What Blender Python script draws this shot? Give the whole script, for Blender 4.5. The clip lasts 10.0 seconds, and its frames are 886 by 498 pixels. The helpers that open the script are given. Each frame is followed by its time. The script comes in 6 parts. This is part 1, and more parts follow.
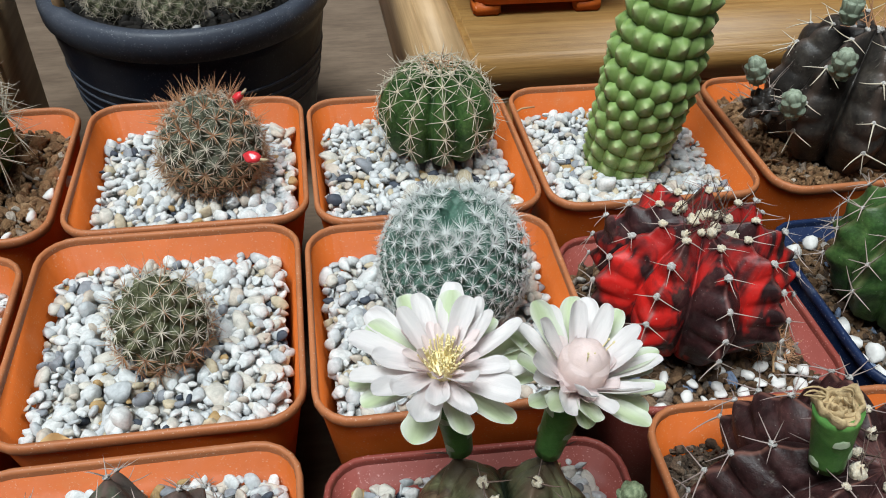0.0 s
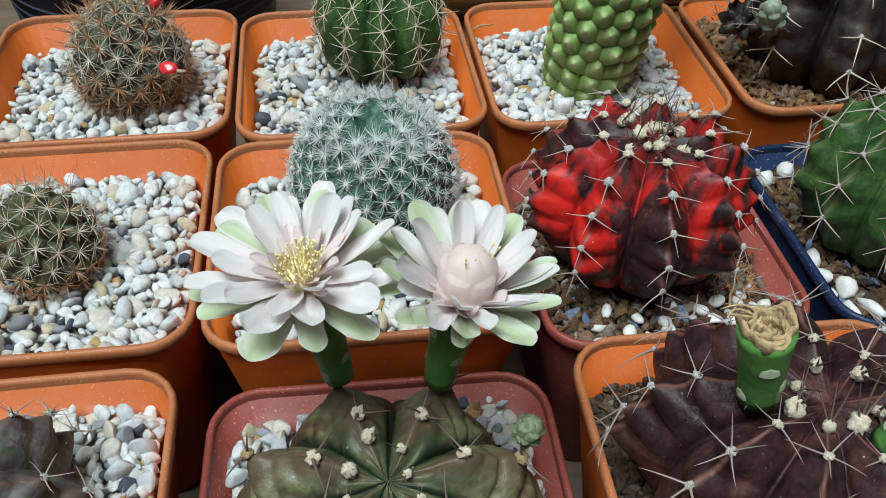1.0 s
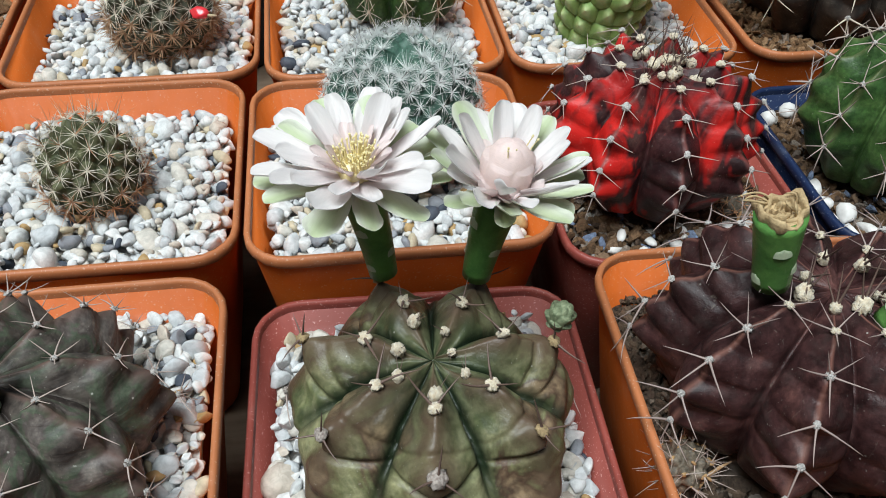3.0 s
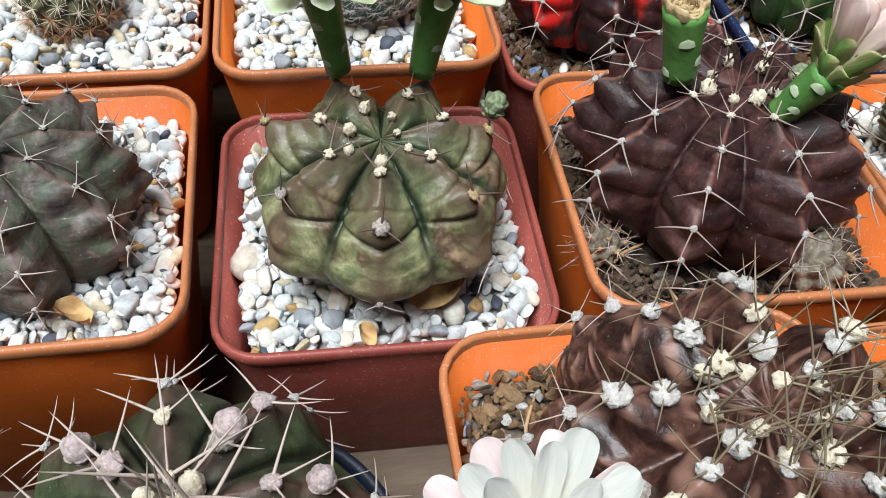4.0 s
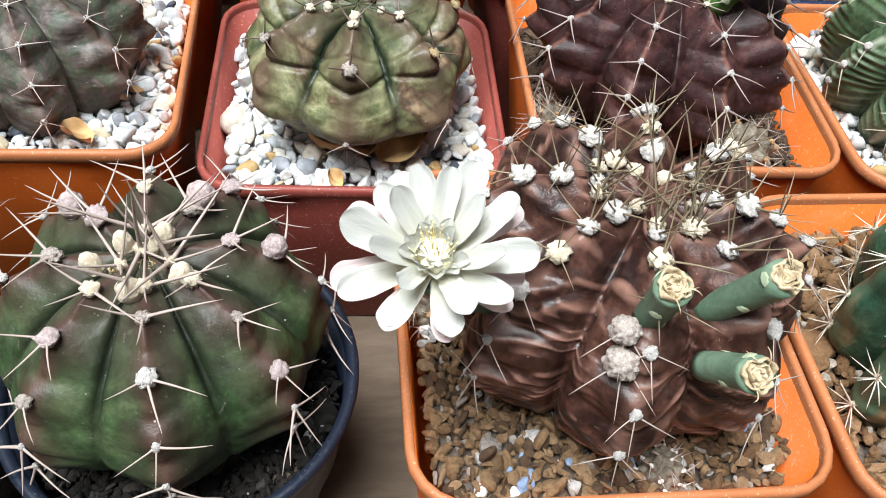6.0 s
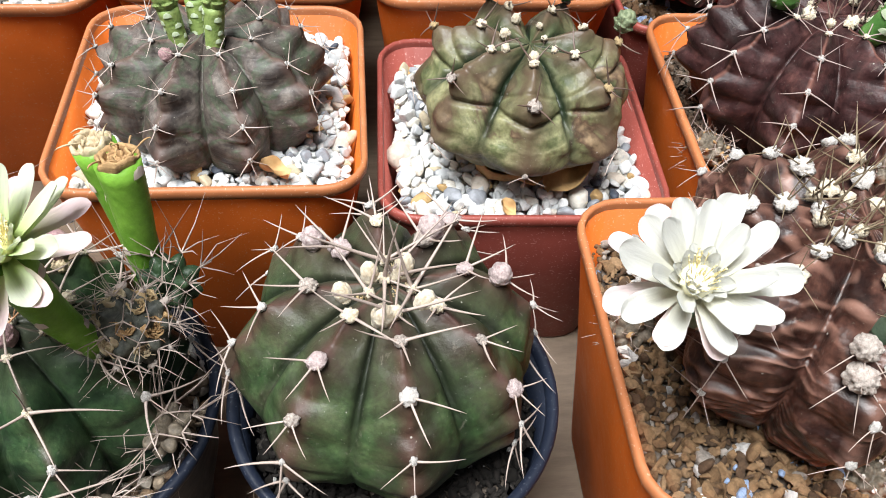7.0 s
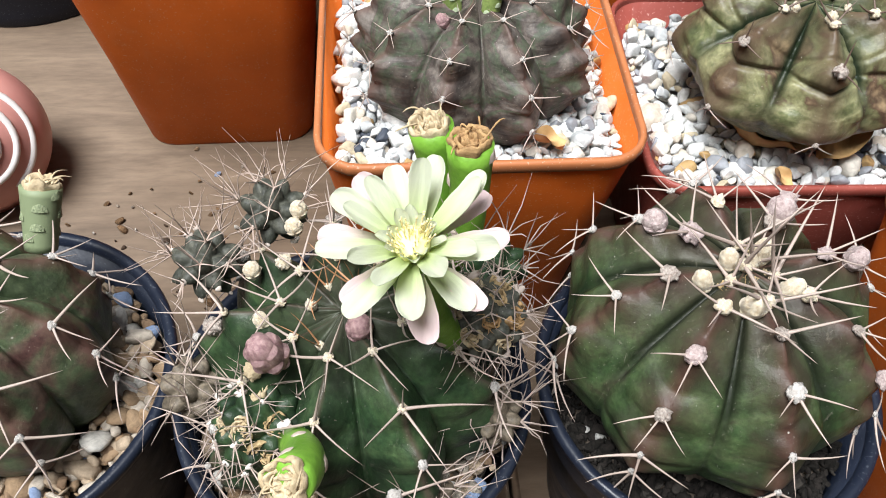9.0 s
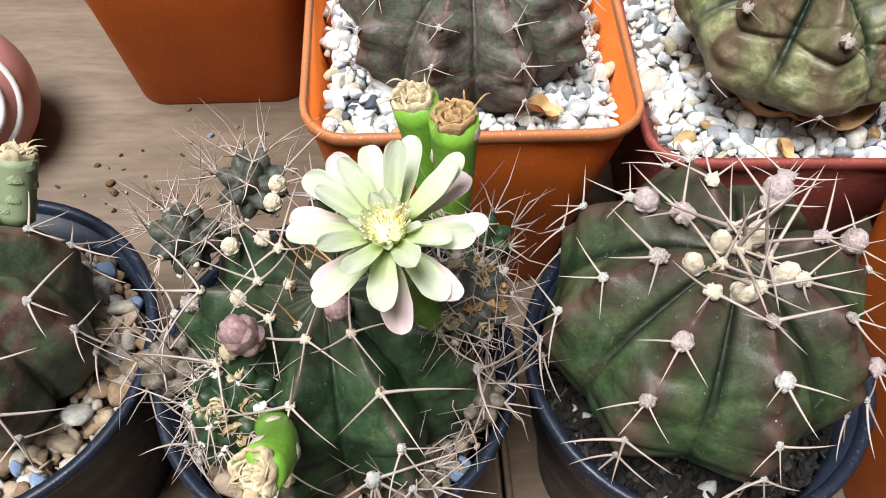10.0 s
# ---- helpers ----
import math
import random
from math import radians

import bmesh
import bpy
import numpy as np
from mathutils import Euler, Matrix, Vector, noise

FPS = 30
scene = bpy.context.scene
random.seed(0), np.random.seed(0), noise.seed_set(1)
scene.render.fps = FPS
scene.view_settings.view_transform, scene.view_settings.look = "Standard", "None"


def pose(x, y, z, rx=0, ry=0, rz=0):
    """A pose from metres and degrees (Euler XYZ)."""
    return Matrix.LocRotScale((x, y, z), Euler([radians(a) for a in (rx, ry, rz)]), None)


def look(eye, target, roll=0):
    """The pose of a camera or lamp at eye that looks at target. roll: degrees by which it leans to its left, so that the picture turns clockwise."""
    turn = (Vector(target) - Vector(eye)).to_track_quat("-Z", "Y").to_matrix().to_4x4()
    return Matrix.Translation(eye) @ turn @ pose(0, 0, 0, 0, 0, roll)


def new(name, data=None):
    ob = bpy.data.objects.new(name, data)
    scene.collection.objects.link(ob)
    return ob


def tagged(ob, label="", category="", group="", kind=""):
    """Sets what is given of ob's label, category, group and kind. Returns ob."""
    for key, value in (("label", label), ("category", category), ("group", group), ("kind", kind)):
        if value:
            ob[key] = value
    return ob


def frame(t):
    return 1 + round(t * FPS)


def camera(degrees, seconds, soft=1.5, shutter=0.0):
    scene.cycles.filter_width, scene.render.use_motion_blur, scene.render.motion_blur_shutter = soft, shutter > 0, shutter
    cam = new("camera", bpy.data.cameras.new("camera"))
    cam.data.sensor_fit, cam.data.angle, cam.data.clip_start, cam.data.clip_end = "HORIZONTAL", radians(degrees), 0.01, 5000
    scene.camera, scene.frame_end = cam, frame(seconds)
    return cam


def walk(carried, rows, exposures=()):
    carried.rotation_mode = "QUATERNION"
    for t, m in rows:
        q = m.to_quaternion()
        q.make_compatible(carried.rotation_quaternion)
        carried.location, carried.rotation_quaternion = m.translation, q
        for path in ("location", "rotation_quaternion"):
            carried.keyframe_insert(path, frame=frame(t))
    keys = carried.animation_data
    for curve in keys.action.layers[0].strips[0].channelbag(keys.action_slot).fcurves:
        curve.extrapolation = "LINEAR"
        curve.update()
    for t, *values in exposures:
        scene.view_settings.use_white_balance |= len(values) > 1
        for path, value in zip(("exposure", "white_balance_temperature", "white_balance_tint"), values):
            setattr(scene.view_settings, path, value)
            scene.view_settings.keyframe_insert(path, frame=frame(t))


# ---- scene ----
cam = camera(56.1, 10.0, 1.0)
PATH = [  # seconds, x, y, z, and the turn in degrees
    (0, -0.0003, -0.0054, 0.2519, 49.24, -1.69, -9.80),
    (0.5, 0.0235, -0.0038, 0.2332, 46.66, -1.72, -10.19),
    (1, 0.0289, 0.0008, 0.2269, 46.67, -1.31, -8.31),
    (1.5, 0.0252, 0.0015, 0.2222, 46.87, -1.76, -6.58),
    (2, 0.0167, 0.0025, 0.2212, 46.84, -1.98, -5.45),
    (2.2, 0.0151, 0.0007, 0.2192, 46.48, -1.68, -5.33),
    (3.3, 0.0169, -0.0309, 0.2236, 45.67, -2.10, -9.79),
    (3.5, 0.0163, -0.0393, 0.2204, 43.74, -2.65, -9.89),
    (4, 0.0176, -0.0554, 0.2193, 40.60, -3.31, -9.50),
    (4.5, 0.0192, -0.0741, 0.2121, 40.64, -4.20, -10.17),
    (5, 0.0223, -0.0880, 0.2129, 40.33, -5.06, -11.78),
    (5.2, 0.0299, -0.0908, 0.2145, 40.61, -5.40, -11.71),
    (6.3, 0.0183, -0.1008, 0.2158, 40.23, -4.58, -4.59),
    (6.5, 0.0113, -0.1022, 0.2191, 41.06, -3.90, -4.74),
    (7, -0.0133, -0.1010, 0.2218, 41.72, -3.30, -5.38),
    (7.5, -0.0373, -0.0961, 0.2170, 42.16, -2.87, -4.57),
    (8, -0.0594, -0.0884, 0.2147, 41.55, -3.10, -4.53),
    (8.5, -0.0715, -0.0873, 0.2138, 41.23, -1.97, -4.95),
    (9, -0.0725, -0.0843, 0.2193, 37.39, -1.48, -4.21),
    (9.5, -0.0661, -0.0817, 0.2210, 35.13, -1.94, -1.37),
    (10, -0.0672, -0.0778, 0.2187, 33.98, -1.29, -3.36),
]
walk(cam, [(row[0], pose(*row[1:])) for row in PATH], exposures=[(0.0, 0.06, 6100, 4), (0.5, -0.03, 5980, -1), (2.0, -0.01, 5930, -1), (3.5, 0.28, 6150, 6), (4.5, 0.70, 6150, 6), (5.2, 0.72, 6050, 5), (6.5, 1.02, 6350, 9), (8.0, 0.90, 6450, 10), (10.0, 0.78, 6450, 10)])

# ---- daylight: a bright covered sky ----
world = bpy.data.worlds.new("sky")
scene.world = world
world.use_nodes = True
wn = world.node_tree
sky = wn.nodes.new("ShaderNodeTexSky")
sky.sky_type = "NISHITA"
sky.sun_disc = False
sky.sun_elevation = radians(73)
sky.sun_rotation = radians(-128)
sky.dust_density = 8.0
sky.air_density = 1.0
wn.links.new(sky.outputs[0], wn.nodes["Background"].inputs[0])
wn.nodes["Background"].inputs[1].default_value = 0.024
sun = new("sun", bpy.data.lights.new("sun", "SUN"))
sun.data.energy = 4.75
sun.data.angle = radians(30)
sun.data.color = (0.95, 0.975, 0.985)
sun.matrix_world = look((-0.28, -0.22, 1.2), (0, 0, 0))

rng = np.random.RandomState(7)
rnd = random.Random(11)


# ---- materials ----
def material(name):
    m = bpy.data.materials.new(name)
    m.use_nodes = True
    return m, m.node_tree.nodes, m.node_tree.links, m.node_tree.nodes["Principled BSDF"]


def noise_node(n, l, scale, detail=4.0, rough=0.55, coords="Object", stretch=None, warp=0.0):
    tc = n.new("ShaderNodeTexCoord")
    tx = n.new("ShaderNodeTexNoise")
    tx.inputs["Scale"].default_value = scale
    tx.inputs["Detail"].default_value = detail
    tx.inputs["Roughness"].default_value = rough
    tx.inputs["Distortion"].default_value = warp
    src = tc.outputs[coords]
    if stretch:
        mp = n.new("ShaderNodeMapping")
        mp.inputs["Scale"].default_value = stretch
        l.new(src, mp.inputs[0])
        src = mp.outputs[0]
    l.new(src, tx.inputs["Vector"])
    return tx


def ramp(n, l, src, stops, mode="LINEAR"):
    r = n.new("ShaderNodeValToRGB")
    r.color_ramp.interpolation = mode
    el = r.color_ramp.elements
    while len(el) < len(stops):
        el.new(0.5)
    for e, (p, c) in zip(el, stops):
        e.position = p
        e.color = (*c, 1) if len(c) == 3 else c
    l.new(src, r.inputs[0])
    return r.outputs[0]


def blend(n, l, fac, a, b, kind="MIX"):
    x = n.new("ShaderNodeMix")
    x.data_type = "RGBA"
    x.blend_type = kind
    for i, v in ((0, fac), (6, a), (7, b)):
        if hasattr(v, "is_linked"):
            l.new(v, x.inputs[i])
        elif i == 0:
            x.inputs[0].default_value = v
        else:
            x.inputs[i].default_value = (*v, 1)
    return x.outputs[2]


def bump(n, l, bs, height, strength, dist):
    b = n.new("ShaderNodeBump")
    b.inputs["Strength"].default_value = strength
    b.inputs["Distance"].default_value = dist
    l.new(height, b.inputs["Height"])
    l.new(b.outputs[0], bs.inputs["Normal"])


def plastic(name, c, dusty, rough=0.42, through_light=None):
    """Moulded nursery plastic with dust, water stains and fine scuffs."""
    m, n, l, bs = material(name)
    big = noise_node(n, l, 38, 5, 0.6)
    fine = noise_node(n, l, 900, 2, 0.5, stretch=(1, 1, 0.25))
    shade = tuple(v * 0.78 for v in c)
    col = ramp(n, l, big.outputs[0], [(0.3, shade), (0.62, c)])
    stain = noise_node(n, l, 95, 6, 0.7, warp=0.6)
    f = ramp(n, l, stain.outputs[0], [(0.56, (0, 0, 0)), (0.74, (0.20, 0.20, 0.20))])
    col = blend(n, l, f, col, dusty)
    speck = noise_node(n, l, 1500, 1, 0.5)
    f2 = ramp(n, l, speck.outputs[0], [(0.66, (0, 0, 0)), (0.72, (0.7, 0.7, 0.7))])
    col = blend(n, l, f2, col, dusty)
    l.new(col, bs.inputs["Base Color"])
    l.new(ramp(n, l, stain.outputs[0], [(0.3, (rough,) * 3), (0.75, (rough + 0.25,) * 3)]), bs.inputs["Roughness"])
    bs.inputs["Specular IOR Level"].default_value = 0.28
    bump(n, l, bs, fine.outputs[0], 0.12, 0.0004)
    if through_light:
        tr = n.new("ShaderNodeBsdfTranslucent")
        tr.inputs[0].default_value = (*through_light, 1)
        mx = n.new("ShaderNodeMixShader")
        mx.inputs[0].default_value = 0.16
        l.new(bs.outputs[0], mx.inputs[1])
        l.new(tr.outputs[0], mx.inputs[2])
        l.new(mx.outputs[0], n["Material Output"].inputs[0])
    return m


def skin(name, stops, scale=120, crest=None, crest_at=(0.75, 1.0), top=None, rough=0.5, wrinkle=0.0, dust=0.25, warp=0.8, patch=None, band=None, gloss=0.26, detail=5, blush=None, groove_shade=None, grain=1.0):
    """Cactus skin: blotches at two sizes, a pigment line on the rib crests, painted groove shade, corky dust specks."""
    m, n, l, bs = material(name)
    big = noise_node(n, l, scale, detail, 0.58, warp=warp)
    wide = n.new("ShaderNodeMapRange")
    wide.inputs["From Min"].default_value = 0.22
    wide.inputs["From Max"].default_value = 0.78
    l.new(big.outputs[0], wide.inputs["Value"])
    col = ramp(n, l, wide.outputs[0], stops)
    mid = noise_node(n, l, scale * 5, 4, 0.6)
    col = blend(n, l, 0.55 * grain, col, ramp(n, l, mid.outputs[0], [(0.28, (0.22, 0.22, 0.22)), (0.72, (1.42, 1.38, 1.32))]), "MULTIPLY")
    tiny = noise_node(n, l, 1150, 3, 0.6)
    col = blend(n, l, 0.30 * grain, col, ramp(n, l, tiny.outputs[0], [(0.34, (0.35, 0.35, 0.35)), (0.66, (1.5, 1.5, 1.45))]), "MULTIPLY")
    if patch:
        pn = noise_node(n, l, patch[1], 3, 0.55, stretch=(1, 1, 0.45), warp=1.5)
        col = blend(n, l, ramp(n, l, pn.outputs[0], [(patch[2], (0, 0, 0)), (patch[2] + 0.13, (1, 1, 1))]), col, patch[0])
    if top:
        ta = n.new("ShaderNodeAttribute")
        ta.attribute_name = "upper"
        tf = ramp(n, l, ta.outputs["Fac"], [(top[1], (0, 0, 0)), (top[2], (0.7, 0.7, 0.7))])
        col = blend(n, l, tf, col, top[0])
    if crest:
        at = n.new("ShaderNodeAttribute")
        at.attribute_name = "crest"
        cf = ramp(n, l, at.outputs["Fac"], [(crest_at[0], (0, 0, 0)), (crest_at[1], (0.8, 0.8, 0.8))])
        col = blend(n, l, cf, col, crest)
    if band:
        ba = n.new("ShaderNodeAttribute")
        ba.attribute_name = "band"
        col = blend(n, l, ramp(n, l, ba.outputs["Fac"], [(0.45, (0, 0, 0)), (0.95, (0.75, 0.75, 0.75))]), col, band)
    # shade between the ribs painted into the skin colour, strongest towards the crown
    if groove_shade:
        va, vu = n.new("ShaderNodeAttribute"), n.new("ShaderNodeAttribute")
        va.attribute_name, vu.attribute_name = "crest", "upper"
        vf = blend(n, l, 1.0, ramp(n, l, va.outputs["Fac"], [(0.0, (groove_shade[1],) * 3), (0.26, (0, 0, 0))]), ramp(n, l, vu.outputs["Fac"], [(0.05, (0.25, 0.25, 0.25)), (0.45, (1, 1, 1))]), "MULTIPLY")
        col = blend(n, l, vf, col, groove_shade[0])
    if blush:
        bl = n.new("ShaderNodeAttribute")
        bl.attribute_name = "blush"
        bn = noise_node(n, l, 210, 4, 0.6, warp=0.6)
        soft = blend(n, l, 1.0, ramp(n, l, bl.outputs["Fac"], [(0.12, (0, 0, 0)), (0.85, (blush[1],) * 3)]), ramp(n, l, bn.outputs[0], [(0.3, (0.35, 0.35, 0.35)), (0.62, (1, 1, 1))]), "MULTIPLY")
        col = blend(n, l, soft, col, blush[0])
    if dust:
        vo = n.new("ShaderNodeTexVoronoi")
        vo.inputs["Scale"].default_value = 620
        vt = n.new("ShaderNodeTexCoord")
        l.new(vt.outputs["Object"], vo.inputs["Vector"])
        dots = ramp(n, l, vo.outputs["Distance"], [(0.10, (1, 1, 1)), (0.16, (0, 0, 0))])
        few = ramp(n, l, vo.outputs["Color"], [(0.86, (0, 0, 0)), (0.89, (min(1.0, dust * 2.6),) * 3)])
        col = blend(n, l, blend(n, l, 1.0, dots, few, "MULTIPLY"), col, (0.60, 0.58, 0.52))
        scar = noise_node(n, l, 330, 5, 0.75, stretch=(1, 1, 0.3), warp=1.5)
        col = blend(n, l, ramp(n, l, scar.outputs[0], [(0.62, (0, 0, 0)), (0.72, (dust,) * 3)]), col, (0.40, 0.36, 0.29))
        sp = noise_node(n, l, 1700, 2, 0.5)
        col = blend(n, l, ramp(n, l, sp.outputs[0], [(0.71, (0, 0, 0)), (0.77, (dust * 1.6,) * 3)]), col, (0.55, 0.53, 0.47))
        film = noise_node(n, l, scale * 2.2, 6, 0.7)
        col = blend(n, l, ramp(n, l, film.outputs[0], [(0.52, (0, 0, 0)), (0.85, (dust * 0.45,) * 3)]), col, (0.36, 0.34, 0.30))
    l.new(col, bs.inputs["Base Color"])
    bs.inputs["Roughness"].default_value = rough
    bs.inputs["Specular IOR Level"].default_value = gloss
    rel = noise_node(n, l, 700, 5, 0.65)
    h = rel.outputs[0]
    if wrinkle:
        wv = noise_node(n, l, 260, 2, 0.5, stretch=(0.5, 0.5, 2.2), warp=0.5)
        h = blend(n, l, 0.75, rel.outputs[0], wv.outputs[0])
    bump(n, l, bs, h, 0.22 + wrinkle, 0.0010)
    return m


def plain(name, c1, c2, scale=400, rough=0.6, rel=0.3, coords="Object", sheen=0.0):
    m, n, l, bs = material(name)
    t = noise_node(n, l, scale, 4, 0.6, coords)
    l.new(ramp(n, l, t.outputs[0], [(0.3, c1), (0.7, c2)]), bs.inputs["Base Color"])
    bs.inputs["Roughness"].default_value = rough
    if sheen:
        bs.inputs["Sheen Weight"].default_value = sheen
    if rel:
        t2 = noise_node(n, l, scale * 4, 3, 0.6, coords)
        bump(n, l, bs, t2.outputs[0], rel, 0.0004)
    return m


def grains(name, stops, rough=0.6, scale=500, rel=0.4, tone=(0.7, 1.1)):
    """Loose stones: one tone a stone, veins and pitting on each."""
    m, n, l, bs = material(name)
    g = n.new("ShaderNodeNewGeometry")
    col = ramp(n, l, g.outputs["Random Per Island"], stops, "CONSTANT")
    t = noise_node(n, l, scale, 5, 0.65, warp=0.6)
    col = blend(n, l, 1.0, col, ramp(n, l, t.outputs[0], [(0.28, (tone[0],) * 3), (0.65, (tone[1],) * 3)]), "MULTIPLY")
    l.new(col, bs.inputs["Base Color"])
    bs.inputs["Roughness"].default_value = rough
    bs.inputs["Specular IOR Level"].default_value = 0.25
    t2 = noise_node(n, l, scale * 4, 4, 0.7)
    bump(n, l, bs, t2.outputs[0], rel, 0.0005)
    return m


def timber(name, c1, c2, c3, along, scale=26, rough=0.6, long=0.05):
    m, n, l, bs = material(name)
    st = [1.0, 1.0, 1.0]
    st[along] = long
    g1 = noise_node(n, l, scale * 3, 6, 0.65, stretch=tuple(st), warp=0.4)
    g2 = noise_node(n, l, scale * 14, 3, 0.6, stretch=tuple(st))
    col = ramp(n, l, g1.outputs[0], [(0.25, c1), (0.5, c2), (0.75, c3)])
    col = blend(n, l, 0.5, col, ramp(n, l, g2.outputs[0], [(0.3, (0.6, 0.58, 0.55)), (0.6, (1.05, 1.05, 1.05))]), "MULTIPLY")
    st2 = noise_node(n, l, 14, 5, 0.6)
    col = blend(n, l, 0.5, col, ramp(n, l, st2.outputs[0], [(0.3, (0.66, 0.62, 0.58)), (0.6, (1.08, 1.07, 1.05))]), "MULTIPLY")
    l.new(col, bs.inputs["Base Color"])
    bs.inputs["Roughness"].default_value = rough
    bump(n, l, bs, g2.outputs[0], 0.3, 0.0006)
    return m


def petal_material(name, base, tip, edge=None, rough=0.55, glow=0.35):
    """Thin petals: the tone runs from foot to tip, some light passes through."""
    m, n, l, bs = material(name)
    tc = n.new("ShaderNodeAttribute")
    tc.attribute_name = "along"
    col = ramp(n, l, tc.outputs["Fac"], [(0.06, base), (0.38, tuple(0.45 * a + 0.55 * b for a, b in zip(base, tip))), (0.72, tip)])
    if edge:
        ed = n.new("ShaderNodeAttribute")
        ed.attribute_name = "mid"
        col = blend(n, l, ramp(n, l, ed.outputs["Fac"], [(0.15, (0.75, 0.75, 0.75)), (0.75, (0, 0, 0))]), col, edge)
    vein = noise_node(n, l, 26, 4, 0.6, stretch=(1, 0.07, 1))
    col = blend(n, l, 0.30, col, ramp(n, l, vein.outputs[0], [(0.3, (0.80, 0.80, 0.80)), (0.6, (1.05, 1.05, 1.05))]), "MULTIPLY")
    l.new(col, bs.inputs["Base Color"])
    bs.inputs["Roughness"].default_value = rough
    bump(n, l, bs, vein.outputs[0], 0.35, 0.0006)
    tr = n.new("ShaderNodeBsdfTranslucent")
    l.new(col, tr.inputs[0])
    mx = n.new("ShaderNodeMixShader")
    mx.inputs[0].default_value = glow
    l.new(bs.outputs[0], mx.inputs[1])
    l.new(tr.outputs[0], mx.inputs[2])
    l.new(mx.outputs[0], n["Material Output"].inputs[0])
    return m


M_ORANGE = plastic("orange_plastic", (0.56, 0.120, 0.014), (0.50, 0.25, 0.13), through_light=(0.74, 0.180, 0.024))
M_ORANGE_RIM = plastic("worn_orange_plastic", (0.41, 0.145, 0.056), (0.52, 0.34, 0.24))
M_RED = plastic("red_plastic", (0.25, 0.056, 0.042), (0.46, 0.24, 0.21), 0.36)
M_BLACK = plastic("black_plastic", (0.011, 0.015, 0.027), (0.065, 0.072, 0.09), 0.30)
M_BLACK_RIM = plastic("dusty_black_plastic", (0.040, 0.046, 0.062), (0.20, 0.21, 0.23), 0.4)
M_NAVY = plastic("navy_plastic", (0.010, 0.020, 0.060), (0.22, 0.24, 0.28), 0.36)
M_PINK = plain("pink_glaze", (0.46, 0.20, 0.175), (0.56, 0.27, 0.235), 60, 0.4, 0.1)
M_STRIPE = plain("white_glaze", (0.62, 0.58, 0.56), (0.72, 0.68, 0.66), 80, 0.4, 0.1)
WHITE_STOPS = [(0.0, (0.58, 0.59, 0.58)), (0.22, (0.50, 0.51, 0.51)), (0.38, (0.62, 0.615, 0.595)), (0.54, (0.44, 0.455, 0.46)),
               (0.66, (0.53, 0.50, 0.44)), (0.78, (0.47, 0.40, 0.28)), (0.83, (0.38, 0.25, 0.11)), (0.865, (0.24, 0.25, 0.27)),
               (0.925, (0.055, 0.065, 0.085)), (0.955, (0.49, 0.43, 0.36))]
M_GRAVEL = grains("white_gravel", WHITE_STOPS, 0.5)
M_AKADAMA = grains("brown_soil_grain", [(0.0, (0.235, 0.134, 0.064)), (0.28, (0.31, 0.180, 0.090)), (0.52, (0.20, 0.112, 0.056)), (0.72, (0.40, 0.25, 0.135)),
                                        (0.86, (0.30, 0.23, 0.17)), (0.94, (0.52, 0.45, 0.37))], 0.95, 900, 1.4, (0.62, 1.2))
M_MIXED = grains("mixed_soil_grain", [(0.0, (0.135, 0.078, 0.040)), (0.3, (0.20, 0.118, 0.062)), (0.52, (0.255, 0.165, 0.100)), (0.66, (0.085, 0.054, 0.036)), (0.80, (0.27, 0.22, 0.175)), (0.90, (0.46, 0.42, 0.37)), (0.965, (0.23, 0.29, 0.42))], 0.95, 900, 1.4, (0.5, 1.25))
M_FEED = grains("tan_soil_grain", [(0.0, (0.22, 0.134, 0.068)), (0.28, (0.145, 0.086, 0.043)), (0.5, (0.275, 0.175, 0.095)), (0.72, (0.090, 0.055, 0.032)), (0.86, (0.31, 0.27, 0.235)), (0.945, (0.46, 0.44, 0.42)), (0.975, (0.26, 0.34, 0.50))], 0.95, 900, 1.0, (0.6, 1.2))
M_TANMIX = grains("pale_tan_gravel", [(0.0, (0.40, 0.31, 0.22)), (0.25, (0.30, 0.205, 0.125)), (0.5, (0.46, 0.40, 0.33)), (0.72, (0.22, 0.145, 0.09)), (0.88, (0.58, 0.55, 0.50)), (0.975, (0.22, 0.29, 0.44))], 0.85, 700, 0.7, (0.7, 1.15))
M_DUST = grains("dusty_soil_grain", [(0.0, (0.105, 0.072, 0.048)), (0.3, (0.15, 0.105, 0.07)), (0.6, (0.085, 0.06, 0.042)), (0.85, (0.21, 0.165, 0.125)), (0.95, (0.32, 0.28, 0.24))], 0.95, 900, 1.4, (0.45, 1.15))
M_DARKSOIL = grains("dark_soil_grain", [(0.0, (0.009, 0.0075, 0.006)), (0.5, (0.016, 0.013, 0.011)), (0.90, (0.04, 0.035, 0.03)), (0.965, (0.42, 0.41, 0.39))], 0.9, 800, 0.7)
M_GRIT = plain("pale_grit", (0.34, 0.33, 0.31), (0.55, 0.54, 0.51), 500, 0.9, 0.6)
M_BED = plain("soil_bed", (0.06, 0.045, 0.035), (0.14, 0.11, 0.085), 700, 0.95, 0.6)
M_TABLE = timber("weathered_plywood", (0.100, 0.067, 0.043), (0.142, 0.099, 0.066), (0.184, 0.132, 0.090), 0, 32, 0.75, 0.22)
M_PINE = timber("varnished_pine", (0.19, 0.092, 0.022), (0.285, 0.153, 0.042), (0.345, 0.205, 0.068), 0, 90, 0.5)
M_PINE_DARK = timber("dark_varnished_pine", (0.20, 0.085, 0.022), (0.30, 0.14, 0.04), (0.38, 0.19, 0.06), 0, 60, 0.45)
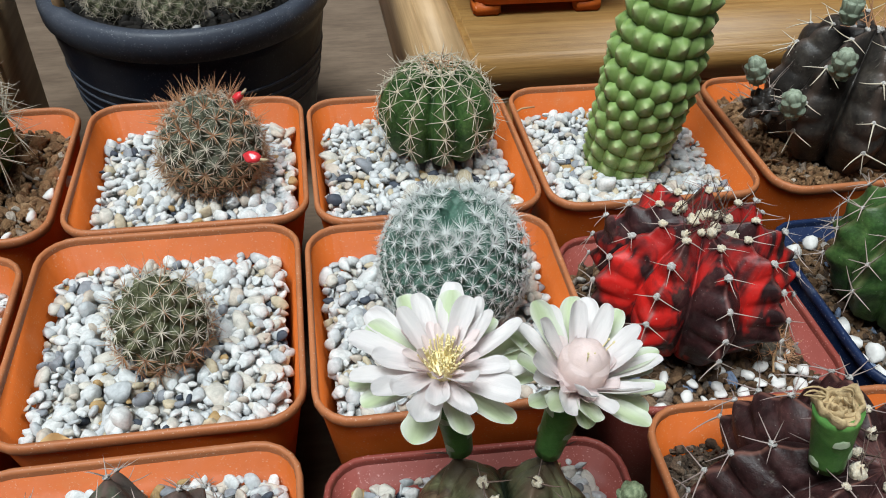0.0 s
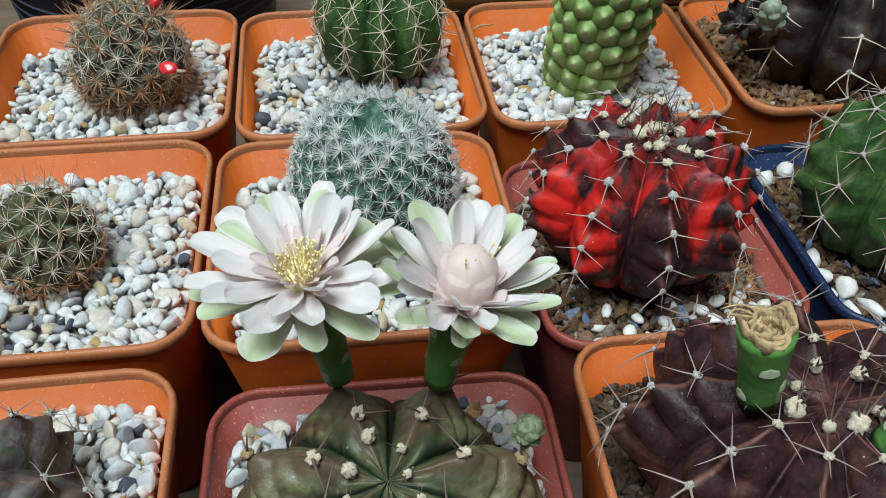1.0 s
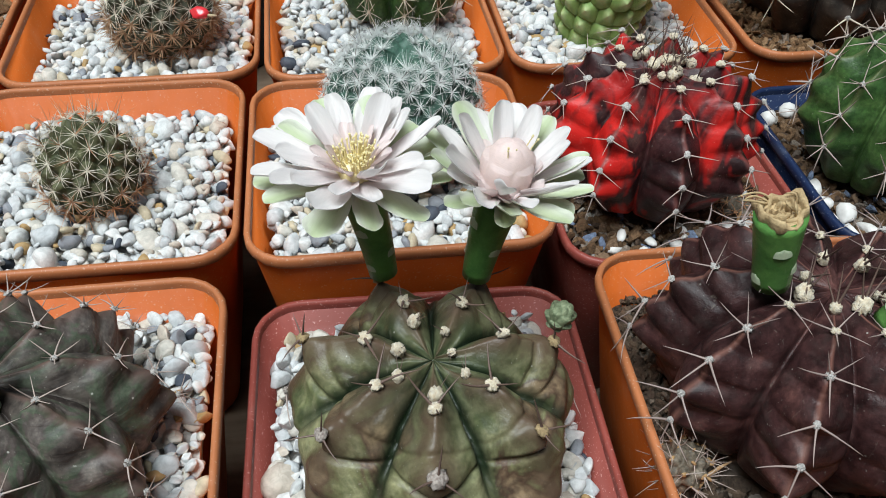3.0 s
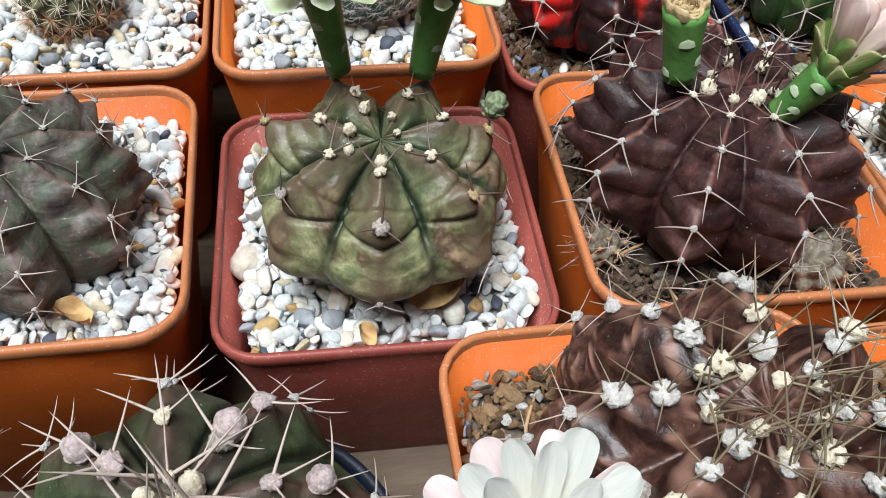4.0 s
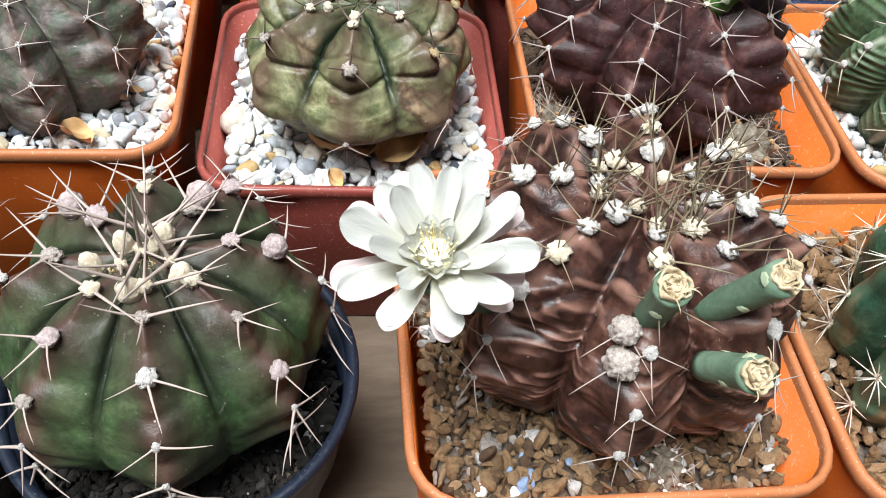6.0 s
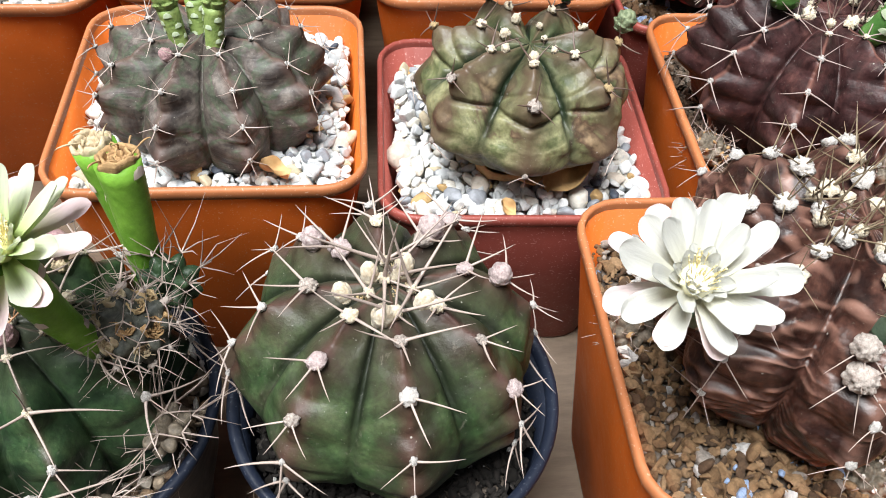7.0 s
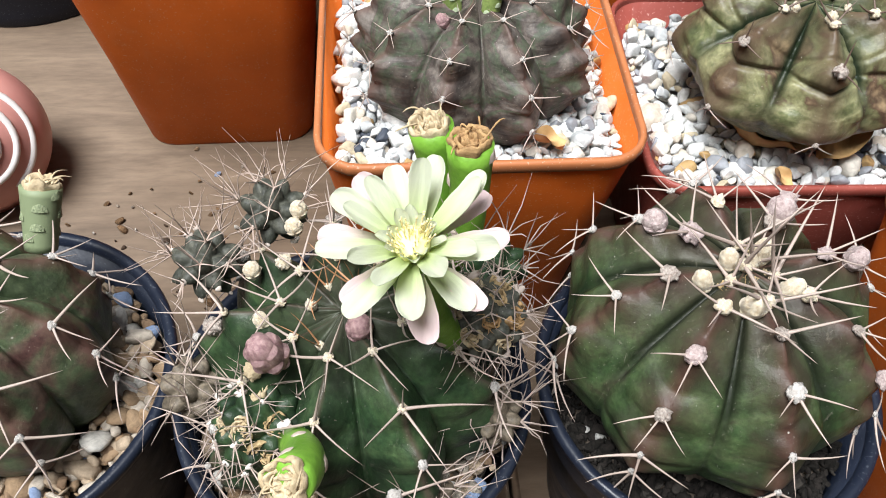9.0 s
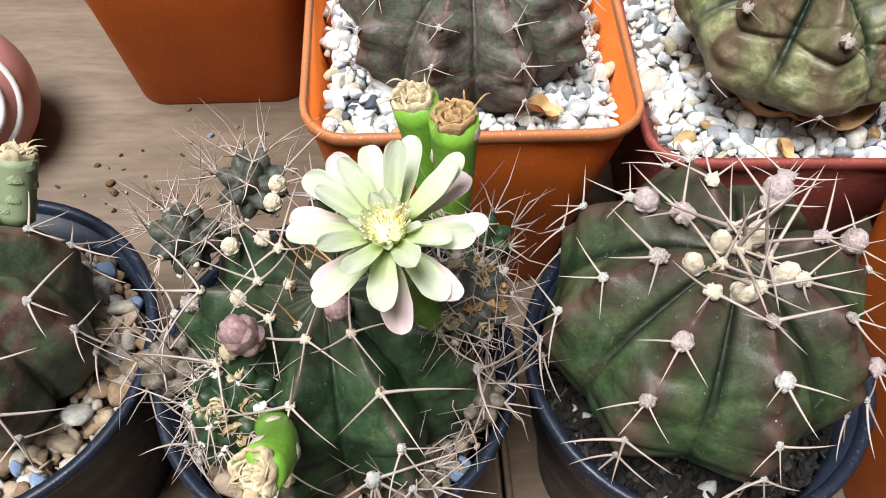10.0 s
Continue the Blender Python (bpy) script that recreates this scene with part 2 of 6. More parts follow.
M_PINE_END = timber("weathered_pine", (0.28, 0.17, 0.08), (0.42, 0.27, 0.13), (0.48, 0.33, 0.18), 1, 28, 0.6)
M_LIGHT_BLOCK = timber("dark_timber", (0.05, 0.04, 0.032), (0.09, 0.072, 0.056), (0.12, 0.098, 0.078), 2, 20, 0.8)
M_GROUND = plain("trodden_earth", (0.16, 0.13, 0.10), (0.26, 0.22, 0.18), 3, 0.95, 0.5)
M_SPINE = plain("grey_spine", (0.26, 0.195, 0.165), (0.49, 0.405, 0.355), 300, 0.55, 0.0)
M_SPINE_MAUVE = plain("mauve_grey_spine", (0.19, 0.14, 0.125), (0.38, 0.30, 0.27), 300, 0.55, 0.0)
M_SPINE_OLIVE = plain("olive_brown_spine", (0.115, 0.085, 0.05), (0.30, 0.235, 0.15), 200, 0.5, 0.0)
M_SPINE_PALE = plain("pale_spine", (0.42, 0.36, 0.27), (0.62, 0.55, 0.43), 300, 0.5, 0.0)
M_SPINE_TAN = plain("tan_spine", (0.42, 0.29, 0.15), (0.62, 0.49, 0.31), 200, 0.55, 0.0)
M_SPINE_DARK = plain("dark_spine", (0.06, 0.04, 0.035), (0.20, 0.13, 0.10), 200, 0.5, 0.0)
M_SPINE_RUST = plain("rust_spine", (0.36, 0.165, 0.075), (0.54, 0.30, 0.16), 200, 0.55, 0.0)
M_SPINE_CREAM = plain("cream_spine", (0.55, 0.49, 0.39), (0.74, 0.69, 0.58), 300, 0.55, 0.0)
M_WHITESTONE = plain("pale_stone", (0.48, 0.46, 0.43), (0.74, 0.72, 0.69), 160, 0.6, 0.5)
M_SPINE_PINK = plain("pinkish_spine", (0.34, 0.25, 0.21), (0.56, 0.45, 0.39), 300, 0.55, 0.0)
M_SPINE_OLD = plain("brown_old_spine", (0.27, 0.155, 0.08), (0.44, 0.28, 0.165), 200, 0.6, 0.0)
M_SPINE_WHITE = plain("white_spine", (0.66, 0.68, 0.66), (0.78, 0.78, 0.75), 300, 0.55, 0.0)
M_WOOL = plain("white_wool", (0.42, 0.37, 0.33), (0.78, 0.745, 0.70), 5.0, 0.95, 1.0, sheen=0.3)
M_BUDPALE = plain("crumpled_pale_bud", (0.24, 0.18, 0.15), (0.66, 0.59, 0.53), 4.0, 0.85, 1.0)
M_CREAM = plain("cream_wool", (0.56, 0.42, 0.24), (0.84, 0.77, 0.62), 3.2, 0.95, 1.0, sheen=0.3)
M_BUDPINK = plain("pink_bud", (0.40, 0.28, 0.27), (0.72, 0.61, 0.59), 5.0, 0.8, 1.0)
M_BUDLIME = plain("olive_lime_bud", (0.13, 0.21, 0.045), (0.30, 0.38, 0.12), 300, 0.55, 0.5)
M_BUDPURPLE = plain("purple_bud", (0.20, 0.10, 0.115), (0.42, 0.28, 0.265), 3.5, 0.6, 0.6)
M_BUDGREEN = plain("green_bud", (0.11, 0.15, 0.075), (0.30, 0.34, 0.20), 4.0, 0.6, 0.6)
M_TUBE = skin("green_flower_tube", [(0.3, (0.070, 0.185, 0.042)), (0.7, (0.12, 0.27, 0.065))], 120, rough=0.4, dust=0.05, grain=0.25)
M_TUBELIME = skin("lime_flower_tube", [(0.3, (0.13, 0.29, 0.030)), (0.7, (0.19, 0.38, 0.048))], 120, rough=0.4, dust=0.04, grain=0.25)
M_TUBEBLUE = skin("bluish_flower_tube", [(0.3, (0.095, 0.155, 0.100)), (0.7, (0.155, 0.225, 0.155))], 120, rough=0.45, dust=0.08, grain=0.35)
M_SCALE = plain("pale_scale", (0.30, 0.38, 0.23), (0.46, 0.51, 0.36), 500, 0.5, 0.0)
M_SCALEPINK = plain("pinkish_scale", (0.44, 0.36, 0.30), (0.58, 0.48, 0.42), 500, 0.5, 0.0)
M_DRY = plain("dried_petal", (0.25, 0.165, 0.075), (0.52, 0.39, 0.21), 500, 0.8, 0.6)
M_DRYDARK = plain("brown_dried_petal", (0.22, 0.12, 0.05), (0.45, 0.29, 0.13), 500, 0.8, 0.6)
M_DRYPALE = plain("pale_dried_petal", (0.30, 0.22, 0.12), (0.58, 0.48, 0.32), 500, 0.8, 0.5)
M_STAMEN = plain("yellow_stamen", (0.80, 0.66, 0.28), (0.87, 0.79, 0.50), 900, 0.6, 0.2)
M_FRUIT = plain("red_fruit", (0.55, 0.02, 0.03), (0.66, 0.05, 0.06), 200, 0.25, 0.0)
P_PINK = petal_material("pinkish_white_petal", (0.90, 0.80, 0.79), (0.89, 0.86, 0.85), glow=0.45)
P_GREEN = petal_material("green_backed_petal", (0.72, 0.73, 0.58), (0.62, 0.70, 0.46), edge=(0.86, 0.87, 0.80), glow=0.42)
P_ROSE = petal_material("rose_petal", (0.90, 0.76, 0.74), (0.90, 0.81, 0.795), glow=0.45)
P_WHITE = petal_material("white_petal", (0.76, 0.74, 0.60), (0.72, 0.72, 0.68), glow=0.45)
P_WHITEOUT = petal_material("pink_tipped_petal", (0.80, 0.78, 0.70), (0.78, 0.66, 0.65), glow=0.45)
P_LEMON = petal_material("greenish_white_petal", (0.54, 0.66, 0.20), (0.72, 0.75, 0.61), glow=0.45)
M_PALEHEART = plain("cream_throat", (0.78, 0.74, 0.50), (0.86, 0.83, 0.66), 900, 0.7, 0.2)
M_LEMONHEART = plain("lemon_throat", (0.72, 0.70, 0.24), (0.82, 0.80, 0.42), 900, 0.6, 0.2)
P_LEMONOUT = petal_material("lilac_tipped_petal", (0.62, 0.70, 0.36), (0.74, 0.60, 0.60), glow=0.45)
P_PEACH = petal_material("peach_petal", (0.86, 0.78, 0.56), (0.94, 0.80, 0.75), glow=0.50)
P_SEPAL = petal_material("green_sepal", (0.15, 0.32, 0.09), (0.20, 0.34, 0.075), edge=(0.48, 0.42, 0.22), glow=0.25)

S_C2 = skin("mottled_green_skin", [(0.18, (0.056, 0.068, 0.030)), (0.36, (0.120, 0.134, 0.062)), (0.48, (0.255, 0.250, 0.138)), (0.57, (0.155, 0.156, 0.076)), (0.66, (0.090, 0.056, 0.038)), (0.78, (0.245, 0.175, 0.105))], 62,
            crest=(0.105, 0.074, 0.046), crest_at=(0.55, 1.0), top=((0.030, 0.043, 0.021), 0.44, 0.80), rough=0.36, dust=0.17, warp=0.6, detail=4, gloss=0.24, blush=((0.088, 0.052, 0.036), 0.72), groove_shade=((0.010, 0.018, 0.009), 0.95), grain=0.85)
S_C3 = skin("purple_brown_skin", [(0.3, (0.022, 0.0092, 0.0094)), (0.55, (0.045, 0.0188, 0.0188)), (0.78, (0.095, 0.042, 0.038))], 80,
            crest=(0.17, 0.076, 0.058), crest_at=(0.93, 1.0), rough=0.42, dust=0.16, gloss=0.2)
S_C1 = skin("grey_brown_skin", [(0.30, (0.036, 0.028, 0.025)), (0.44, (0.085, 0.072, 0.062)), (0.54, (0.070, 0.088, 0.058)), (0.62, (0.090, 0.072, 0.066)), (0.74, (0.170, 0.150, 0.135))], 75,
            crest=(0.105, 0.062, 0.050), crest_at=(0.75, 1.0), rough=0.5, wrinkle=0.2)
S_D2 = skin("bronzed_green_skin", [(0.25, (0.012, 0.028, 0.011)), (0.45, (0.026, 0.054, 0.020)), (0.60, (0.045, 0.080, 0.031)), (0.74, (0.066, 0.098, 0.043)), (0.88, (0.052, 0.046, 0.030))], 70,
            crest=(0.085, 0.042, 0.029), crest_at=(0.74, 1.0), top=((0.050, 0.038, 0.028), 0.32, 0.78), rough=0.46, dust=0.2, blush=((0.055, 0.026, 0.024), 0.70), groove_shade=((0.008, 0.011, 0.006), 0.85))
S_D1 = skin("deep_green_skin", [(0.3, (0.012, 0.027, 0.013)), (0.55, (0.026, 0.054, 0.023)), (0.75, (0.046, 0.080, 0.034))], 80,
            crest=(0.0612, 0.0432, 0.0324), crest_at=(0.9, 1.0), top=((0.0475, 0.0418, 0.0317), 0.6, 0.98), rough=0.42, dust=0.15)
S_D0 = skin("reddish_green_skin", [(0.32, (0.040, 0.058, 0.030)), (0.52, (0.070, 0.092, 0.050)), (0.68, (0.085, 0.060, 0.045)), (0.82, (0.070, 0.036, 0.032))], 70, crest=(0.1080, 0.0540, 0.0446), crest_at=(0.7, 1.0), rough=0.42, dust=0.15)
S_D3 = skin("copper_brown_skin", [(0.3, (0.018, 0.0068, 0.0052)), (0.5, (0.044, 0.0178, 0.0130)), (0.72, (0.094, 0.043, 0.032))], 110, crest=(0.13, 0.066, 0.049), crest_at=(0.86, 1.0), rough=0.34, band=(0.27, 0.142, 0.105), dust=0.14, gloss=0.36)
S_B3 = skin("maroon_skin", [(0.3, (0.020, 0.0080, 0.0090)), (0.6, (0.045, 0.0150, 0.0160)), (0.8, (0.085, 0.040, 0.036))], 90, crest=(0.15, 0.055, 0.048), crest_at=(0.90, 1.0), rough=0.42, dust=0.2, patch=((0.52, 0.016, 0.013), 66, 0.485), top=((0.030, 0.010, 0.011), 0.50, 0.85))
S_A4 = skin("blackish_skin", [(0.3, (0.0202, 0.0173, 0.0158)), (0.6, (0.0374, 0.0317, 0.0274)), (0.8, (0.0612, 0.0518, 0.0418))], 80, crest=(0.0720, 0.0504, 0.0396), crest_at=(0.85, 1.0), rough=0.42)
S_GREEN = skin("fresh_green_skin", [(0.3, (0.0288, 0.0684, 0.0187)), (0.6, (0.0540, 0.1116, 0.0302)), (0.8, (0.0792, 0.1440, 0.0432))], 100, crest=(0.1152, 0.1368, 0.0540), crest_at=(0.85, 1.0), rough=0.4, dust=0.15)
S_C4 = skin("pleated_green_skin", [(0.3, (0.038, 0.070, 0.035)), (0.6, (0.070, 0.115, 0.058)), (0.8, (0.105, 0.155, 0.082))], 70, crest=(0.34, 0.36, 0.27), crest_at=(0.93, 1.0), rough=0.42, dust=0.12, band=(0.17, 0.215, 0.14))
S_PUP = skin("bluish_grey_bud_skin", [(0.3, (0.23, 0.28, 0.20)), (0.7, (0.38, 0.44, 0.34))], 300, rough=0.5, dust=0.1)
S_CEREUS = skin("bluish_green_skin", [(0.3, (0.024, 0.075, 0.045)), (0.6, (0.042, 0.115, 0.068)), (0.8, (0.085, 0.155, 0.095))], 80, crest=(0.10, 0.155, 0.095), crest_at=(0.85, 1.0), rough=0.4, dust=0.15, patch=((0.27, 0.18, 0.095), 70, 0.56))
S_MAM = skin("olive_tubercle_skin", [(0.3, (0.060, 0.068, 0.032)), (0.7, (0.125, 0.13, 0.068))], 200, top=None, rough=0.55, dust=0.15)
S_MAMDRY = skin("corky_tubercle_skin", [(0.3, (0.060, 0.070, 0.045)), (0.7, (0.13, 0.135, 0.09))], 200, rough=0.6, dust=0.3)
S_MAMBLUE = skin("bluish_tubercle_skin", [(0.3, (0.038, 0.090, 0.066)), (0.7, (0.075, 0.145, 0.110))], 200, rough=0.5, dust=0.2)
S_TUB = skin("apple_green_skin", [(0.3, (0.13, 0.24, 0.065)), (0.55, (0.23, 0.36, 0.10)), (0.75, (0.36, 0.43, 0.15))], 90, crest=(0.46, 0.52, 0.26), crest_at=(0.70, 1.0), rough=0.42, dust=0.1)
S_TUBTIP = plain("pale_tubercle_tip", (0.30, 0.38, 0.16), (0.44, 0.48, 0.26), 300, 0.5, 0.0)
S_OFFSET = skin("grey_brown_offset_skin", [(0.3, (0.10, 0.082, 0.060)), (0.7, (0.21, 0.175, 0.135))], 300, rough=0.55, dust=0.25)
S_PUPDARK = skin("dark_pup_skin", [(0.3, (0.042, 0.046, 0.038)), (0.7, (0.095, 0.098, 0.080))], 300, rough=0.5, dust=0.15)
M_LEAF = plain("dry_leaf", (0.34, 0.19, 0.07), (0.55, 0.36, 0.16), 200, 0.75, 0.5)
M_STICK = plain("bamboo_stick", (0.34, 0.20, 0.09), (0.46, 0.30, 0.16), 150, 0.7, 0.3)

# ---- mesh helpers ----
def put(ob, parent, m=None, label=""):
    if parent is not None:
        ob.parent = parent
    if m is not None:
        ob.matrix_basis = m
    if label:
        ob["label"] = label
    return ob


def part(name, bm, mat, parent, label="", m=None, smooth=True):
    me = bpy.data.meshes.new(name)
    bm.to_mesh(me)
    bm.free()
    me.materials.append(mat)
    if smooth:
        me.polygons.foreach_set("use_smooth", [True] * len(me.polygons))
    return put(new(name, me), parent, m, label)


def mesh_np(name, verts, faces, mat, smooth=True):
    """A mesh from arrays: vertices n x 3, faces n x 3 or n x 4."""
    verts, faces = np.asarray(verts, dtype=np.float32), np.asarray(faces, dtype=np.int32)
    me = bpy.data.meshes.new(name)
    k = faces.shape[1]
    me.vertices.add(len(verts))
    me.vertices.foreach_set("co", verts.ravel())
    me.loops.add(faces.size)
    me.loops.foreach_set("vertex_index", faces.ravel())
    me.polygons.add(len(faces))
    me.polygons.foreach_set("loop_start", np.arange(0, faces.size, k, dtype=np.int32))
    me.polygons.foreach_set("use_smooth", np.full(len(faces), smooth))
    me.update(calc_edges=True)
    me.validate()
    me.materials.append(mat)
    return me


def values(me, key, data):
    at = me.attributes.new(key, "FLOAT", "POINT")
    at.data.foreach_set("value", np.asarray(data, dtype=np.float32))


def frame_to(point, z, spin=0.0):
    """A pose at a point whose z axis runs along the given way."""
    return Matrix.Translation(point) @ Vector(z).to_track_quat("Z", "Y").to_matrix().to_4x4() @ Matrix.Rotation(spin, 4, "Z")


def size(x, y=None, z=None):
    return Matrix.Diagonal((x, x if y is None else y, x if z is None else z, 1))


def grid_faces(rows, cols, closed=True):
    f = []
    for i in range(rows - 1):
        for j in range(cols if closed else cols - 1):
            a, b = i * cols + j, i * cols + (j + 1) % cols
            f.append((a, b, b + cols, a + cols))
    return f


def lathe(profile, seg=48, wobble=0.0):
    """A turned form from (radius, height) pairs, closed at both ends."""
    bm = bmesh.new()
    rings = []
    for r, z in profile:
        rings.append([bm.verts.new((r * math.cos(2 * math.pi * k / seg), r * math.sin(2 * math.pi * k / seg), z)) for k in range(seg)])
    for a, b in zip(rings, rings[1:]):
        for k in range(seg):
            bm.faces.new((a[k], a[(k + 1) % seg], b[(k + 1) % seg], b[k]))
    bm.faces.new(rings[0][::-1])
    bm.faces.new(rings[-1])
    return bm


def rounded(w, d, r, n=5):
    """The outline of a square with rounded corners, centred, anticlockwise."""
    out = []
    for cx, cy, a0 in ((w / 2 - r, d / 2 - r, 0), (-w / 2 + r, d / 2 - r, 90), (-w / 2 + r, -d / 2 + r, 180), (w / 2 - r, -d / 2 + r, 270)):
        for k in range(n + 1):
            a = radians(a0 + 90 * k / n)
            out.append((cx + r * math.cos(a), cy + r * math.sin(a)))
    return out


def box(bm, x0, x1, y0, y1, z0, z1, bev=0.0015):
    vs = [bm.verts.new(p) for p in ((x0, y0, z0), (x1, y0, z0), (x1, y1, z0), (x0, y1, z0), (x0, y0, z1), (x1, y0, z1), (x1, y1, z1), (x0, y1, z1))]
    fs = [bm.faces.new([vs[i] for i in q]) for q in ((3, 2, 1, 0), (4, 5, 6, 7), (0, 1, 5, 4), (1, 2, 6, 5), (2, 3, 7, 6), (3, 0, 4, 7))]
    if bev:
        es = list({e for f in fs for e in f.edges})
        bmesh.ops.bevel(bm, geom=es, offset=bev, segments=2, affect="EDGES")


# ---- pots ----
def shell(rings, cap_first=False, cap_last=False):
    """A skin over rings of points."""
    bm = bmesh.new()
    rows = [[bm.verts.new(p) for p in ring] for ring in rings]
    for a, b in zip(rows, rows[1:]):
        for k in range(len(a)):
            bm.faces.new((a[k], a[(k + 1) % len(a)], b[(k + 1) % len(a)], b[k]))
    if cap_first:
        bm.faces.new(rows[0][::-1])
    if cap_last:
        bm.faces.new(rows[-1])
    return bm


def square_pot(x0, x1, y0, y1, height, mat, label, turn=0.0, foot=0.72):
    w, d = x1 - x0, y1 - y0
    lip, rad = 0.0017, 0.0115

    def ring(s, z, cut=0.0, r=None):
        return [(x, y, z) for x, y in rounded((w - 2 * cut) * s, (d - 2 * cut) * s, r or rad * (0.55 + 0.45 * s))]
    ob = new("plant_pot")
    neck = 0.97
    body = [ring(0.72, height * 0.15, lip, rad * 0.8), ring(0.90, height * 0.66, lip, rad * 0.85), ring(0.9975, height - 0.0021, lip, rad * 0.85), ring(neck, height - 0.004),
            ring(foot + (neck - foot) * 0.5, height * 0.5), ring(foot + 0.01, 0.0012), ring(foot, 0.0)]
    part("body", shell(body[::-1], True, True), mat, ob)
    rim = [ring(neck, height - 0.0042), ring(0.990, height - 0.0034), ring(1.0, height - 0.0024), ring(1.0, height - 0.0008), ring(0.990, height), ring(1.004, height, lip, rad * 0.85), ring(1.0, height - 0.001, lip, rad * 0.85), ring(0.9965, height - 0.0023, lip, rad * 0.85)]
    part("rim", shell(rim), M_ORANGE_RIM if mat == M_ORANGE else mat, ob)
    ob.matrix_basis = pose((x0 + x1) / 2, (y0 + y1) / 2, 0.0, 0, 0, turn)
    return tagged(ob, label, "plant pot", "square plant pots")


def round_pot(x, y, r, height, mat, label, foot=0.74, grooves=0, lip=0.0022, group="round plant pots"):
    prof = [(r * foot, 0.0), (r * (foot + 0.01), 0.001)]
    for k in range(1, 14):
        s = k / 14
        rr = r * (foot + (0.965 - foot) * s)
        z = (height - lip * 2.2) * s
        if grooves and 4 <= k <= 4 + grooves:
            prof += [(rr, z - 0.0014), (rr + r * 0.016, z - 0.0007), (rr + r * 0.016, z + 0.0002), (rr, z + 0.0009)]
        else:
            prof.append((rr, z))

    def ring(q):
        return [(q[0] * math.cos(2 * math.pi * k / 72), q[0] * math.sin(2 * math.pi * k / 72), q[1]) for k in range(72)]
    ob = new("plant_pot")
    prof += [(r * 0.965, height - lip * 2.4), (r - lip * 1.7, height - lip * 1.4), (r * 0.90, height * 0.6), (r * 0.72, height * 0.12)]
    part("body", shell([ring(q) for q in prof], True, True), mat, ob)
    rim = [(r * 0.964, height - lip * 2.5), (r, height - lip * 2.0), (r * 1.008, height - lip), (r, height - lip * 0.2), (r - lip * 0.6, height), (r - lip * 1.4, height - lip * 0.3), (r - lip * 1.72, height - lip * 1.5)]
    part("rim", shell([ring(q) for q in rim]), M_BLACK_RIM if r > 0.06 else mat, ob)
    ob.matrix_basis = pose(x, y, 0)
    return tagged(ob, label, "plant pot", group)


# ---- loose fill ----
def stone_shapes(k, sub, flat, rough, seed, cuts=7):
    r = np.random.RandomState(seed)
    bm = bmesh.new()
    bmesh.ops.create_icosphere(bm, subdivisions=sub, radius=0.5)
    base = np.array([v.co[:] for v in bm.verts])
    faces = np.array([[v.index for v in f.verts] for f in bm.faces])
    bm.free()
    shapes = []
    for _ in range(k):
        v = base.copy()
        for _ in range(5):
            d = r.normal(size=3)
            d /= np.linalg.norm(d)
            v += rough * np.outer(np.tanh(2.5 * (v @ d)), r.normal(size=3) * 0.25)
        for _ in range(cuts):
            d = r.normal(size=3)
            d /= np.linalg.norm(d)
            h = v @ d
            cut = r.uniform(0.27, 0.42)
            v -= np.outer(np.clip(h - cut, 0, None) * 0.90, d)
        shapes.append(v * np.array([1.0, r.uniform(0.68, 0.9), r.uniform(*flat)]))
    return shapes, faces


def turns(r, n, tilt):
    out = []
    for _ in range(n):
        e = Euler((r.normal() * tilt, r.normal() * tilt, r.uniform(0, 6.283)))
        out.append(np.array(e.to_matrix()))
    return out


PEBBLES = stone_shapes(18, 2, (0.55, 0.82), 0.36, 3, 7)
CHIPS = stone_shapes(18, 3, (0.55, 0.82), 0.36, 3, 7)
CRUMBS = stone_shapes(16, 2, (0.72, 0.95), 0.60, 5, 6)


def fill(name, inside, level, grain, spread, mat, label, shapes, layers=2, hollow=None, seed=1, mound=0.002, tilt=0.5, category="gravel", close=0.70, smooth=True, extent=(-0.04, 0.04, -0.04, 0.04), origin=(0, 0)):
    """Stones strewn over a bed; inside(x, y) tells where the pot lets them lie, hollow is the plant's (x, y, radius)."""
    r = np.random.RandomState(seed)
    shp, fc = shapes
    V, F, off = [], [], 0
    for lay in range(layers):
        step = grain * close
        for gx in np.arange(extent[0], extent[1], step):
            for gy in np.arange(extent[2], extent[3], step):
                x, y = gx + r.uniform(-0.45, 0.45) * step, gy + r.uniform(-0.45, 0.45) * step
                s = grain * math.exp(r.normal() * spread)
                if not inside(x, y, s * 0.32):
                    continue
                if hollow and math.hypot(x - hollow[0], y - hollow[1]) < hollow[2]:
                    continue
                v = shp[r.randint(len(shp))]
                q = turns(r, 1, tilt)[0]
                z = level - grain * 0.45 * (layers - 1 - lay) + r.uniform(-0.16, 0.16) * grain + mound * (1 - (x / 0.04) ** 2)
                V.append((v * s) @ q.T + (x, y, z))
                F.append(fc + off)
                off += len(v)
    me = mesh_np(name, np.concatenate(V), np.concatenate(F), mat, smooth)
    ob = new(name, me)
    ob.matrix_basis = pose(origin[0], origin[1], 0)
    return tagged(ob, label, category, "", "stuff")


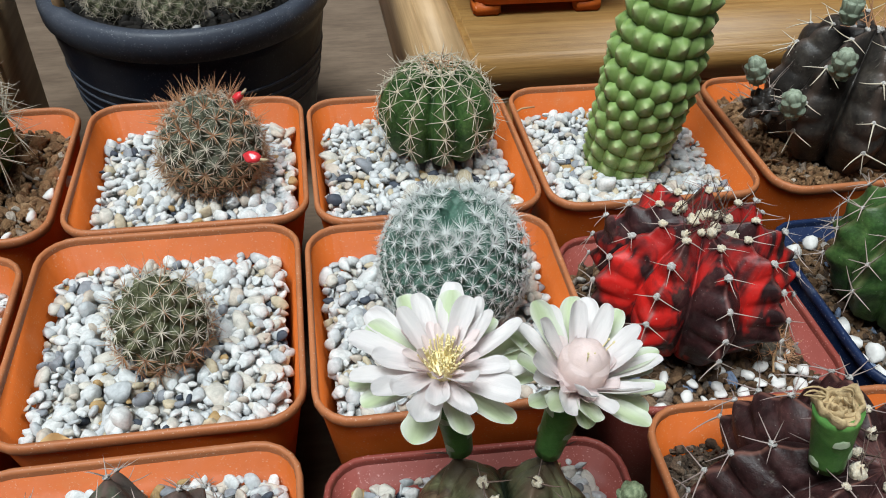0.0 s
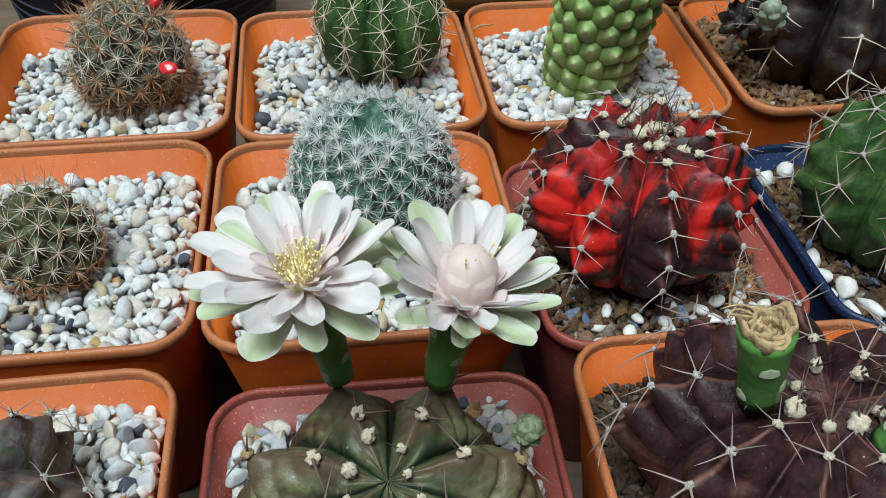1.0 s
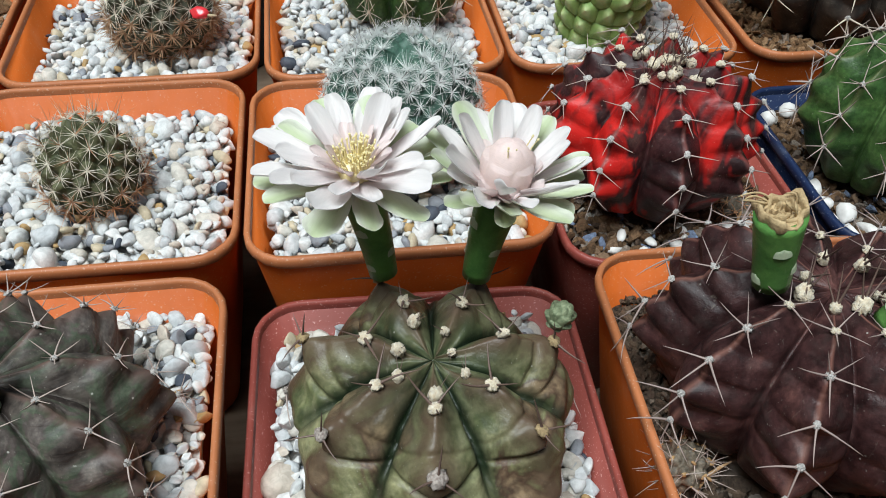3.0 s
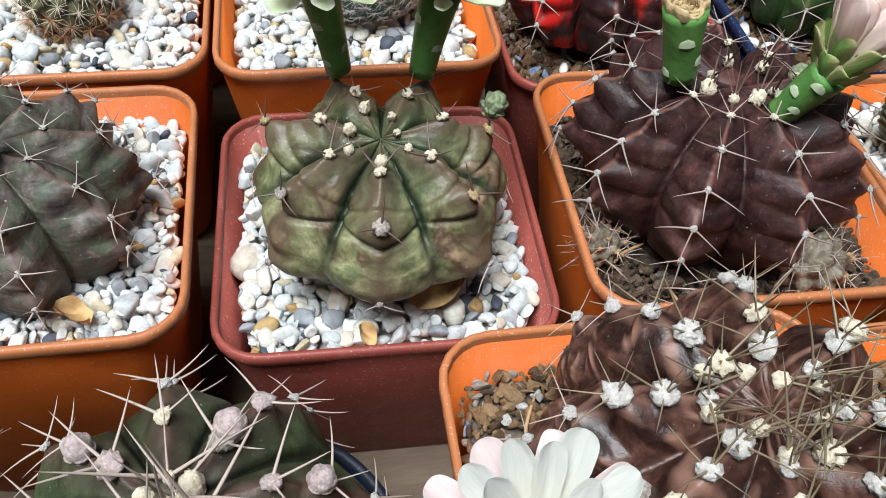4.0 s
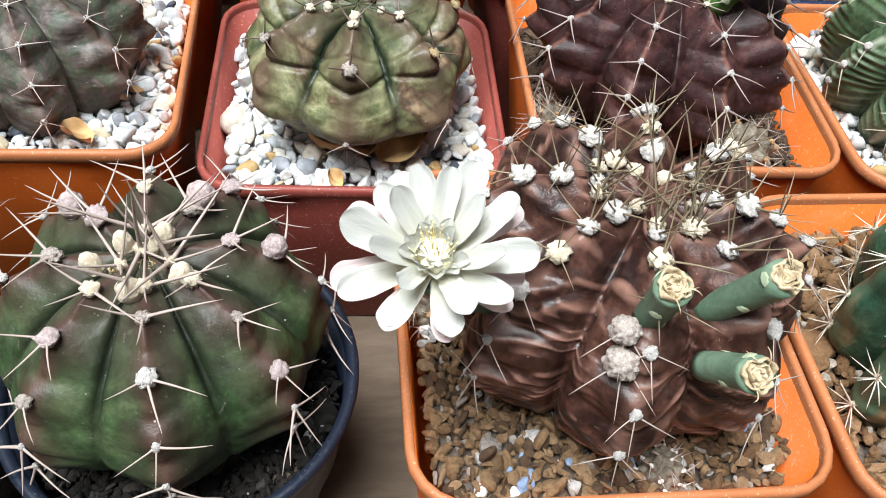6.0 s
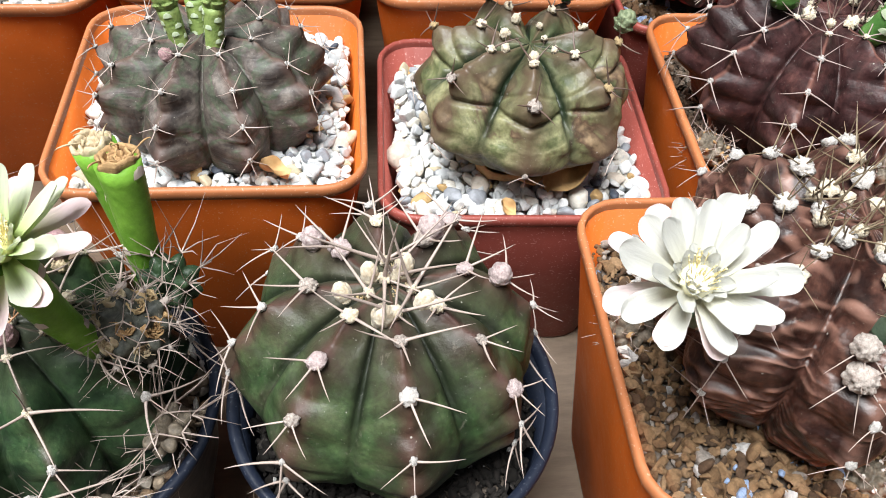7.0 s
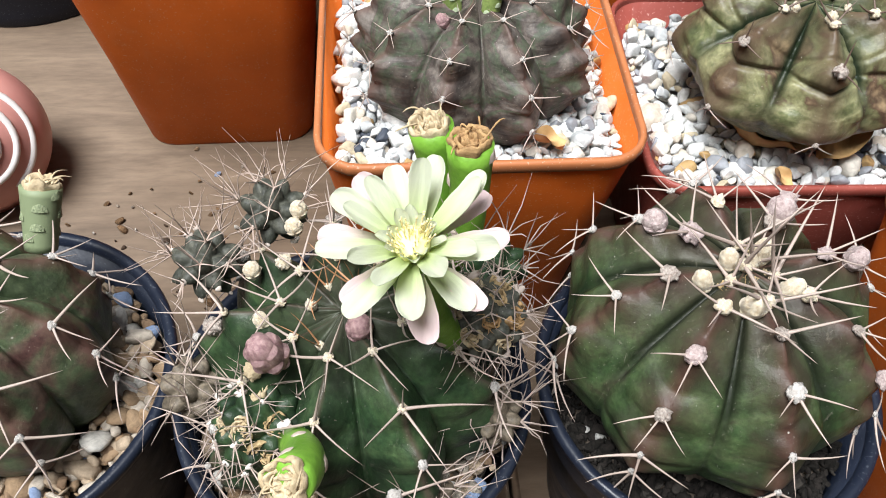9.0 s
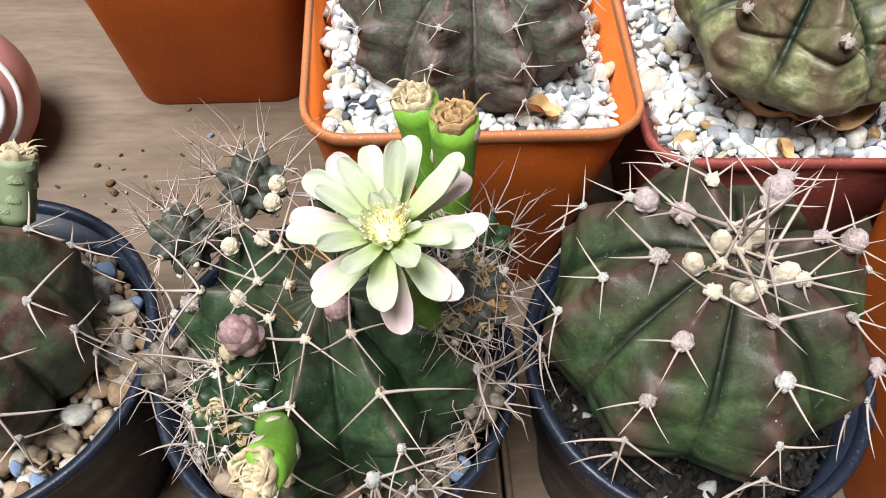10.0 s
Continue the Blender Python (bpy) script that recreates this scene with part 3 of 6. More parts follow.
def square_fill(name, x0, x1, y0, y1, level, grain, mat, label, shapes, **kw):
    w, d = (x1 - x0) / 2 - 0.0042, (y1 - y0) / 2 - 0.0042
    def inside(x, y, s):
        ax, ay = abs(x), abs(y)
        if ax > w - s * 0.8 or ay > d - s * 0.8:
            return False
        cx, cy = ax - (w - 0.010), ay - (d - 0.010)
        return not (cx > 0 and cy > 0 and math.hypot(cx, cy) > 0.010 - s * 0.5)
    ob = fill(name, inside, level, grain, kw.pop("spread", 0.30), mat, label, shapes, extent=(-w, w, -d, d), origin=((x0 + x1) / 2, (y0 + y1) / 2), **kw)
    bm = bmesh.new()
    s = 0.90
    ring = [bm.verts.new((x, y, level - grain * 0.6)) for x, y in rounded((x1 - x0) * s - 0.004, (y1 - y0) * s - 0.004, 0.009)]
    bm.faces.new(ring)
    low = [bm.verts.new((v.co.x * 0.95, v.co.y * 0.95, level - 0.014)) for v in ring]
    for k in range(len(ring)):
        bm.faces.new((low[k], low[(k + 1) % len(ring)], ring[(k + 1) % len(ring)], ring[k]))
    bm.faces.new(low[::-1])
    part("soil_bed", bm, M_GRIT if mat == M_GRAVEL else M_BED, ob, smooth=False)
    return ob


def round_fill(name, x, y, r, level, grain, mat, label, shapes, **kw):
    ob = fill(name, lambda a, b, s: math.hypot(a, b) < r - 0.004 - s * 0.6, level, grain, kw.pop("spread", 0.28), mat, label, shapes, extent=(-r, r, -r, r), origin=(x, y), **kw)
    part("soil_bed", lathe([(r * 0.82, level - 0.012), (r * 0.89 - 0.002, level - grain * 0.6)], 40), M_BED, ob, smooth=False)
    return ob


# ---- spines, areoles, flowers ----
SPINES = {}


def spine_data(bend, mat):
    """A tapering spine one unit long and one unit thick at the foot; bend is kept as a share of its length."""
    key = (round(bend, 1), mat.name)
    if key not in SPINES:
        seg, sides, V = 7, 5, []
        thick = 0.034
        for i in range(seg):
            t = i / (seg - 1)
            rr = thick * ((1 - t) ** 0.55 * (1.0 if i else 1.25) + 0.03)
            for k in range(sides):
                a = 2 * math.pi * k / sides
                V.append((rr * math.cos(a), rr * math.sin(a) + bend * t * t, t * math.sqrt(max(0.2, 1 - bend * bend * 0.8))))
        SPINES[key] = mesh_np("spine", V, grid_faces(seg, sides), mat)
    return SPINES[key]


def many_spines(roots, ways, lengths, thick, bend=0.0, sides=3, seg=3, seed=0):
    """Vertices and faces of a crowd of thin tapering spines."""
    r = np.random.RandomState(seed)
    V, F, off = [], [], 0
    for p, w, L in zip(roots, ways, lengths):
        w = w / np.linalg.norm(w)
        a = np.cross(w, (0.3, 0.2, 0.93))
        a /= np.linalg.norm(a) + 1e-9
        b = np.cross(w, a)
        side = r.normal(size=3) * bend
        for i in range(seg):
            t = i / (seg - 1)
            c = p + w * L * t + side * L * t * t
            rr = thick * (1 - 0.85 * t)
            for k in range(sides):
                q = 6.283 * k / sides
                V.append(c + rr * (math.cos(q) * a + math.sin(q) * b))
        for i in range(seg - 1):
            for k in range(sides):
                F.append((off + i * sides + k, off + i * sides + (k + 1) % sides, off + (i + 1) * sides + (k + 1) % sides, off + (i + 1) * sides + k))
        off += seg * sides
    return np.array(V), np.array(F)


WOOL = {}


def wool_data(mat, kind=0):
    """A lumpy tuft of matted wool, one unit across its radius."""
    key = (mat.name, kind)
    if key not in WOOL:
        r = np.random.RandomState(31 + kind)
        bm = bmesh.new()
        bmesh.ops.create_icosphere(bm, subdivisions=3, radius=1.0)
        V = np.array([v.co[:] for v in bm.verts])
        F = [tuple(v.index for v in f.verts) for f in bm.faces]
        bm.free()
        seeds = r.normal(size=(8, 3))
        seeds /= np.linalg.norm(seeds, axis=1)[:, None]
        lump = np.max(np.exp(-((seeds[None] - V[:, None]) ** 2).sum(-1) / 0.13), axis=1)
        wob = np.array([noise.noise(Vector(c * 3.5 + kind * 7)) for c in V])
        fold = np.array([(lambda q: q[1] - q[0])(noise.voronoi(Vector(c * 2.1 + kind * 3.3))[0]) for c in V])
        V = V * (0.64 + 0.18 * lump + 0.24 * wob + 0.34 * np.minimum(0.6, fold))[:, None] * np.array([1 + 0.15 * r.normal(), 1.0, 0.85])
        me = bpy.data.meshes.new("areole")
        me.from_pydata(V.tolist(), [], F)
        me.polygons.foreach_set("use_smooth", [True] * len(me.polygons))
        me.materials.append(mat)
        WOOL[key] = me
    return WOOL[key]


BUDS = {}


def bud_data(mat, relief=0.15):
    """A scaly round bud: overlapping rows of scales, one unit in radius."""
    key = (mat.name, relief)
    if key not in BUDS:
        rows, cols, V = 61, 70, []
        for i in range(rows):
            t = i / (rows - 1)
            al = math.pi * (1 - t) * 0.97
            for j in range(cols):
                th = 2 * math.pi * j / cols
                ring = int(t * 4.5)
                ph = (t * 4.5) % 1.0
                w = abs(((th / (2 * math.pi) * 5 + 0.5 * (ring % 2)) % 1.0) - 0.5) * 2
                lift = 0.95 + relief * ph * (1 - w ** 3) - relief * 0.27 * w
                V.append((math.sin(al) * lift * math.cos(th), math.sin(al) * lift * math.sin(th), 1.15 * math.cos(al) * (0.97 + 0.05 * lift)))
        BUDS[key] = mesh_np("bud", V, grid_faces(rows, cols), mat)
    return BUDS[key]


def crumpled_data(mat, kind):
    """A dried, crumpled bud with pits and folds, one unit in radius."""
    key = (mat.name, "crumpled", kind)
    if key not in BUDS:
        bm = bmesh.new()
        bmesh.ops.create_icosphere(bm, subdivisions=4, radius=1.0)
        for v in bm.verts:
            c = v.co.copy()
            w = noise.noise(c * 1.9 + Vector((kind * 5.3, 0, 0)))
            d = noise.voronoi(c * 2.3 + Vector((kind * 3.1, 1, 0)))[0]
            v.co = c * (0.80 + 0.16 * w + 0.34 * min(0.8, d[1] - d[0]) - 0.10 * abs(noise.noise(c * 5.5)))
        me = bpy.data.meshes.new("bud")
        bm.to_mesh(me)
        bm.free()
        me.polygons.foreach_set("use_smooth", [True] * len(me.polygons))
        me.materials.append(mat)
        BUDS[key] = me
    return BUDS[key]


PETALS = {}


def petal_data(mat, width, cup, curl, kind=0):
    """A petal one unit long along y: oblong with a rounded tip, cupped across, curled and a little twisted along its length."""
    key = (mat.name, width, cup, curl, kind)
    if key not in PETALS:
        r = random.Random(kind * 17 + 3)
        twist, sway, dip, ruf = r.uniform(-0.35, 0.35), r.uniform(-0.10, 0.10), r.uniform(-0.03, 0.07), r.uniform(4, 8)
        nu = 11
        rows = [(0.78 * i / 8, 1.0) for i in range(8)] + [(0.78 + 0.22 * math.sin(math.pi / 2 * i / 10), math.cos(math.pi / 2 * i / 10)) for i in range(11)]
        nv = len(rows)
        V, A, Mi = [], [], []
        for side in (1, -1):
            for t, tip in rows:
                w = width * (0.40 + 0.60 * math.sin(min(1.0, t / 0.72) * math.pi / 2) ** 1.3) * max(0.012, tip) ** 0.80
                w *= 1 + 0.045 * math.sin(8 * t + kind * 1.7) + 0.03 * math.sin(21 * t + kind * 2.9)
                for j in range(nu):
                    s = 2 * j / (nu - 1) - 1
                    x = w * s + sway * t * t
                    z = cup * s * s * w * 1.2 + curl * t * t + twist * w * s * t + dip * max(0.0, t - 0.72) * 3
                    z += 0.016 * math.sin(ruf * t + 4 * s + kind) * t * (1 - t ** 6) - 0.12 * w * math.exp(-(s / 0.22) ** 2) * (1 - t ** 3)
                    z += side * 0.0045 * (1 - abs(s) ** 4) * tip
                    V.append((x, t - 0.02 * s * sway * 20 * t * tip * w, z))
                    A.append(t)
                    Mi.append(1 - abs(s))
        f1 = grid_faces(nv, nu, False)
        n = nv * nu
        f2 = [tuple(n + k for k in q[::-1]) for q in f1]
        edge = [j for j in range(nu)] + [i * nu + nu - 1 for i in range(1, nv)] + [(nv - 1) * nu + j for j in range(nu - 2, -1, -1)] + [i * nu for i in range(nv - 2, 0, -1)]
        f3 = [(edge[k], n + edge[k], n + edge[(k + 1) % len(edge)], edge[(k + 1) % len(edge)]) for k in range(len(edge))]
        me = mesh_np("petal", V, f1 + f2 + f3, mat)
        values(me, "along", A)
        values(me, "mid", Mi)
        PETALS[key] = me
    return PETALS[key]


def tube_mesh(bm, pts, radii, seg=18, cap=True):
    """A round limb along points."""
    rings = []
    for i, p in enumerate(pts):
        d = (Vector(pts[min(i + 1, len(pts) - 1)]) - Vector(pts[max(i - 1, 0)])).normalized()
        q = d.to_track_quat("Z", "Y").to_matrix()
        rings.append([bm.verts.new(Vector(p) + q @ Vector((radii[i] * math.cos(6.28318 * k / seg), radii[i] * math.sin(6.28318 * k / seg), 0))) for k in range(seg)])
    for a, b in zip(rings, rings[1:]):
        for k in range(seg):
            bm.faces.new((a[k], a[(k + 1) % seg], b[(k + 1) % seg], b[k]))
    if cap:
        bm.faces.new(rings[0][::-1])
        bm.faces.new(rings[-1])
    return rings


def curve_pts(a, b, sag, n=9):
    a, b = Vector(a), Vector(b)
    mid = (a + b) / 2 + Vector(sag)
    return [(1 - t) ** 2 * a + 2 * t * (1 - t) * mid + t * t * b for t in (i / (n - 1) for i in range(n))]


SCALES = {}


def scale_data(mat):
    if mat.name not in SCALES:
        V, nu, nv = [], 7, 6
        for i in range(nv):
            t = i / (nv - 1)
            w = 0.95 * math.sqrt(max(0.0, 1 - t ** 2.2))
            for j in range(nu):
                s = 2 * j / (nu - 1) - 1
                V.append((w * s, t * 0.9, 0.16 * (1 - s * s) * (1 - t * 0.6) - 0.10 * s * s))
        SCALES[mat.name] = mesh_np("scale", V, grid_faces(nv, nu, False), mat)
    return SCALES[mat.name]


def flower_tube(parent, foot, top, r0, r1, mat, scale_mat, sag=(0, 0, 0), name="flower", scales=7, label=""):
    """A fleshy flower tube with blunt scales; returns it and the pose of its mouth."""
    pts = curve_pts(foot, top, sag, 10)
    bm = bmesh.new()
    tube_mesh(bm, pts, [r0 + (r1 - r0) * (i / 9) ** 1.2 for i in range(10)], 20)
    ob = part(name, bm, mat, parent, label)
    rr = random.Random(hash((round(foot[0] * 1e4), round(top[2] * 1e4))) & 255)
    for k in range(scales):
        t = 0.12 + 0.80 * k / max(1, scales - 1)
        i = min(8, int(t * 9))
        p, d = pts[i].lerp(pts[i + 1], t * 9 - i), (pts[i + 1] - pts[i]).normalized()
        q = d.to_track_quat("Z", "Y").to_matrix().to_4x4()
        a = k * 2.4 + rr.random()
        r = r0 + (r1 - r0) * t ** 1.2
        m = Matrix.Translation(p) @ q @ Matrix.Rotation(a, 4, "Z") @ Matrix.Translation((0, -r * 1.02, 0)) @ Matrix.Rotation(radians(90), 4, "X") @ size(r * 0.42, r * 0.55, r * 0.5)
        put(new("scale", scale_data(scale_mat)), ob, m)
    d = (pts[-1] - pts[-2]).normalized()
    return ob, pts[-1], d


def open_flower(ob, mouth, axis, radius, rings, spin=0.0, stamens=26, heart=None, full=0.25):
    """Rings of (count, material, width, cup, curl, opening degrees from upright, length share, lift)."""
    base = frame_to(mouth, axis, spin)
    rr = random.Random(int(radius * 1e6))
    for count, mat, width, cup, curl, opening, share, lift in rings:
        for k in range(count):
            a = 2 * math.pi * (k + rr.uniform(-0.18, 0.18)) / count + share * 7
            op = radians(90 - opening + rr.uniform(-10, 10))
            L = radius * share * rr.uniform(0.88, 1.08)
            me = petal_data(mat, width, cup, curl, rr.randrange(5))
            m = base @ Matrix.Translation((0, 0, lift * radius)) @ Matrix.Rotation(a, 4, "Z") @ Matrix.Translation((0, radius * 0.12, 0)) @ Matrix.Rotation(op, 4, "X") @ Matrix.Rotation(rr.uniform(-0.15, 0.15), 4, "Y") @ size(L * rr.uniform(0.92, 1.1), L, L)
            put(new("petal", me), ob, m)
    bm = bmesh.new()
    rings = [[bm.verts.new(base @ Vector((radius * q * math.cos(6.2832 * k / 20), radius * q * math.sin(6.2832 * k / 20), radius * z))) for k in range(20)] for q, z in ((0.17, -0.02), (0.22, 0.5 * full), (0.20, 0.80 * full), (0.13, 0.95 * full), (0.04, full))]
    for a, b in zip(rings, rings[1:]):
        for k in range(20):
            bm.faces.new((a[k], a[(k + 1) % 20], b[(k + 1) % 20], b[k]))
    bm.faces.new(rings[-1])
    part("throat", bm, heart or M_STAMEN, ob)
    for k in range(stamens):
        a, t = rr.uniform(0, 6.283), math.sqrt(rr.random())
        way = Vector((0.45 * t * math.cos(a), 0.45 * t * math.sin(a), 1))
        L = radius * rr.uniform(0.18, 0.28)
        m = base @ frame_to((radius * 0.19 * t * math.cos(a), radius * 0.19 * t * math.sin(a), radius * (full - 0.06)), way) @ size(L)
        put(new("stamen", stamen_data()), ob, m)


STAMEN = []


def stamen_data():
    """A filament with its anther, one unit long."""
    if not STAMEN:
        bm = bmesh.new()
        tube_mesh(bm, [(0, 0, 0), (0.03, 0, 0.5), (0.0, 0.02, 0.92)], [0.035, 0.03, 0.028], 5)
        bmesh.ops.create_icosphere(bm, subdivisions=1, radius=0.065, matrix=Matrix.Translation((0, 0.02, 0.95)) @ size(1, 0.8, 1.4))
        me = bpy.data.meshes.new("stamen")
        bm.to_mesh(me)
        bm.free()
        me.materials.append(M_STAMEN)
        STAMEN.append(me)
    return STAMEN[0]


def dried_top(ob, mouth, axis, r, mat, seed=0):
    """The shrivelled remains of a flower: a puckered papery rim, rolled shreds inside it and a few loose dry threads."""
    rr = random.Random(seed)
    base = frame_to(mouth, axis)
    bm = bmesh.new()
    n = 40
    for turn, (rad, high, thick) in enumerate(((1.0, 0.42, 0.16), (0.68, 0.36, 0.13), (0.38, 0.30, 0.12))):
        p1, p2, p3 = (rr.uniform(0, 6.28) for _ in range(3))
        gap = rr.uniform(0, 6.28)
        rings = []
        for k in range(n):
            a = 6.28318 * k / n
            q = rad * r * (1 + 0.10 * math.sin(3 * a + p1) + 0.06 * math.sin(7 * a + p2) + 0.03 * math.sin(13 * a + p3))
            h = high * r * (1 + 0.45 * math.sin(2 * a + p2) + 0.28 * math.sin(5 * a + p3) + rr.uniform(-0.12, 0.12)) * (0.45 if abs((a - gap) % 6.28318 - 3.14) < 0.5 else 1.0)
            w = thick * r * (1 + 0.35 * math.sin(6 * a + p1))
            prof = ((q * (0.99 if turn == 0 else 0.97), -0.12 * r), (q + w * 0.35, h * 0.45), (q + w * 0.1, h * 0.92), (q - w * 0.5, h), (q - w * 1.1, h * 0.62), (q - w * 1.2, -0.05 * r))
            rings.append([bm.verts.new(base @ Vector((x * math.cos(a), x * math.sin(a), z))) for x, z in prof])
        for k in range(n):
            x, y = rings[k], rings[(k + 1) % n]
            for i in range(5):
                bm.faces.new((x[i], y[i], y[i + 1], x[i + 1]))
    disc = [bm.verts.new(base @ Vector((r * 0.85 * math.cos(6.28318 * k / 20), r * 0.85 * math.sin(6.28318 * k / 20), 0.03 * r))) for k in range(20)]
    bm.faces.new(disc)
    for k in range(6):
        a = rr.uniform(0, 6.28)
        p0 = Vector((r * 0.6 * math.cos(a), r * 0.6 * math.sin(a), 0.1 * r))
        q = rr.uniform(0.1, 1.25) if k > 2 else rr.uniform(1.3, 1.9)
        p1 = Vector((r * q * math.cos(a + 0.8), r * q * math.sin(a + 0.8), r * rr.uniform(0.3, 0.8)))
        pts = [base @ p for p in curve_pts(p0, p1, (rr.uniform(-r, r) * 0.6, rr.uniform(-r, r) * 0.6, r * 0.5), 7)]
        tube_mesh(bm, pts, [r * x for x in (0.05, 0.06, 0.045, 0.06, 0.05, 0.035, 0.02)], 5)
    return part("dried_flower", bm, mat, ob, "shrivelled papery dry flower remains")


# ---- cactus bodies ----
class Ribbed:
    """A ribbed globe: crest positions are given by rib number and the angle from the crown."""

    def __init__(self, R, up, centre_z, ribs, phase, levels, groove=0.2, chin=0.08, sink=0.12, down=1.0, sharp=1.5, twist=0.0, seed=0, lump=0.02, square=1.0, shift=0.0, crease=0.28, ripple=0.0, notch=0.35, fade=0.0, pleat=46, slant=3.0, line=0.0, taper=0.0, tight=1.0, fold=0.0, cone=0.0, fine=0.0):
        self.R, self.up, self.cz, self.n, self.phase, self.levels = R, up, centre_z, ribs, radians(phase), [radians(a) for a in levels]
        self.groove, self.chin, self.sink, self.down, self.sharp, self.twist = groove, chin, sink, down, sharp, twist
        self.seed, self.lump, self.square, self.shift = seed, lump, square, radians(shift)
        self.crease, self.ripple, self.notch, self.fade = crease, ripple, notch, fade
        self.pleat, self.slant, self.line, self.taper, self.tight, self.fold, self.cone, self.fine = pleat, slant, line, taper, tight, fold, cone, fine

    def place(self, th, al):
        u = (th - self.phase - self.twist * al) / (2 * math.pi) * self.n
        rib = round(u)
        u = (u - rib) * 2
        au = abs(u)
        crest = 1 - au ** self.sharp - self.crease * math.exp(-((1 - au) / 0.13) ** 2)
        sa, ca = math.sin(al), math.cos(al)
        prof = abs(sa) ** self.square
        off = self.shift if rib % 2 else 0.0
        b, crease, peak, self.blush = 0.0, 0.0, 0.0, 0.0
        for lv in self.levels:
            y = al - lv - off
            peak = max(peak, 1 - math.sqrt((au / 0.98) ** 2 + (y / (0.24 if y > 0 else 0.38)) ** 2 + 0.004))
            self.blush = max(self.blush, math.exp(-(y / 0.25) ** 2) * max(0.0, 1 - au * 1.1))
            crease += (0.6 < lv < 1.2) * (math.exp(-((y - 0.21 + 0.12 * au) / 0.032) ** 2) + 0.7 * math.exp(-((y + 0.12 - 0.08 * au) / 0.032) ** 2))
            x = (al - lv - off - 0.08 + 0.10 * au) / 0.15
            b += math.exp(-x * x)
            x = (al - lv - off + 0.12 + 0.08 * au) / 0.05
            b -= self.notch * math.exp(-x * x)
        g = self.groove * min(1.0, sa * 2.2) * (1 - self.fade * max(0.0, min(1.0, (al - 0.75) / 0.6)))
        nz = noise.noise(Vector((math.cos(th) * 2.2 + self.seed, math.sin(th) * 2.2, al * 2.2))) * self.lump
        nz += noise.noise(Vector((math.cos(th) * 6 + self.seed, math.sin(th) * 6, al * 6))) * self.lump * 0.5
        f = 1 - g * (1 - crest) + self.chin * b * ((0.25 if self.tight == 1 else 0.05) + 0.75 * max(0, crest) ** self.tight) * min(1, sa * 1.6) + nz
        f -= self.line * math.exp(-((1 - au) / (0.09 if self.tight == 1 else 0.07)) ** 2) * min(1, sa * 2) * (1 - self.fade * max(0.0, min(1.0, (al - 0.85) / 0.5)))
        f += self.cone * 1.25 * peak ** 1.4 * min(1, sa * 1.5)
        f -= self.fold * crease * (1 - au ** 5) * min(1, sa * 1.3)
        self.wave = 0.0
        if self.ripple:
            n1 = noise.noise(Vector((math.cos(th) * 2.2, math.sin(th) * 2.2, al * 2.0 + self.seed)))
            n2 = noise.noise(Vector((math.cos(th) * 5, math.sin(th) * 5, al * 5 + self.seed)))
            ph = al * self.pleat + 7 * n1 + 1.6 * n2 + self.slant * au + 2.4 * (rib % self.n)
            self.wave = (1 - abs(math.sin(ph / 2)) ** 1.6) * max(0.0, min(1.0, 0.75 + 1.1 * n2 + 0.5 * n1))
            f += self.ripple * 2 * (self.wave - 0.4) * (0.45 + 0.55 * max(0, crest)) * min(1, sa * 1.4)
        if self.fine:
            n3 = noise.noise(Vector((math.cos(th) * 3 + 5, math.sin(th) * 3, al * 2.2 + self.seed)))
            pl = 1 - abs(math.sin(al * 38 + 9 * n3 + 2.5 * au + 1.3 * (rib % self.n))) ** 0.9
            low = max(0.0, min(1.0, (al - 0.55) / 0.5)) * max(0.15, min(1.0, 0.55 + 1.3 * n2))
            f += self.fine * low * (pl - 0.4)
            self.wave = min(1.0, self.wave * (1 - 0.55 * low) + 0.75 * low * pl)
        z = self.up * ca * (f if ca > 0 else 1.0) * (1.0 if ca > 0 else self.down)
        z -= self.sink * self.up * math.exp(-(al / 0.33) ** 2)
        r = self.R * prof * f * (1 - self.taper * max(0.0, al - 1.30))
        return Vector((r * math.cos(th), r * math.sin(th), self.cz + z)), crest

    def at(self, rib, al):
        th = self.phase + 2 * math.pi * rib / self.n + self.twist * al
        if rib % 2:
            al = al + self.shift
        p = self.place(th, al)[0]
        a, b = self.place(th + 0.03, al)[0] - self.place(th - 0.03, al)[0], self.place(th, al + 0.10)[0] - self.place(th, al - 0.10)[0]
        nrm = b.cross(a).normalized()
        if nrm.dot(p - Vector((0, 0, self.cz))) < 0:
            nrm = -nrm
        down = (b - nrm * b.dot(nrm)).normalized()
        return p, nrm, down

    def mesh(self, name, mat, rows=96, per=18, low=2.25):
        low = 2.75 if self.taper else low
        per = per if self.tight == 1 else 28
        cols = self.n * per
        V, C, U, W, B = [], [], [], [], []
        for i in range(rows):
            al = low * (1 - i / (rows - 1)) + 0.004
            for j in range(cols):
                p, c = self.place(2 * math.pi * j / cols + self.phase + self.twist * al, al)
                V.append(p)
                C.append(max(0.0, min(1.0, c)))
                U.append(max(0.0, 1 - al / 1.75))
                W.append(self.wave)
                B.append(self.blush)
        V.append(Vector((0, 0, sum(v.z for v in V[-cols:]) / cols)))
        C.append(0.0)
        U.append(1.0)
        W.append(0.0)
        B.append(0.0)
        F = np.array(grid_faces(rows, cols))
        tri = [((rows - 1) * cols + j, (rows - 1) * cols + (j + 1) % cols, len(V) - 1) for j in range(cols)]
        me = bpy.data.meshes.new(name)
        me.from_pydata([tuple(v) for v in V], [], F.tolist() + tri)
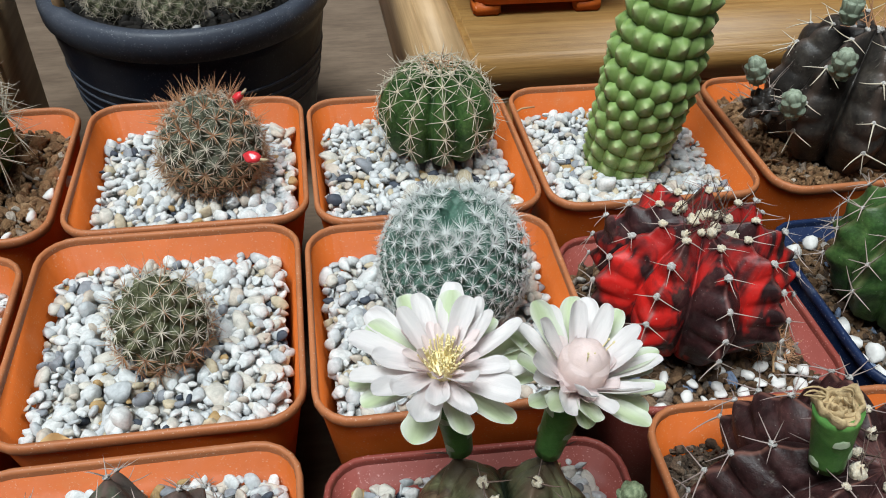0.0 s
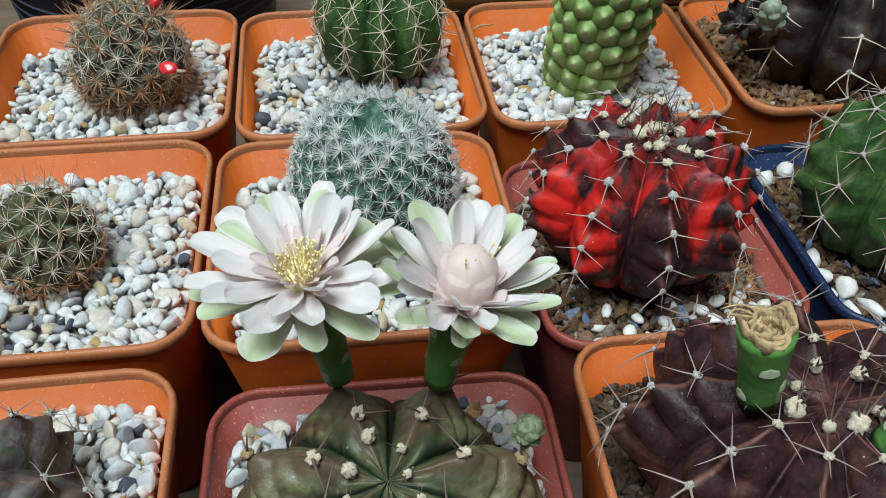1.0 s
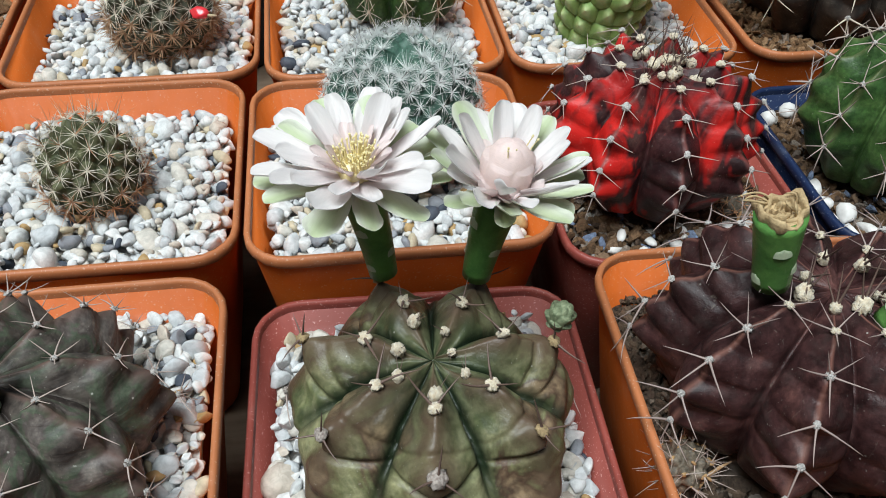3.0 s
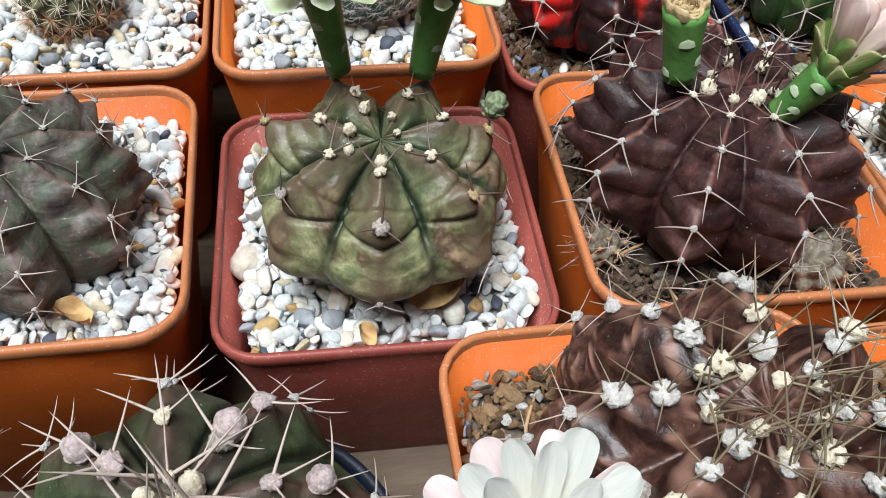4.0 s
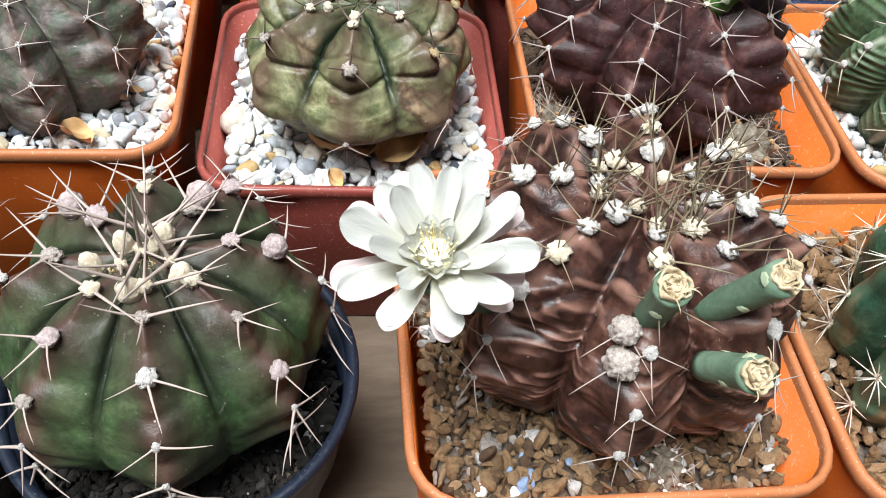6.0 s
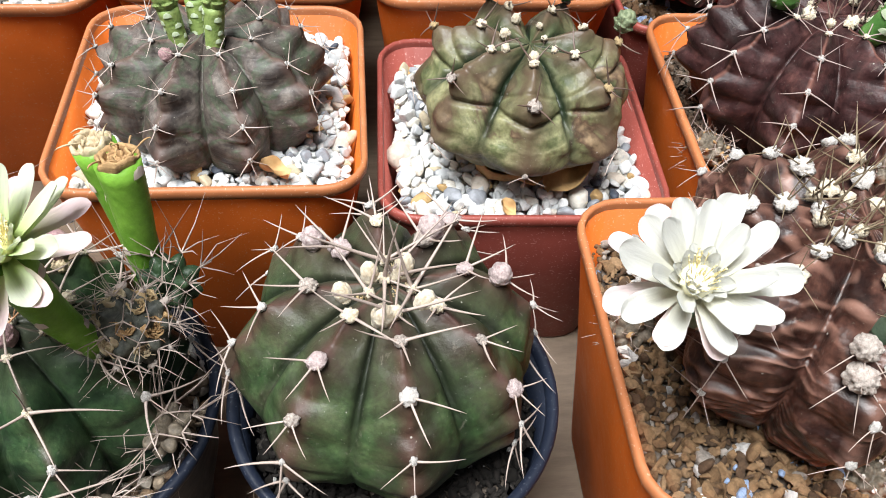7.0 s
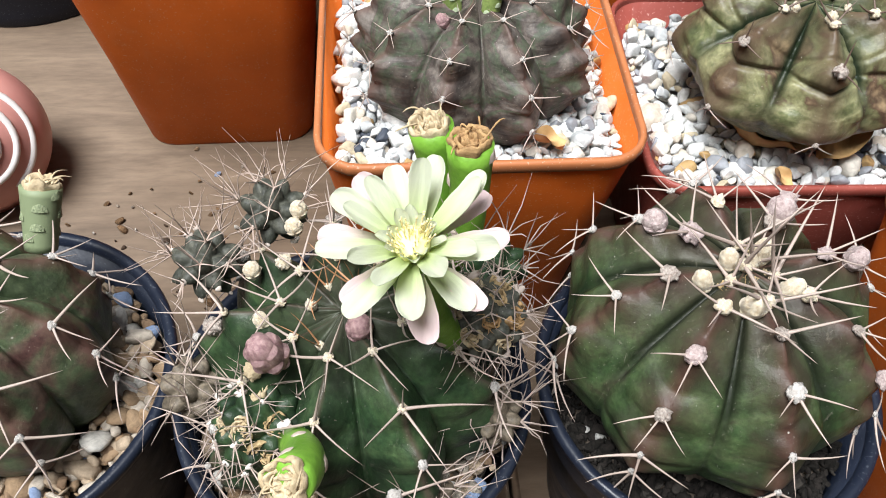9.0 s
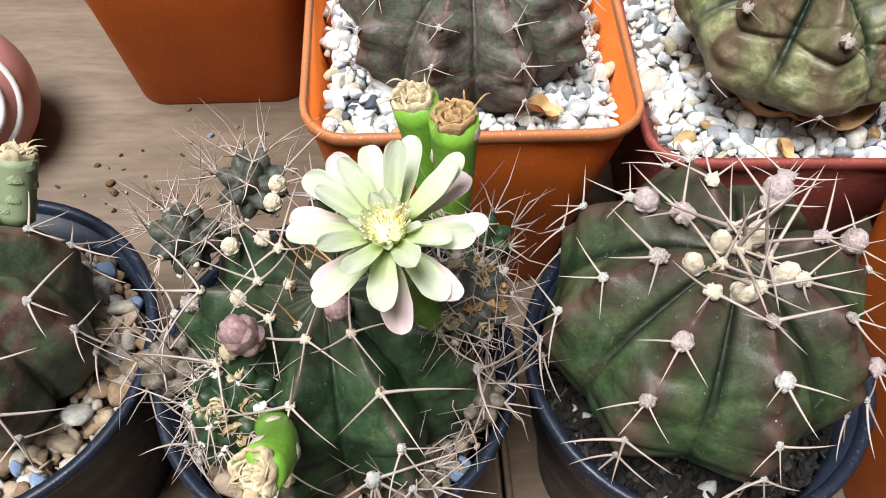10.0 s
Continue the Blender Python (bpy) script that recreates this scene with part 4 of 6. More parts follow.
        me.polygons.foreach_set("use_smooth", [True] * len(me.polygons))
        me.materials.append(mat)
        values(me, "crest", C)
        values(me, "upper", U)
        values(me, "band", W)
        values(me, "blush", B)
        return me


def areole(parent, p, nrm, down, r, wool, spines, spine_mat, kind, thick=1.0, rr=rnd, flat=0.8):
    """A tuft with its spines: each (turn from straight down, lift from the skin, length, bend)."""
    side = nrm.cross(down)
    base = Matrix((side, -down, nrm)).transposed().to_4x4()
    base.translation = p + nrm * r * 0.25
    ob = put(new("areole", wool_data(wool, kind)), parent, base @ size(r, r, r * flat))
    inv = size(1 / r, 1 / r, 1 / (r * flat))
    for turn, lift, length, bend in spines:
        turn, lift = radians(turn + rr.uniform(-12, 12)), radians(lift + rr.uniform(-9, 9))
        way = Vector((math.sin(turn) * math.cos(lift), -math.cos(turn) * math.cos(lift), math.sin(lift)))
        length *= rr.uniform(0.8, 1.2)
        m = inv @ frame_to((0, 0, 0), way, rr.uniform(-0.5, 0.5)) @ size(length * thick, length * thick, length)
        put(new("spine", spine_data(bend, spine_mat)), ob, m)
    return ob


def ribbed_cactus(x, y, label, shape, mat, tufts, group="", lean=(0, 0), category="cactus"):
    """A globe cactus; tufts(rib, level) gives (radius, wool, spines, spine material, thickness) or None."""
    ob = new("cactus")
    ob.matrix_basis = pose(x, y, 0, lean[0], lean[1], 0)
    body = put(new("body", shape.mesh("body", mat, 300 if shape.fine else 190 if shape.ripple or shape.fold else 110, 26 if shape.line else 18)), ob)
    for i in range(shape.n):
        for k, al in enumerate(shape.levels):
            spec = tufts(i, k)
            if spec:
                p, nrm, down = shape.at(i, al)
                r, wool, spines, smat, thick = spec
                areole(ob, p, nrm, down, r, wool, spines, smat, (i + k) % 4, thick)
    return tagged(ob, label, category, group)


class Tubercled:
    """A globe studded with spiralling tubercles."""

    def __init__(self, R, up, cz, count, height, low=-0.75, seed=0, square=1.0, sink=0.0):
        self.R, self.up, self.cz, self.square, self.sink = R, up, cz, square, sink
        ga = math.pi * (3 - math.sqrt(5))
        zs = np.linspace(0.985, low, count)
        th = np.arange(count) * ga
        s = np.sqrt(1 - zs ** 2)
        self.dirs = np.stack([s * np.cos(th), s * np.sin(th), zs], 1)
        self.height = height
        self.gap = math.sqrt(2 * math.pi * (0.985 - low) / count)

    def form(self, d):
        """Shoulders pushed out and the crown sunk in."""
        s = np.maximum(1e-6, np.hypot(d[:, 0], d[:, 1]))
        k = s ** (self.square - 1)
        return np.stack([d[:, 0] * k, d[:, 1] * k, d[:, 2] - self.sink * np.exp(-(s / 0.36) ** 2) * (d[:, 2] > 0)], 1)

    def points(self):
        d = self.dirs
        p = self.form(d) * np.array([self.R, self.R, self.up]) * (1 + self.height) + (0, 0, self.cz)
        n = d / np.array([self.R, self.R, self.up])
        return p, n / np.linalg.norm(n, axis=1)[:, None]

    def mesh(self, name, mat, rows=110, cols=150, low=2.45):
        al = np.linspace(low, 0.0, rows)
        th = np.arange(cols) * 2 * math.pi / cols
        A, T = np.meshgrid(al, th, indexing="ij")
        d = np.stack([np.sin(A) * np.cos(T), np.sin(A) * np.sin(T), np.cos(A)], -1).reshape(-1, 3)
        best = np.max(d @ self.dirs.T, axis=1)
        ang = np.arccos(np.clip(best, -1, 1)) / self.gap
        f = 1 + self.height * (1 - 2 * np.clip(ang / 0.62, 0, 1) ** 1.3)
        v = self.form(d) * f[:, None] * np.array([self.R, self.R, self.up]) + (0, 0, self.cz)
        return mesh_np(name, v, grid_faces(rows, cols), mat)


def star_spines(points, normals, per, length, lift, thick, seed, centrals=0, clong=1.4, bend=0.1):
    r = np.random.RandomState(seed)
    roots, ways, lens = [], [], []
    for p, nv in zip(points, normals):
        a = np.cross(nv, (0.13, 0.31, 0.94))
        a /= np.linalg.norm(a) + 1e-9
        b = np.cross(nv, a)
        s = r.uniform(0, 6.28)
        for k in range(per):
            q = s + 6.283 * k / per + r.normal() * 0.12
            w = (math.cos(q) * a + math.sin(q) * b) + nv * (lift + r.normal() * 0.15)
            roots.append(p)
            ways.append(w)
            lens.append(length * r.uniform(0.75, 1.2))
        for k in range(centrals):
            w = nv + r.normal(size=3) * 0.35
            roots.append(p)
            ways.append(w)
            lens.append(length * clong * r.uniform(0.7, 1.25))
    return many_spines(roots, ways, lens, thick, bend, seed=seed)


def spine_part(name, V, F, mat, parent, label):
    ob = put(new(name, mesh_np(name, V, F, mat)), parent, None, label)
    ob["kind"] = "stuff"
    return ob

# ---- table and surroundings ----
ground = part("ground", (lambda b: (box(b, -40, 40, -40, 40, -0.80, -0.75, 0), b)[1])(bmesh.new()), M_GROUND, None, smooth=False)
tagged(ground, "trodden bare earth under the display table", "ground", "", "structure")
# unseen screen, added only to cut the light from the front
wall = part("light_block_south", (lambda b: (box(b, -1.3, 1.6, -0.62, -0.52, -0.75, 0.50, 0), b)[1])(bmesh.new()), M_LIGHT_BLOCK, None, smooth=False)
tagged(wall, "unseen dark timber screen added to block light from the front", "wall", "", "structure")
table = tagged(new("display_table"), "weathered plywood display table with worn boards", "table")
for i, (a, b) in enumerate(((-1.05, -0.645), (-0.642, -0.345), (-0.342, -0.0425), (-0.0405, 0.258), (0.261, 0.56), (0.563, 0.95))):
    bm = bmesh.new()
    box(bm, a, b, -0.45, 1.15, -0.018, -0.0006 * (i % 2), 0.0012)
    part("board", bm, M_TABLE, table)
for lx in (-0.98, 0.88):
    for ly in (-0.4, 1.1):
        bm = bmesh.new()
        box(bm, lx - 0.03, lx + 0.03, ly - 0.03, ly + 0.03, -0.75, -0.018, 0.003)
        part("leg", bm, M_PINE_END, table)

# a low pine riser behind the pots, with two more pots on it
riser = tagged(new("wooden_riser"), "varnished yellow pine riser with a worn plank end", "shelf")
for y0, y1 in ((0.333, 0.420), (0.423, 0.512)):
    bm = bmesh.new()
    box(bm, 0.078, 0.52, y0, y1, 0.050, 0.070, 0.002)
    part("board", bm, M_PINE, riser)
bm = bmesh.new()
box(bm, 0.082, 0.52, 0.337, 0.357, 0.0, 0.0465, 0.002)
part("front_rail", bm, M_PINE_DARK, riser)
bm = bmesh.new()
box(bm, 0.057, 0.077, 0.333, 0.56, 0.0, 0.0695, 0.002)
part("end_board", bm, M_PINE_END, riser, "greyed pine end board")
post = tagged(part("wooden_post", (lambda b: (box(b, -0.178, -0.128, 0.345, 0.39, 0.0, 0.14, 0.002), b)[1])(bmesh.new()), M_PINE_END, None), "short brown wooden post standing on the table", "post")


def riser_pot(x0, x1, y0, label):
    ob = new("plant_pot")
    bm = bmesh.new()
    h, d = 0.075, x1 - x0
    rings = []
    for s, z in ((0.80, 0.006), (0.82, 0.0075), (1.0, h - 0.004), (1.03, h - 0.003), (1.03, h), (0.97, h), (0.80, 0.03)):
        rings.append([bm.verts.new((x, y, z)) for x, y in rounded(d * s, d * s, 0.010)])
    for a, b in zip(rings, rings[1:]):
        for k in range(len(a)):
            bm.faces.new((a[k], a[(k + 1) % len(a)], b[(k + 1) % len(a)], b[k]))
    bm.faces.new(rings[0][::-1])
    bm.faces.new(rings[-1])
    part("body", bm, M_ORANGE, ob)
    q = d * 0.40
    for sx in (-1, 1):
        for sy in (-1, 1):
            bm = bmesh.new()
            box(bm, sx * q - (q * 0.42 if sx > 0 else 0), sx * q + (q * 0.42 if sx < 0 else 0), sy * q - (0.012 if sy > 0 else 0), sy * q + (0.012 if sy < 0 else 0), 0.0, 0.0065, 0.0012)
            part("foot", bm, M_ORANGE, ob)
    ob.matrix_basis = pose((x0 + x1) / 2, y0 + d / 2, 0.070)
    return tagged(ob, label, "plant pot", "pots on the riser")


riser_pot(0.078, 0.160, 0.365, "orange plastic pot with notched feet on the pine riser")
riser_pot(0.238, 0.320, 0.386, "orange plastic pot standing on the pine riser")

# ---- square pots, row by row from the back ----
W = "white pebbles in an orange square pot"
POTS = dict(
    A0=(-0.1640, -0.0845, 0.2125, 0.2935, 0.080, M_ORANGE), A1=(-0.0820, -0.0015, 0.2130, 0.2925, 0.080, M_ORANGE), A2=(-0.0002, 0.0785, 0.2085, 0.2875, 0.080, M_ORANGE),
    A3=(0.0800, 0.1592, 0.2060, 0.2862, 0.080, M_ORANGE), A4=(0.1625, 0.2450, 0.2050, 0.2850, 0.080, M_ORANGE),
    B0=(-0.1680, -0.0885, 0.1245, 0.2065, 0.080, M_ORANGE), B1=(-0.0868, -0.0062, 0.1305, 0.2118, 0.080, M_ORANGE), B2=(-0.0050, 0.0755, 0.1268, 0.2070, 0.080, M_ORANGE),
    B3=(0.0780, 0.1500, 0.1260, 0.2020, 0.070, M_RED), B4=(0.1520, 0.2300, 0.1200, 0.1960, 0.074, M_NAVY),
    C1=(-0.0888, -0.0090, 0.0452, 0.1256, 0.080, M_ORANGE), C2=(-0.0058, 0.0734, 0.0442, 0.1244, 0.0680, M_RED), C3=(0.0770, 0.1568, 0.0385, 0.1200, 0.080, M_ORANGE),
    C4=(0.1595, 0.2395, 0.0340, 0.1140, 0.078, M_ORANGE), D3=(0.0382, 0.1178, -0.0440, 0.0372, 0.082, M_ORANGE), D4=(0.1205, 0.2005, -0.0490, 0.0305, 0.080, M_ORANGE))
POT_LABEL = dict(
    A0="orange plastic square pot filled with brown soil granules", A1="orange plastic square pot holding a fruiting pincushion cactus", A2="orange plastic square pot holding a ribbed green barrel cactus",
    A3="orange plastic square pot holding a knobbly green stem", A4="orange plastic square pot with brown grit and a blackish cactus", B0="orange plastic square pot with tapering sides on bare table",
    B1="orange plastic square pot with a small brown-spined cactus", B2="orange plastic square pot with a woolly blue-green cactus", B3="brick-red plastic square pot holding a red and maroon cactus",
    B4="dark navy plastic square pot holding a green cactus", C1="orange plastic square pot with a grey-brown chin cactus", C2="low brick-red plastic square pot with a two-flowered cactus",
    C3="orange plastic square pot with a purple-brown chin cactus", C4="orange plastic square pot with a leaf-green cactus", D3="orange plastic square pot with a copper-brown flowering cactus", D4="orange plastic square pot with a bluish-green cactus")
TURN = dict(A1=-0.6, B1=-0.8, B2=-0.9, C1=-0.6, C2=-2.2, C3=-1.8, D3=-0.8, A3=-0.6)
for key, (x0, x1, y0, y1, h, mat) in POTS.items():
    square_pot(x0, x1, y0, y1, h, mat, POT_LABEL[key], TURN.get(key, 0.0), 0.74 if key == "B0" else 0.72)


def gravel(key, level, hollow, seed, grain=0.0045, mat=None, shapes=None, label="rounded white marble pebbles with a few tan and dark ones", **kw):
    x0, x1, y0, y1 = POTS[key][:4]
    cx, cy = (x0 + x1) / 2, (y0 + y1) / 2
    return square_fill("gravel", x0, x1, y0, y1, level, grain, mat or M_GRAVEL, label, shapes or PEBBLES, hollow=(hollow[0] - cx, hollow[1] - cy, hollow[2]), seed=seed, **kw)


def crumbs(key, level, hollow, seed, grain=0.0030, mat=None, label="crumbly brown baked-clay soil granules", **kw):
    x0, x1, y0, y1 = POTS[key][:4]
    cx, cy = (x0 + x1) / 2, (y0 + y1) / 2
    return square_fill("soil", x0, x1, y0, y1, level, grain, mat or M_AKADAMA, label, CRUMBS, hollow=(hollow[0] - cx, hollow[1] - cy, hollow[2]), seed=seed, spread=0.34, category="soil", close=0.80, smooth=False, **kw)


gravel("A1", 0.0675, (-0.036, 0.256, 0.010), 1)
gravel("A2", 0.0690, (0.048, 0.259, 0.012), 2)
gravel("A3", 0.0680, (0.117, 0.243, 0.008), 3)
gravel("B0", 0.0690, (-0.13, 0.17, 0.002), 4)
gravel("B1", 0.0690, (-0.046, 0.1685, 0.007), 5)
gravel("B2", 0.0680, (0.0385, 0.175, 0.010), 6)
gravel("C1", 0.0710, (-0.049, 0.083, 0.020), 7, 0.0041, shapes=CHIPS)
gravel("C2", 0.0610, (0.034, 0.080, 0.016), 8, 0.0047, shapes=CHIPS)
gravel("C4", 0.0690, (0.195, 0.075, 0.020), 9, 0.0050)
crumbs("A0", 0.0710, (-0.125, 0.26, 0.012), 11, 0.0034)
crumbs("A4", 0.0700, (0.206, 0.243, 0.020), 12, 0.0026)
crumbs("B3", 0.0610, (0.109, 0.162, 0.014), 13, 0.0028, M_MIXED, "mixed brown and pale grit around a red cactus")
crumbs("B4", 0.0660, (0.177, 0.158, 0.012), 14, 0.0029, M_MIXED, "mixed brown and pale grit in a navy pot")
crumbs("C3", 0.0670, (0.113, 0.079, 0.024), 15, 0.0022, M_DUST, "fine brown grit under a purple-brown cactus")
crumbs("D3", 0.0725, (0.080, -0.006, 0.018), 16, 0.0024, M_FEED, "brown soil granules with blue and pale fertiliser grains")
crumbs("D4", 0.0690, (0.168, -0.012, 0.020), 17, 0.0032)


# a few larger white stones lying on the brown soil
def loose(key, spots, level, s, seed):
    for i, (x, y) in enumerate(spots):
        r = np.random.RandomState(seed + i)
        v = PEBBLES[0][r.randint(18)] * s * r.uniform(0.8, 1.25) @ turns(r, 1, 0.3)[0].T
        ob = new("pebble", mesh_np("pebble", v, PEBBLES[1], M_WHITESTONE))
        ob.matrix_basis = pose(x, y, level)
        tagged(ob, "loose pale pebble lying on the soil", "pebble", "loose pebbles")


loose("B3", [(0.112, 0.134), (0.118, 0.133), (0.125, 0.136), (0.131, 0.135), (0.137, 0.139), (0.122, 0.131), (0.133, 0.131), (0.128, 0.142), (0.139, 0.147), (0.106, 0.132), (0.141, 0.133), (0.135, 0.143)] + [(0.090 + 0.0036 * k % 0.052, 0.1305 + 0.0029 * (k * 7 % 5)) for k in range(16)], 0.064, 0.0044, 40)
loose("B4", [(0.158, 0.150), (0.157, 0.143), (0.156, 0.136), (0.159, 0.130), (0.165, 0.131), (0.162, 0.138), (0.160, 0.186), (0.168, 0.188)], 0.069, 0.0060, 60)
loose("D3", [(0.0455, -0.001), (0.0480, 0.004), (0.052, -0.036), (0.058, -0.038)], 0.0725, 0.0052, 80)
loose("A0", [(-0.094, 0.232), (-0.090, 0.244), (-0.100, 0.222), (-0.086, 0.252)], 0.074, 0.0055, 90)

# ---- round pots ----
ROUND = dict(D0=(-0.1575, 0.0070, 0.0385, 0.063), D1=(-0.0810, 0.0000, 0.0372, 0.063), D2=(-0.0055, -0.0015, 0.0365, 0.063))
for key, lab in (("D0", "thin black plastic round pot holding a reddish-green cactus"), ("D1", "thin black plastic round pot with a flowering clumping cactus"), ("D2", "thin black plastic round pot with a budding green cactus")):
    x, y, r, h = ROUND[key]
    round_pot(x, y, r, h, M_BLACK, lab, 0.72, lip=0.0015)
round_fill("soil", -0.1575, 0.0070, 0.0385, 0.0520, 0.0042, M_TANMIX, "mixed pale and brown grit in a black pot", CRUMBS, hollow=(0.004, 0.0, 0.018), seed=21, category="soil")
round_fill("soil", -0.0810, 0.0, 0.0372, 0.0525, 0.0042, M_TANMIX, "tan grit with blue fertiliser grains in a black pot", CRUMBS, hollow=(0, 0, 0.018), seed=22, category="soil")
round_fill("soil", -0.0055, -0.0015, 0.0365, 0.0510, 0.0021, M_DARKSOIL, "dark crumbly peat with white perlite specks", CRUMBS, hollow=(0, 0, 0.020), seed=23, category="soil")
big = round_pot(-0.0495, 0.3845, 0.0655, 0.095, M_BLACK, "large black plastic pot with moulded rings and several cacti", 0.80, 0, 0.0058)
for z in (0.044, 0.0495, 0.055, 0.0605):
    q = 0.0655 * (0.80 + 0.165 * z / 0.082)
    part("moulded_ring", shell([[((q + dr) * math.cos(6.28318 * k / 72), (q + dr) * math.sin(6.28318 * k / 72), z + dz) for k in range(72)] for dr, dz in ((-0.0008, -0.0008), (0.0004, -0.0006), (0.0007, 0.0), (0.0003, 0.0006), (-0.0008, 0.0008))]), M_BLACK_RIM, big)
round_fill("soil", -0.0495, 0.3845, 0.0655, 0.086, 0.0045, M_DARKSOIL, "dark soil in the large black pot", CRUMBS, seed=24, category="soil", layers=1)
round_pot(-0.2210, 0.2510, 0.0555, 0.08, M_BLACK, "black plastic round pot standing apart on the table", 0.82)

# a round pink glazed pot with white swirls at the table's side
pink = new("glazed_pot")
GLOBE, WAIST = 0.0250, 0.0228
prof = [(0.0125, 0.0), (0.0142, 0.0005)] + [(GLOBE * math.sin(a), WAIST - GLOBE * math.cos(a)) for a in [radians(38 + 104 * k / 22) for k in range(23)]] + [(0.0150, 0.0436), (0.0138, 0.0438), (0.0131, 0.0424), (0.018, 0.035), (0.0205, 0.023), (0.012, 0.006)]
part("body", lathe(prof, 72), M_PINK, pink)
swirl = Vector((0.42, -0.72, 0.55)).normalized()
sx = swirl.cross(Vector((0, 0, 1))).normalized()
sy = sx.cross(swirl)
for cone, a0, a1 in ((16, 60, 330), (29, 40, 300), (43, 30, 250)):
    pts = []
    for k in range(25):
        a, c = radians(a0 + (a1 - a0) * k / 24), radians(cone + 5 * k / 24)
        pts.append(Vector((0, 0, WAIST)) + (swirl * math.cos(c) + (sx * math.cos(a) + sy * math.sin(a)) * math.sin(c)) * (GLOBE - 0.0003))
    bm = bmesh.new()
    tube_mesh(bm, pts, [0.0004] + [0.0013] * 23 + [0.0004], 8)
    part("stripe", bm, M_STRIPE, pink, "white glazed swirl")
pink.matrix_basis = pose(-0.2073, 0.1186, 0)
tagged(pink, "round pink glazed pot with white swirling lines", "plant pot")


# ---- chin cacti ----
def crown(ob, shape, spots, wool, spines, smat, r, thick=1.0, seed=0):
    rr = random.Random(seed)
    for k in range(spots):
        al = radians(rr.uniform(4, 17))
        p, nrm, down = shape.at(k * shape.n / spots, al)
        areole(ob, p + Vector((0, 0, r * 0.3)), nrm, down, r * rr.uniform(0.7, 1.2), wool, spines, smat, k % 4, thick, rr, 1.35)


def bud(ob, p, way, r, mat, label, long=1.0, relief=0.15):
    return put(new("bud", bud_data(mat, relief)), ob, frame_to(Vector(p) + Vector(way).normalized() * r * 0.7 * long, way) @ size(r, r, r * long), label)


def offset(ob, p, r, mat, spine_mat, length, seed, label="", per=7, wool=None, thick=0.00018, knobs=34):
    """A pup on its mother: a small knobbly ball bristling with spines."""
    t = Tubercled(r, r * 0.95, 0.0, knobs, 0.16 if knobs > 30 else 0.24, -0.7, seed)
    part_ob = put(new("offset", t.mesh("offset", mat, 48, 60, 2.6)), ob, Matrix.Translation(p), label)
    P, Nn = t.points()
    up = [i for i in range(len(P)) if knobs > 30 or t.dirs[i][2] > 0.15]
    V, F = star_spines(P[up], Nn[up], per, length, 0.55 if knobs > 30 else 1.0, thick, seed, 1, 1.3, 0.30 if knobs < 30 else 0.12)
    spine_part("spine_coat", V, F, spine_mat, part_ob, "")
    if wool:
        V2, F2, off = [], [], 0
        shp, fc = CRUMBS
        for q in P:
            v = shp[int(abs(q[0]) * 1e6) % 12] * r * (0.16 + 0.14 * math.sin(q[1] * 9e3)) + q
            V2.append(v)
            F2.append(fc + off)
            off += len(v)
        put(new("wool", mesh_np("wool", np.concatenate(V2), np.concatenate(F2), wool)), part_ob)["kind"] = "stuff"
    return part_ob


THREE = [(0, 12, 0.0085, 0.1), (-72, 14, 0.0090, 0.2), (72, 14, 0.0090, -0.2)]
FIVE = THREE + [(-130, 40, 0.0075, 0.1), (135, 40, 0.0075, -0.1)]


def scaled(sp, k, lift=0):
    return [(a, b + lift, c * k, d) for a, b, c, d in sp]


# the two-flowered cactus in the low red pot
shape = Ribbed(0.0290, 0.0240, 0.0785, 7, -97, [22, 47, 88], groove=0.20, chin=0.030, sink=0.20, down=0.68, sharp=1.05, crease=0.1, notch=0.3, tight=1.15, fade=0.80, line=0.09, taper=0.24, seed=3, lump=0.06, square=0.84, fold=0.050, cone=0.085)
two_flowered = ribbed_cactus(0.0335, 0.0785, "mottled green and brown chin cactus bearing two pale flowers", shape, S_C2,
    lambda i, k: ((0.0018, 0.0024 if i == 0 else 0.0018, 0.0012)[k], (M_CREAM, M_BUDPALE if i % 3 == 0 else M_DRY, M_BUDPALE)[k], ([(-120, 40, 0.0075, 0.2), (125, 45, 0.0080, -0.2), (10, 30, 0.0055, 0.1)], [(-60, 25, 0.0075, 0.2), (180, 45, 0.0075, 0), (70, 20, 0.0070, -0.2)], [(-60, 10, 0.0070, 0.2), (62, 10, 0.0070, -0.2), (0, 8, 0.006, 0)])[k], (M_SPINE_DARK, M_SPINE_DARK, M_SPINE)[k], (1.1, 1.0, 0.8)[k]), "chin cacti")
crown(two_flowered, shape, 7, M_CREAM, [(150, 60, 0.004, 0.1), (210, 55, 0.0035, 0.1)], M_SPINE_DARK, 0.0016, 0.8, 2)
O = Vector((0.0335, 0.0785, 0))
bud(two_flowered, Vector((0.0586, 0.0833, 0.0995)) - O, (0.35, 0, 1), 0.0026, M_BUDGREEN, "tiny scaly green bud", 1.1, 0.3)
bm = bmesh.new()
r_ = random.Random(77)
rings = []
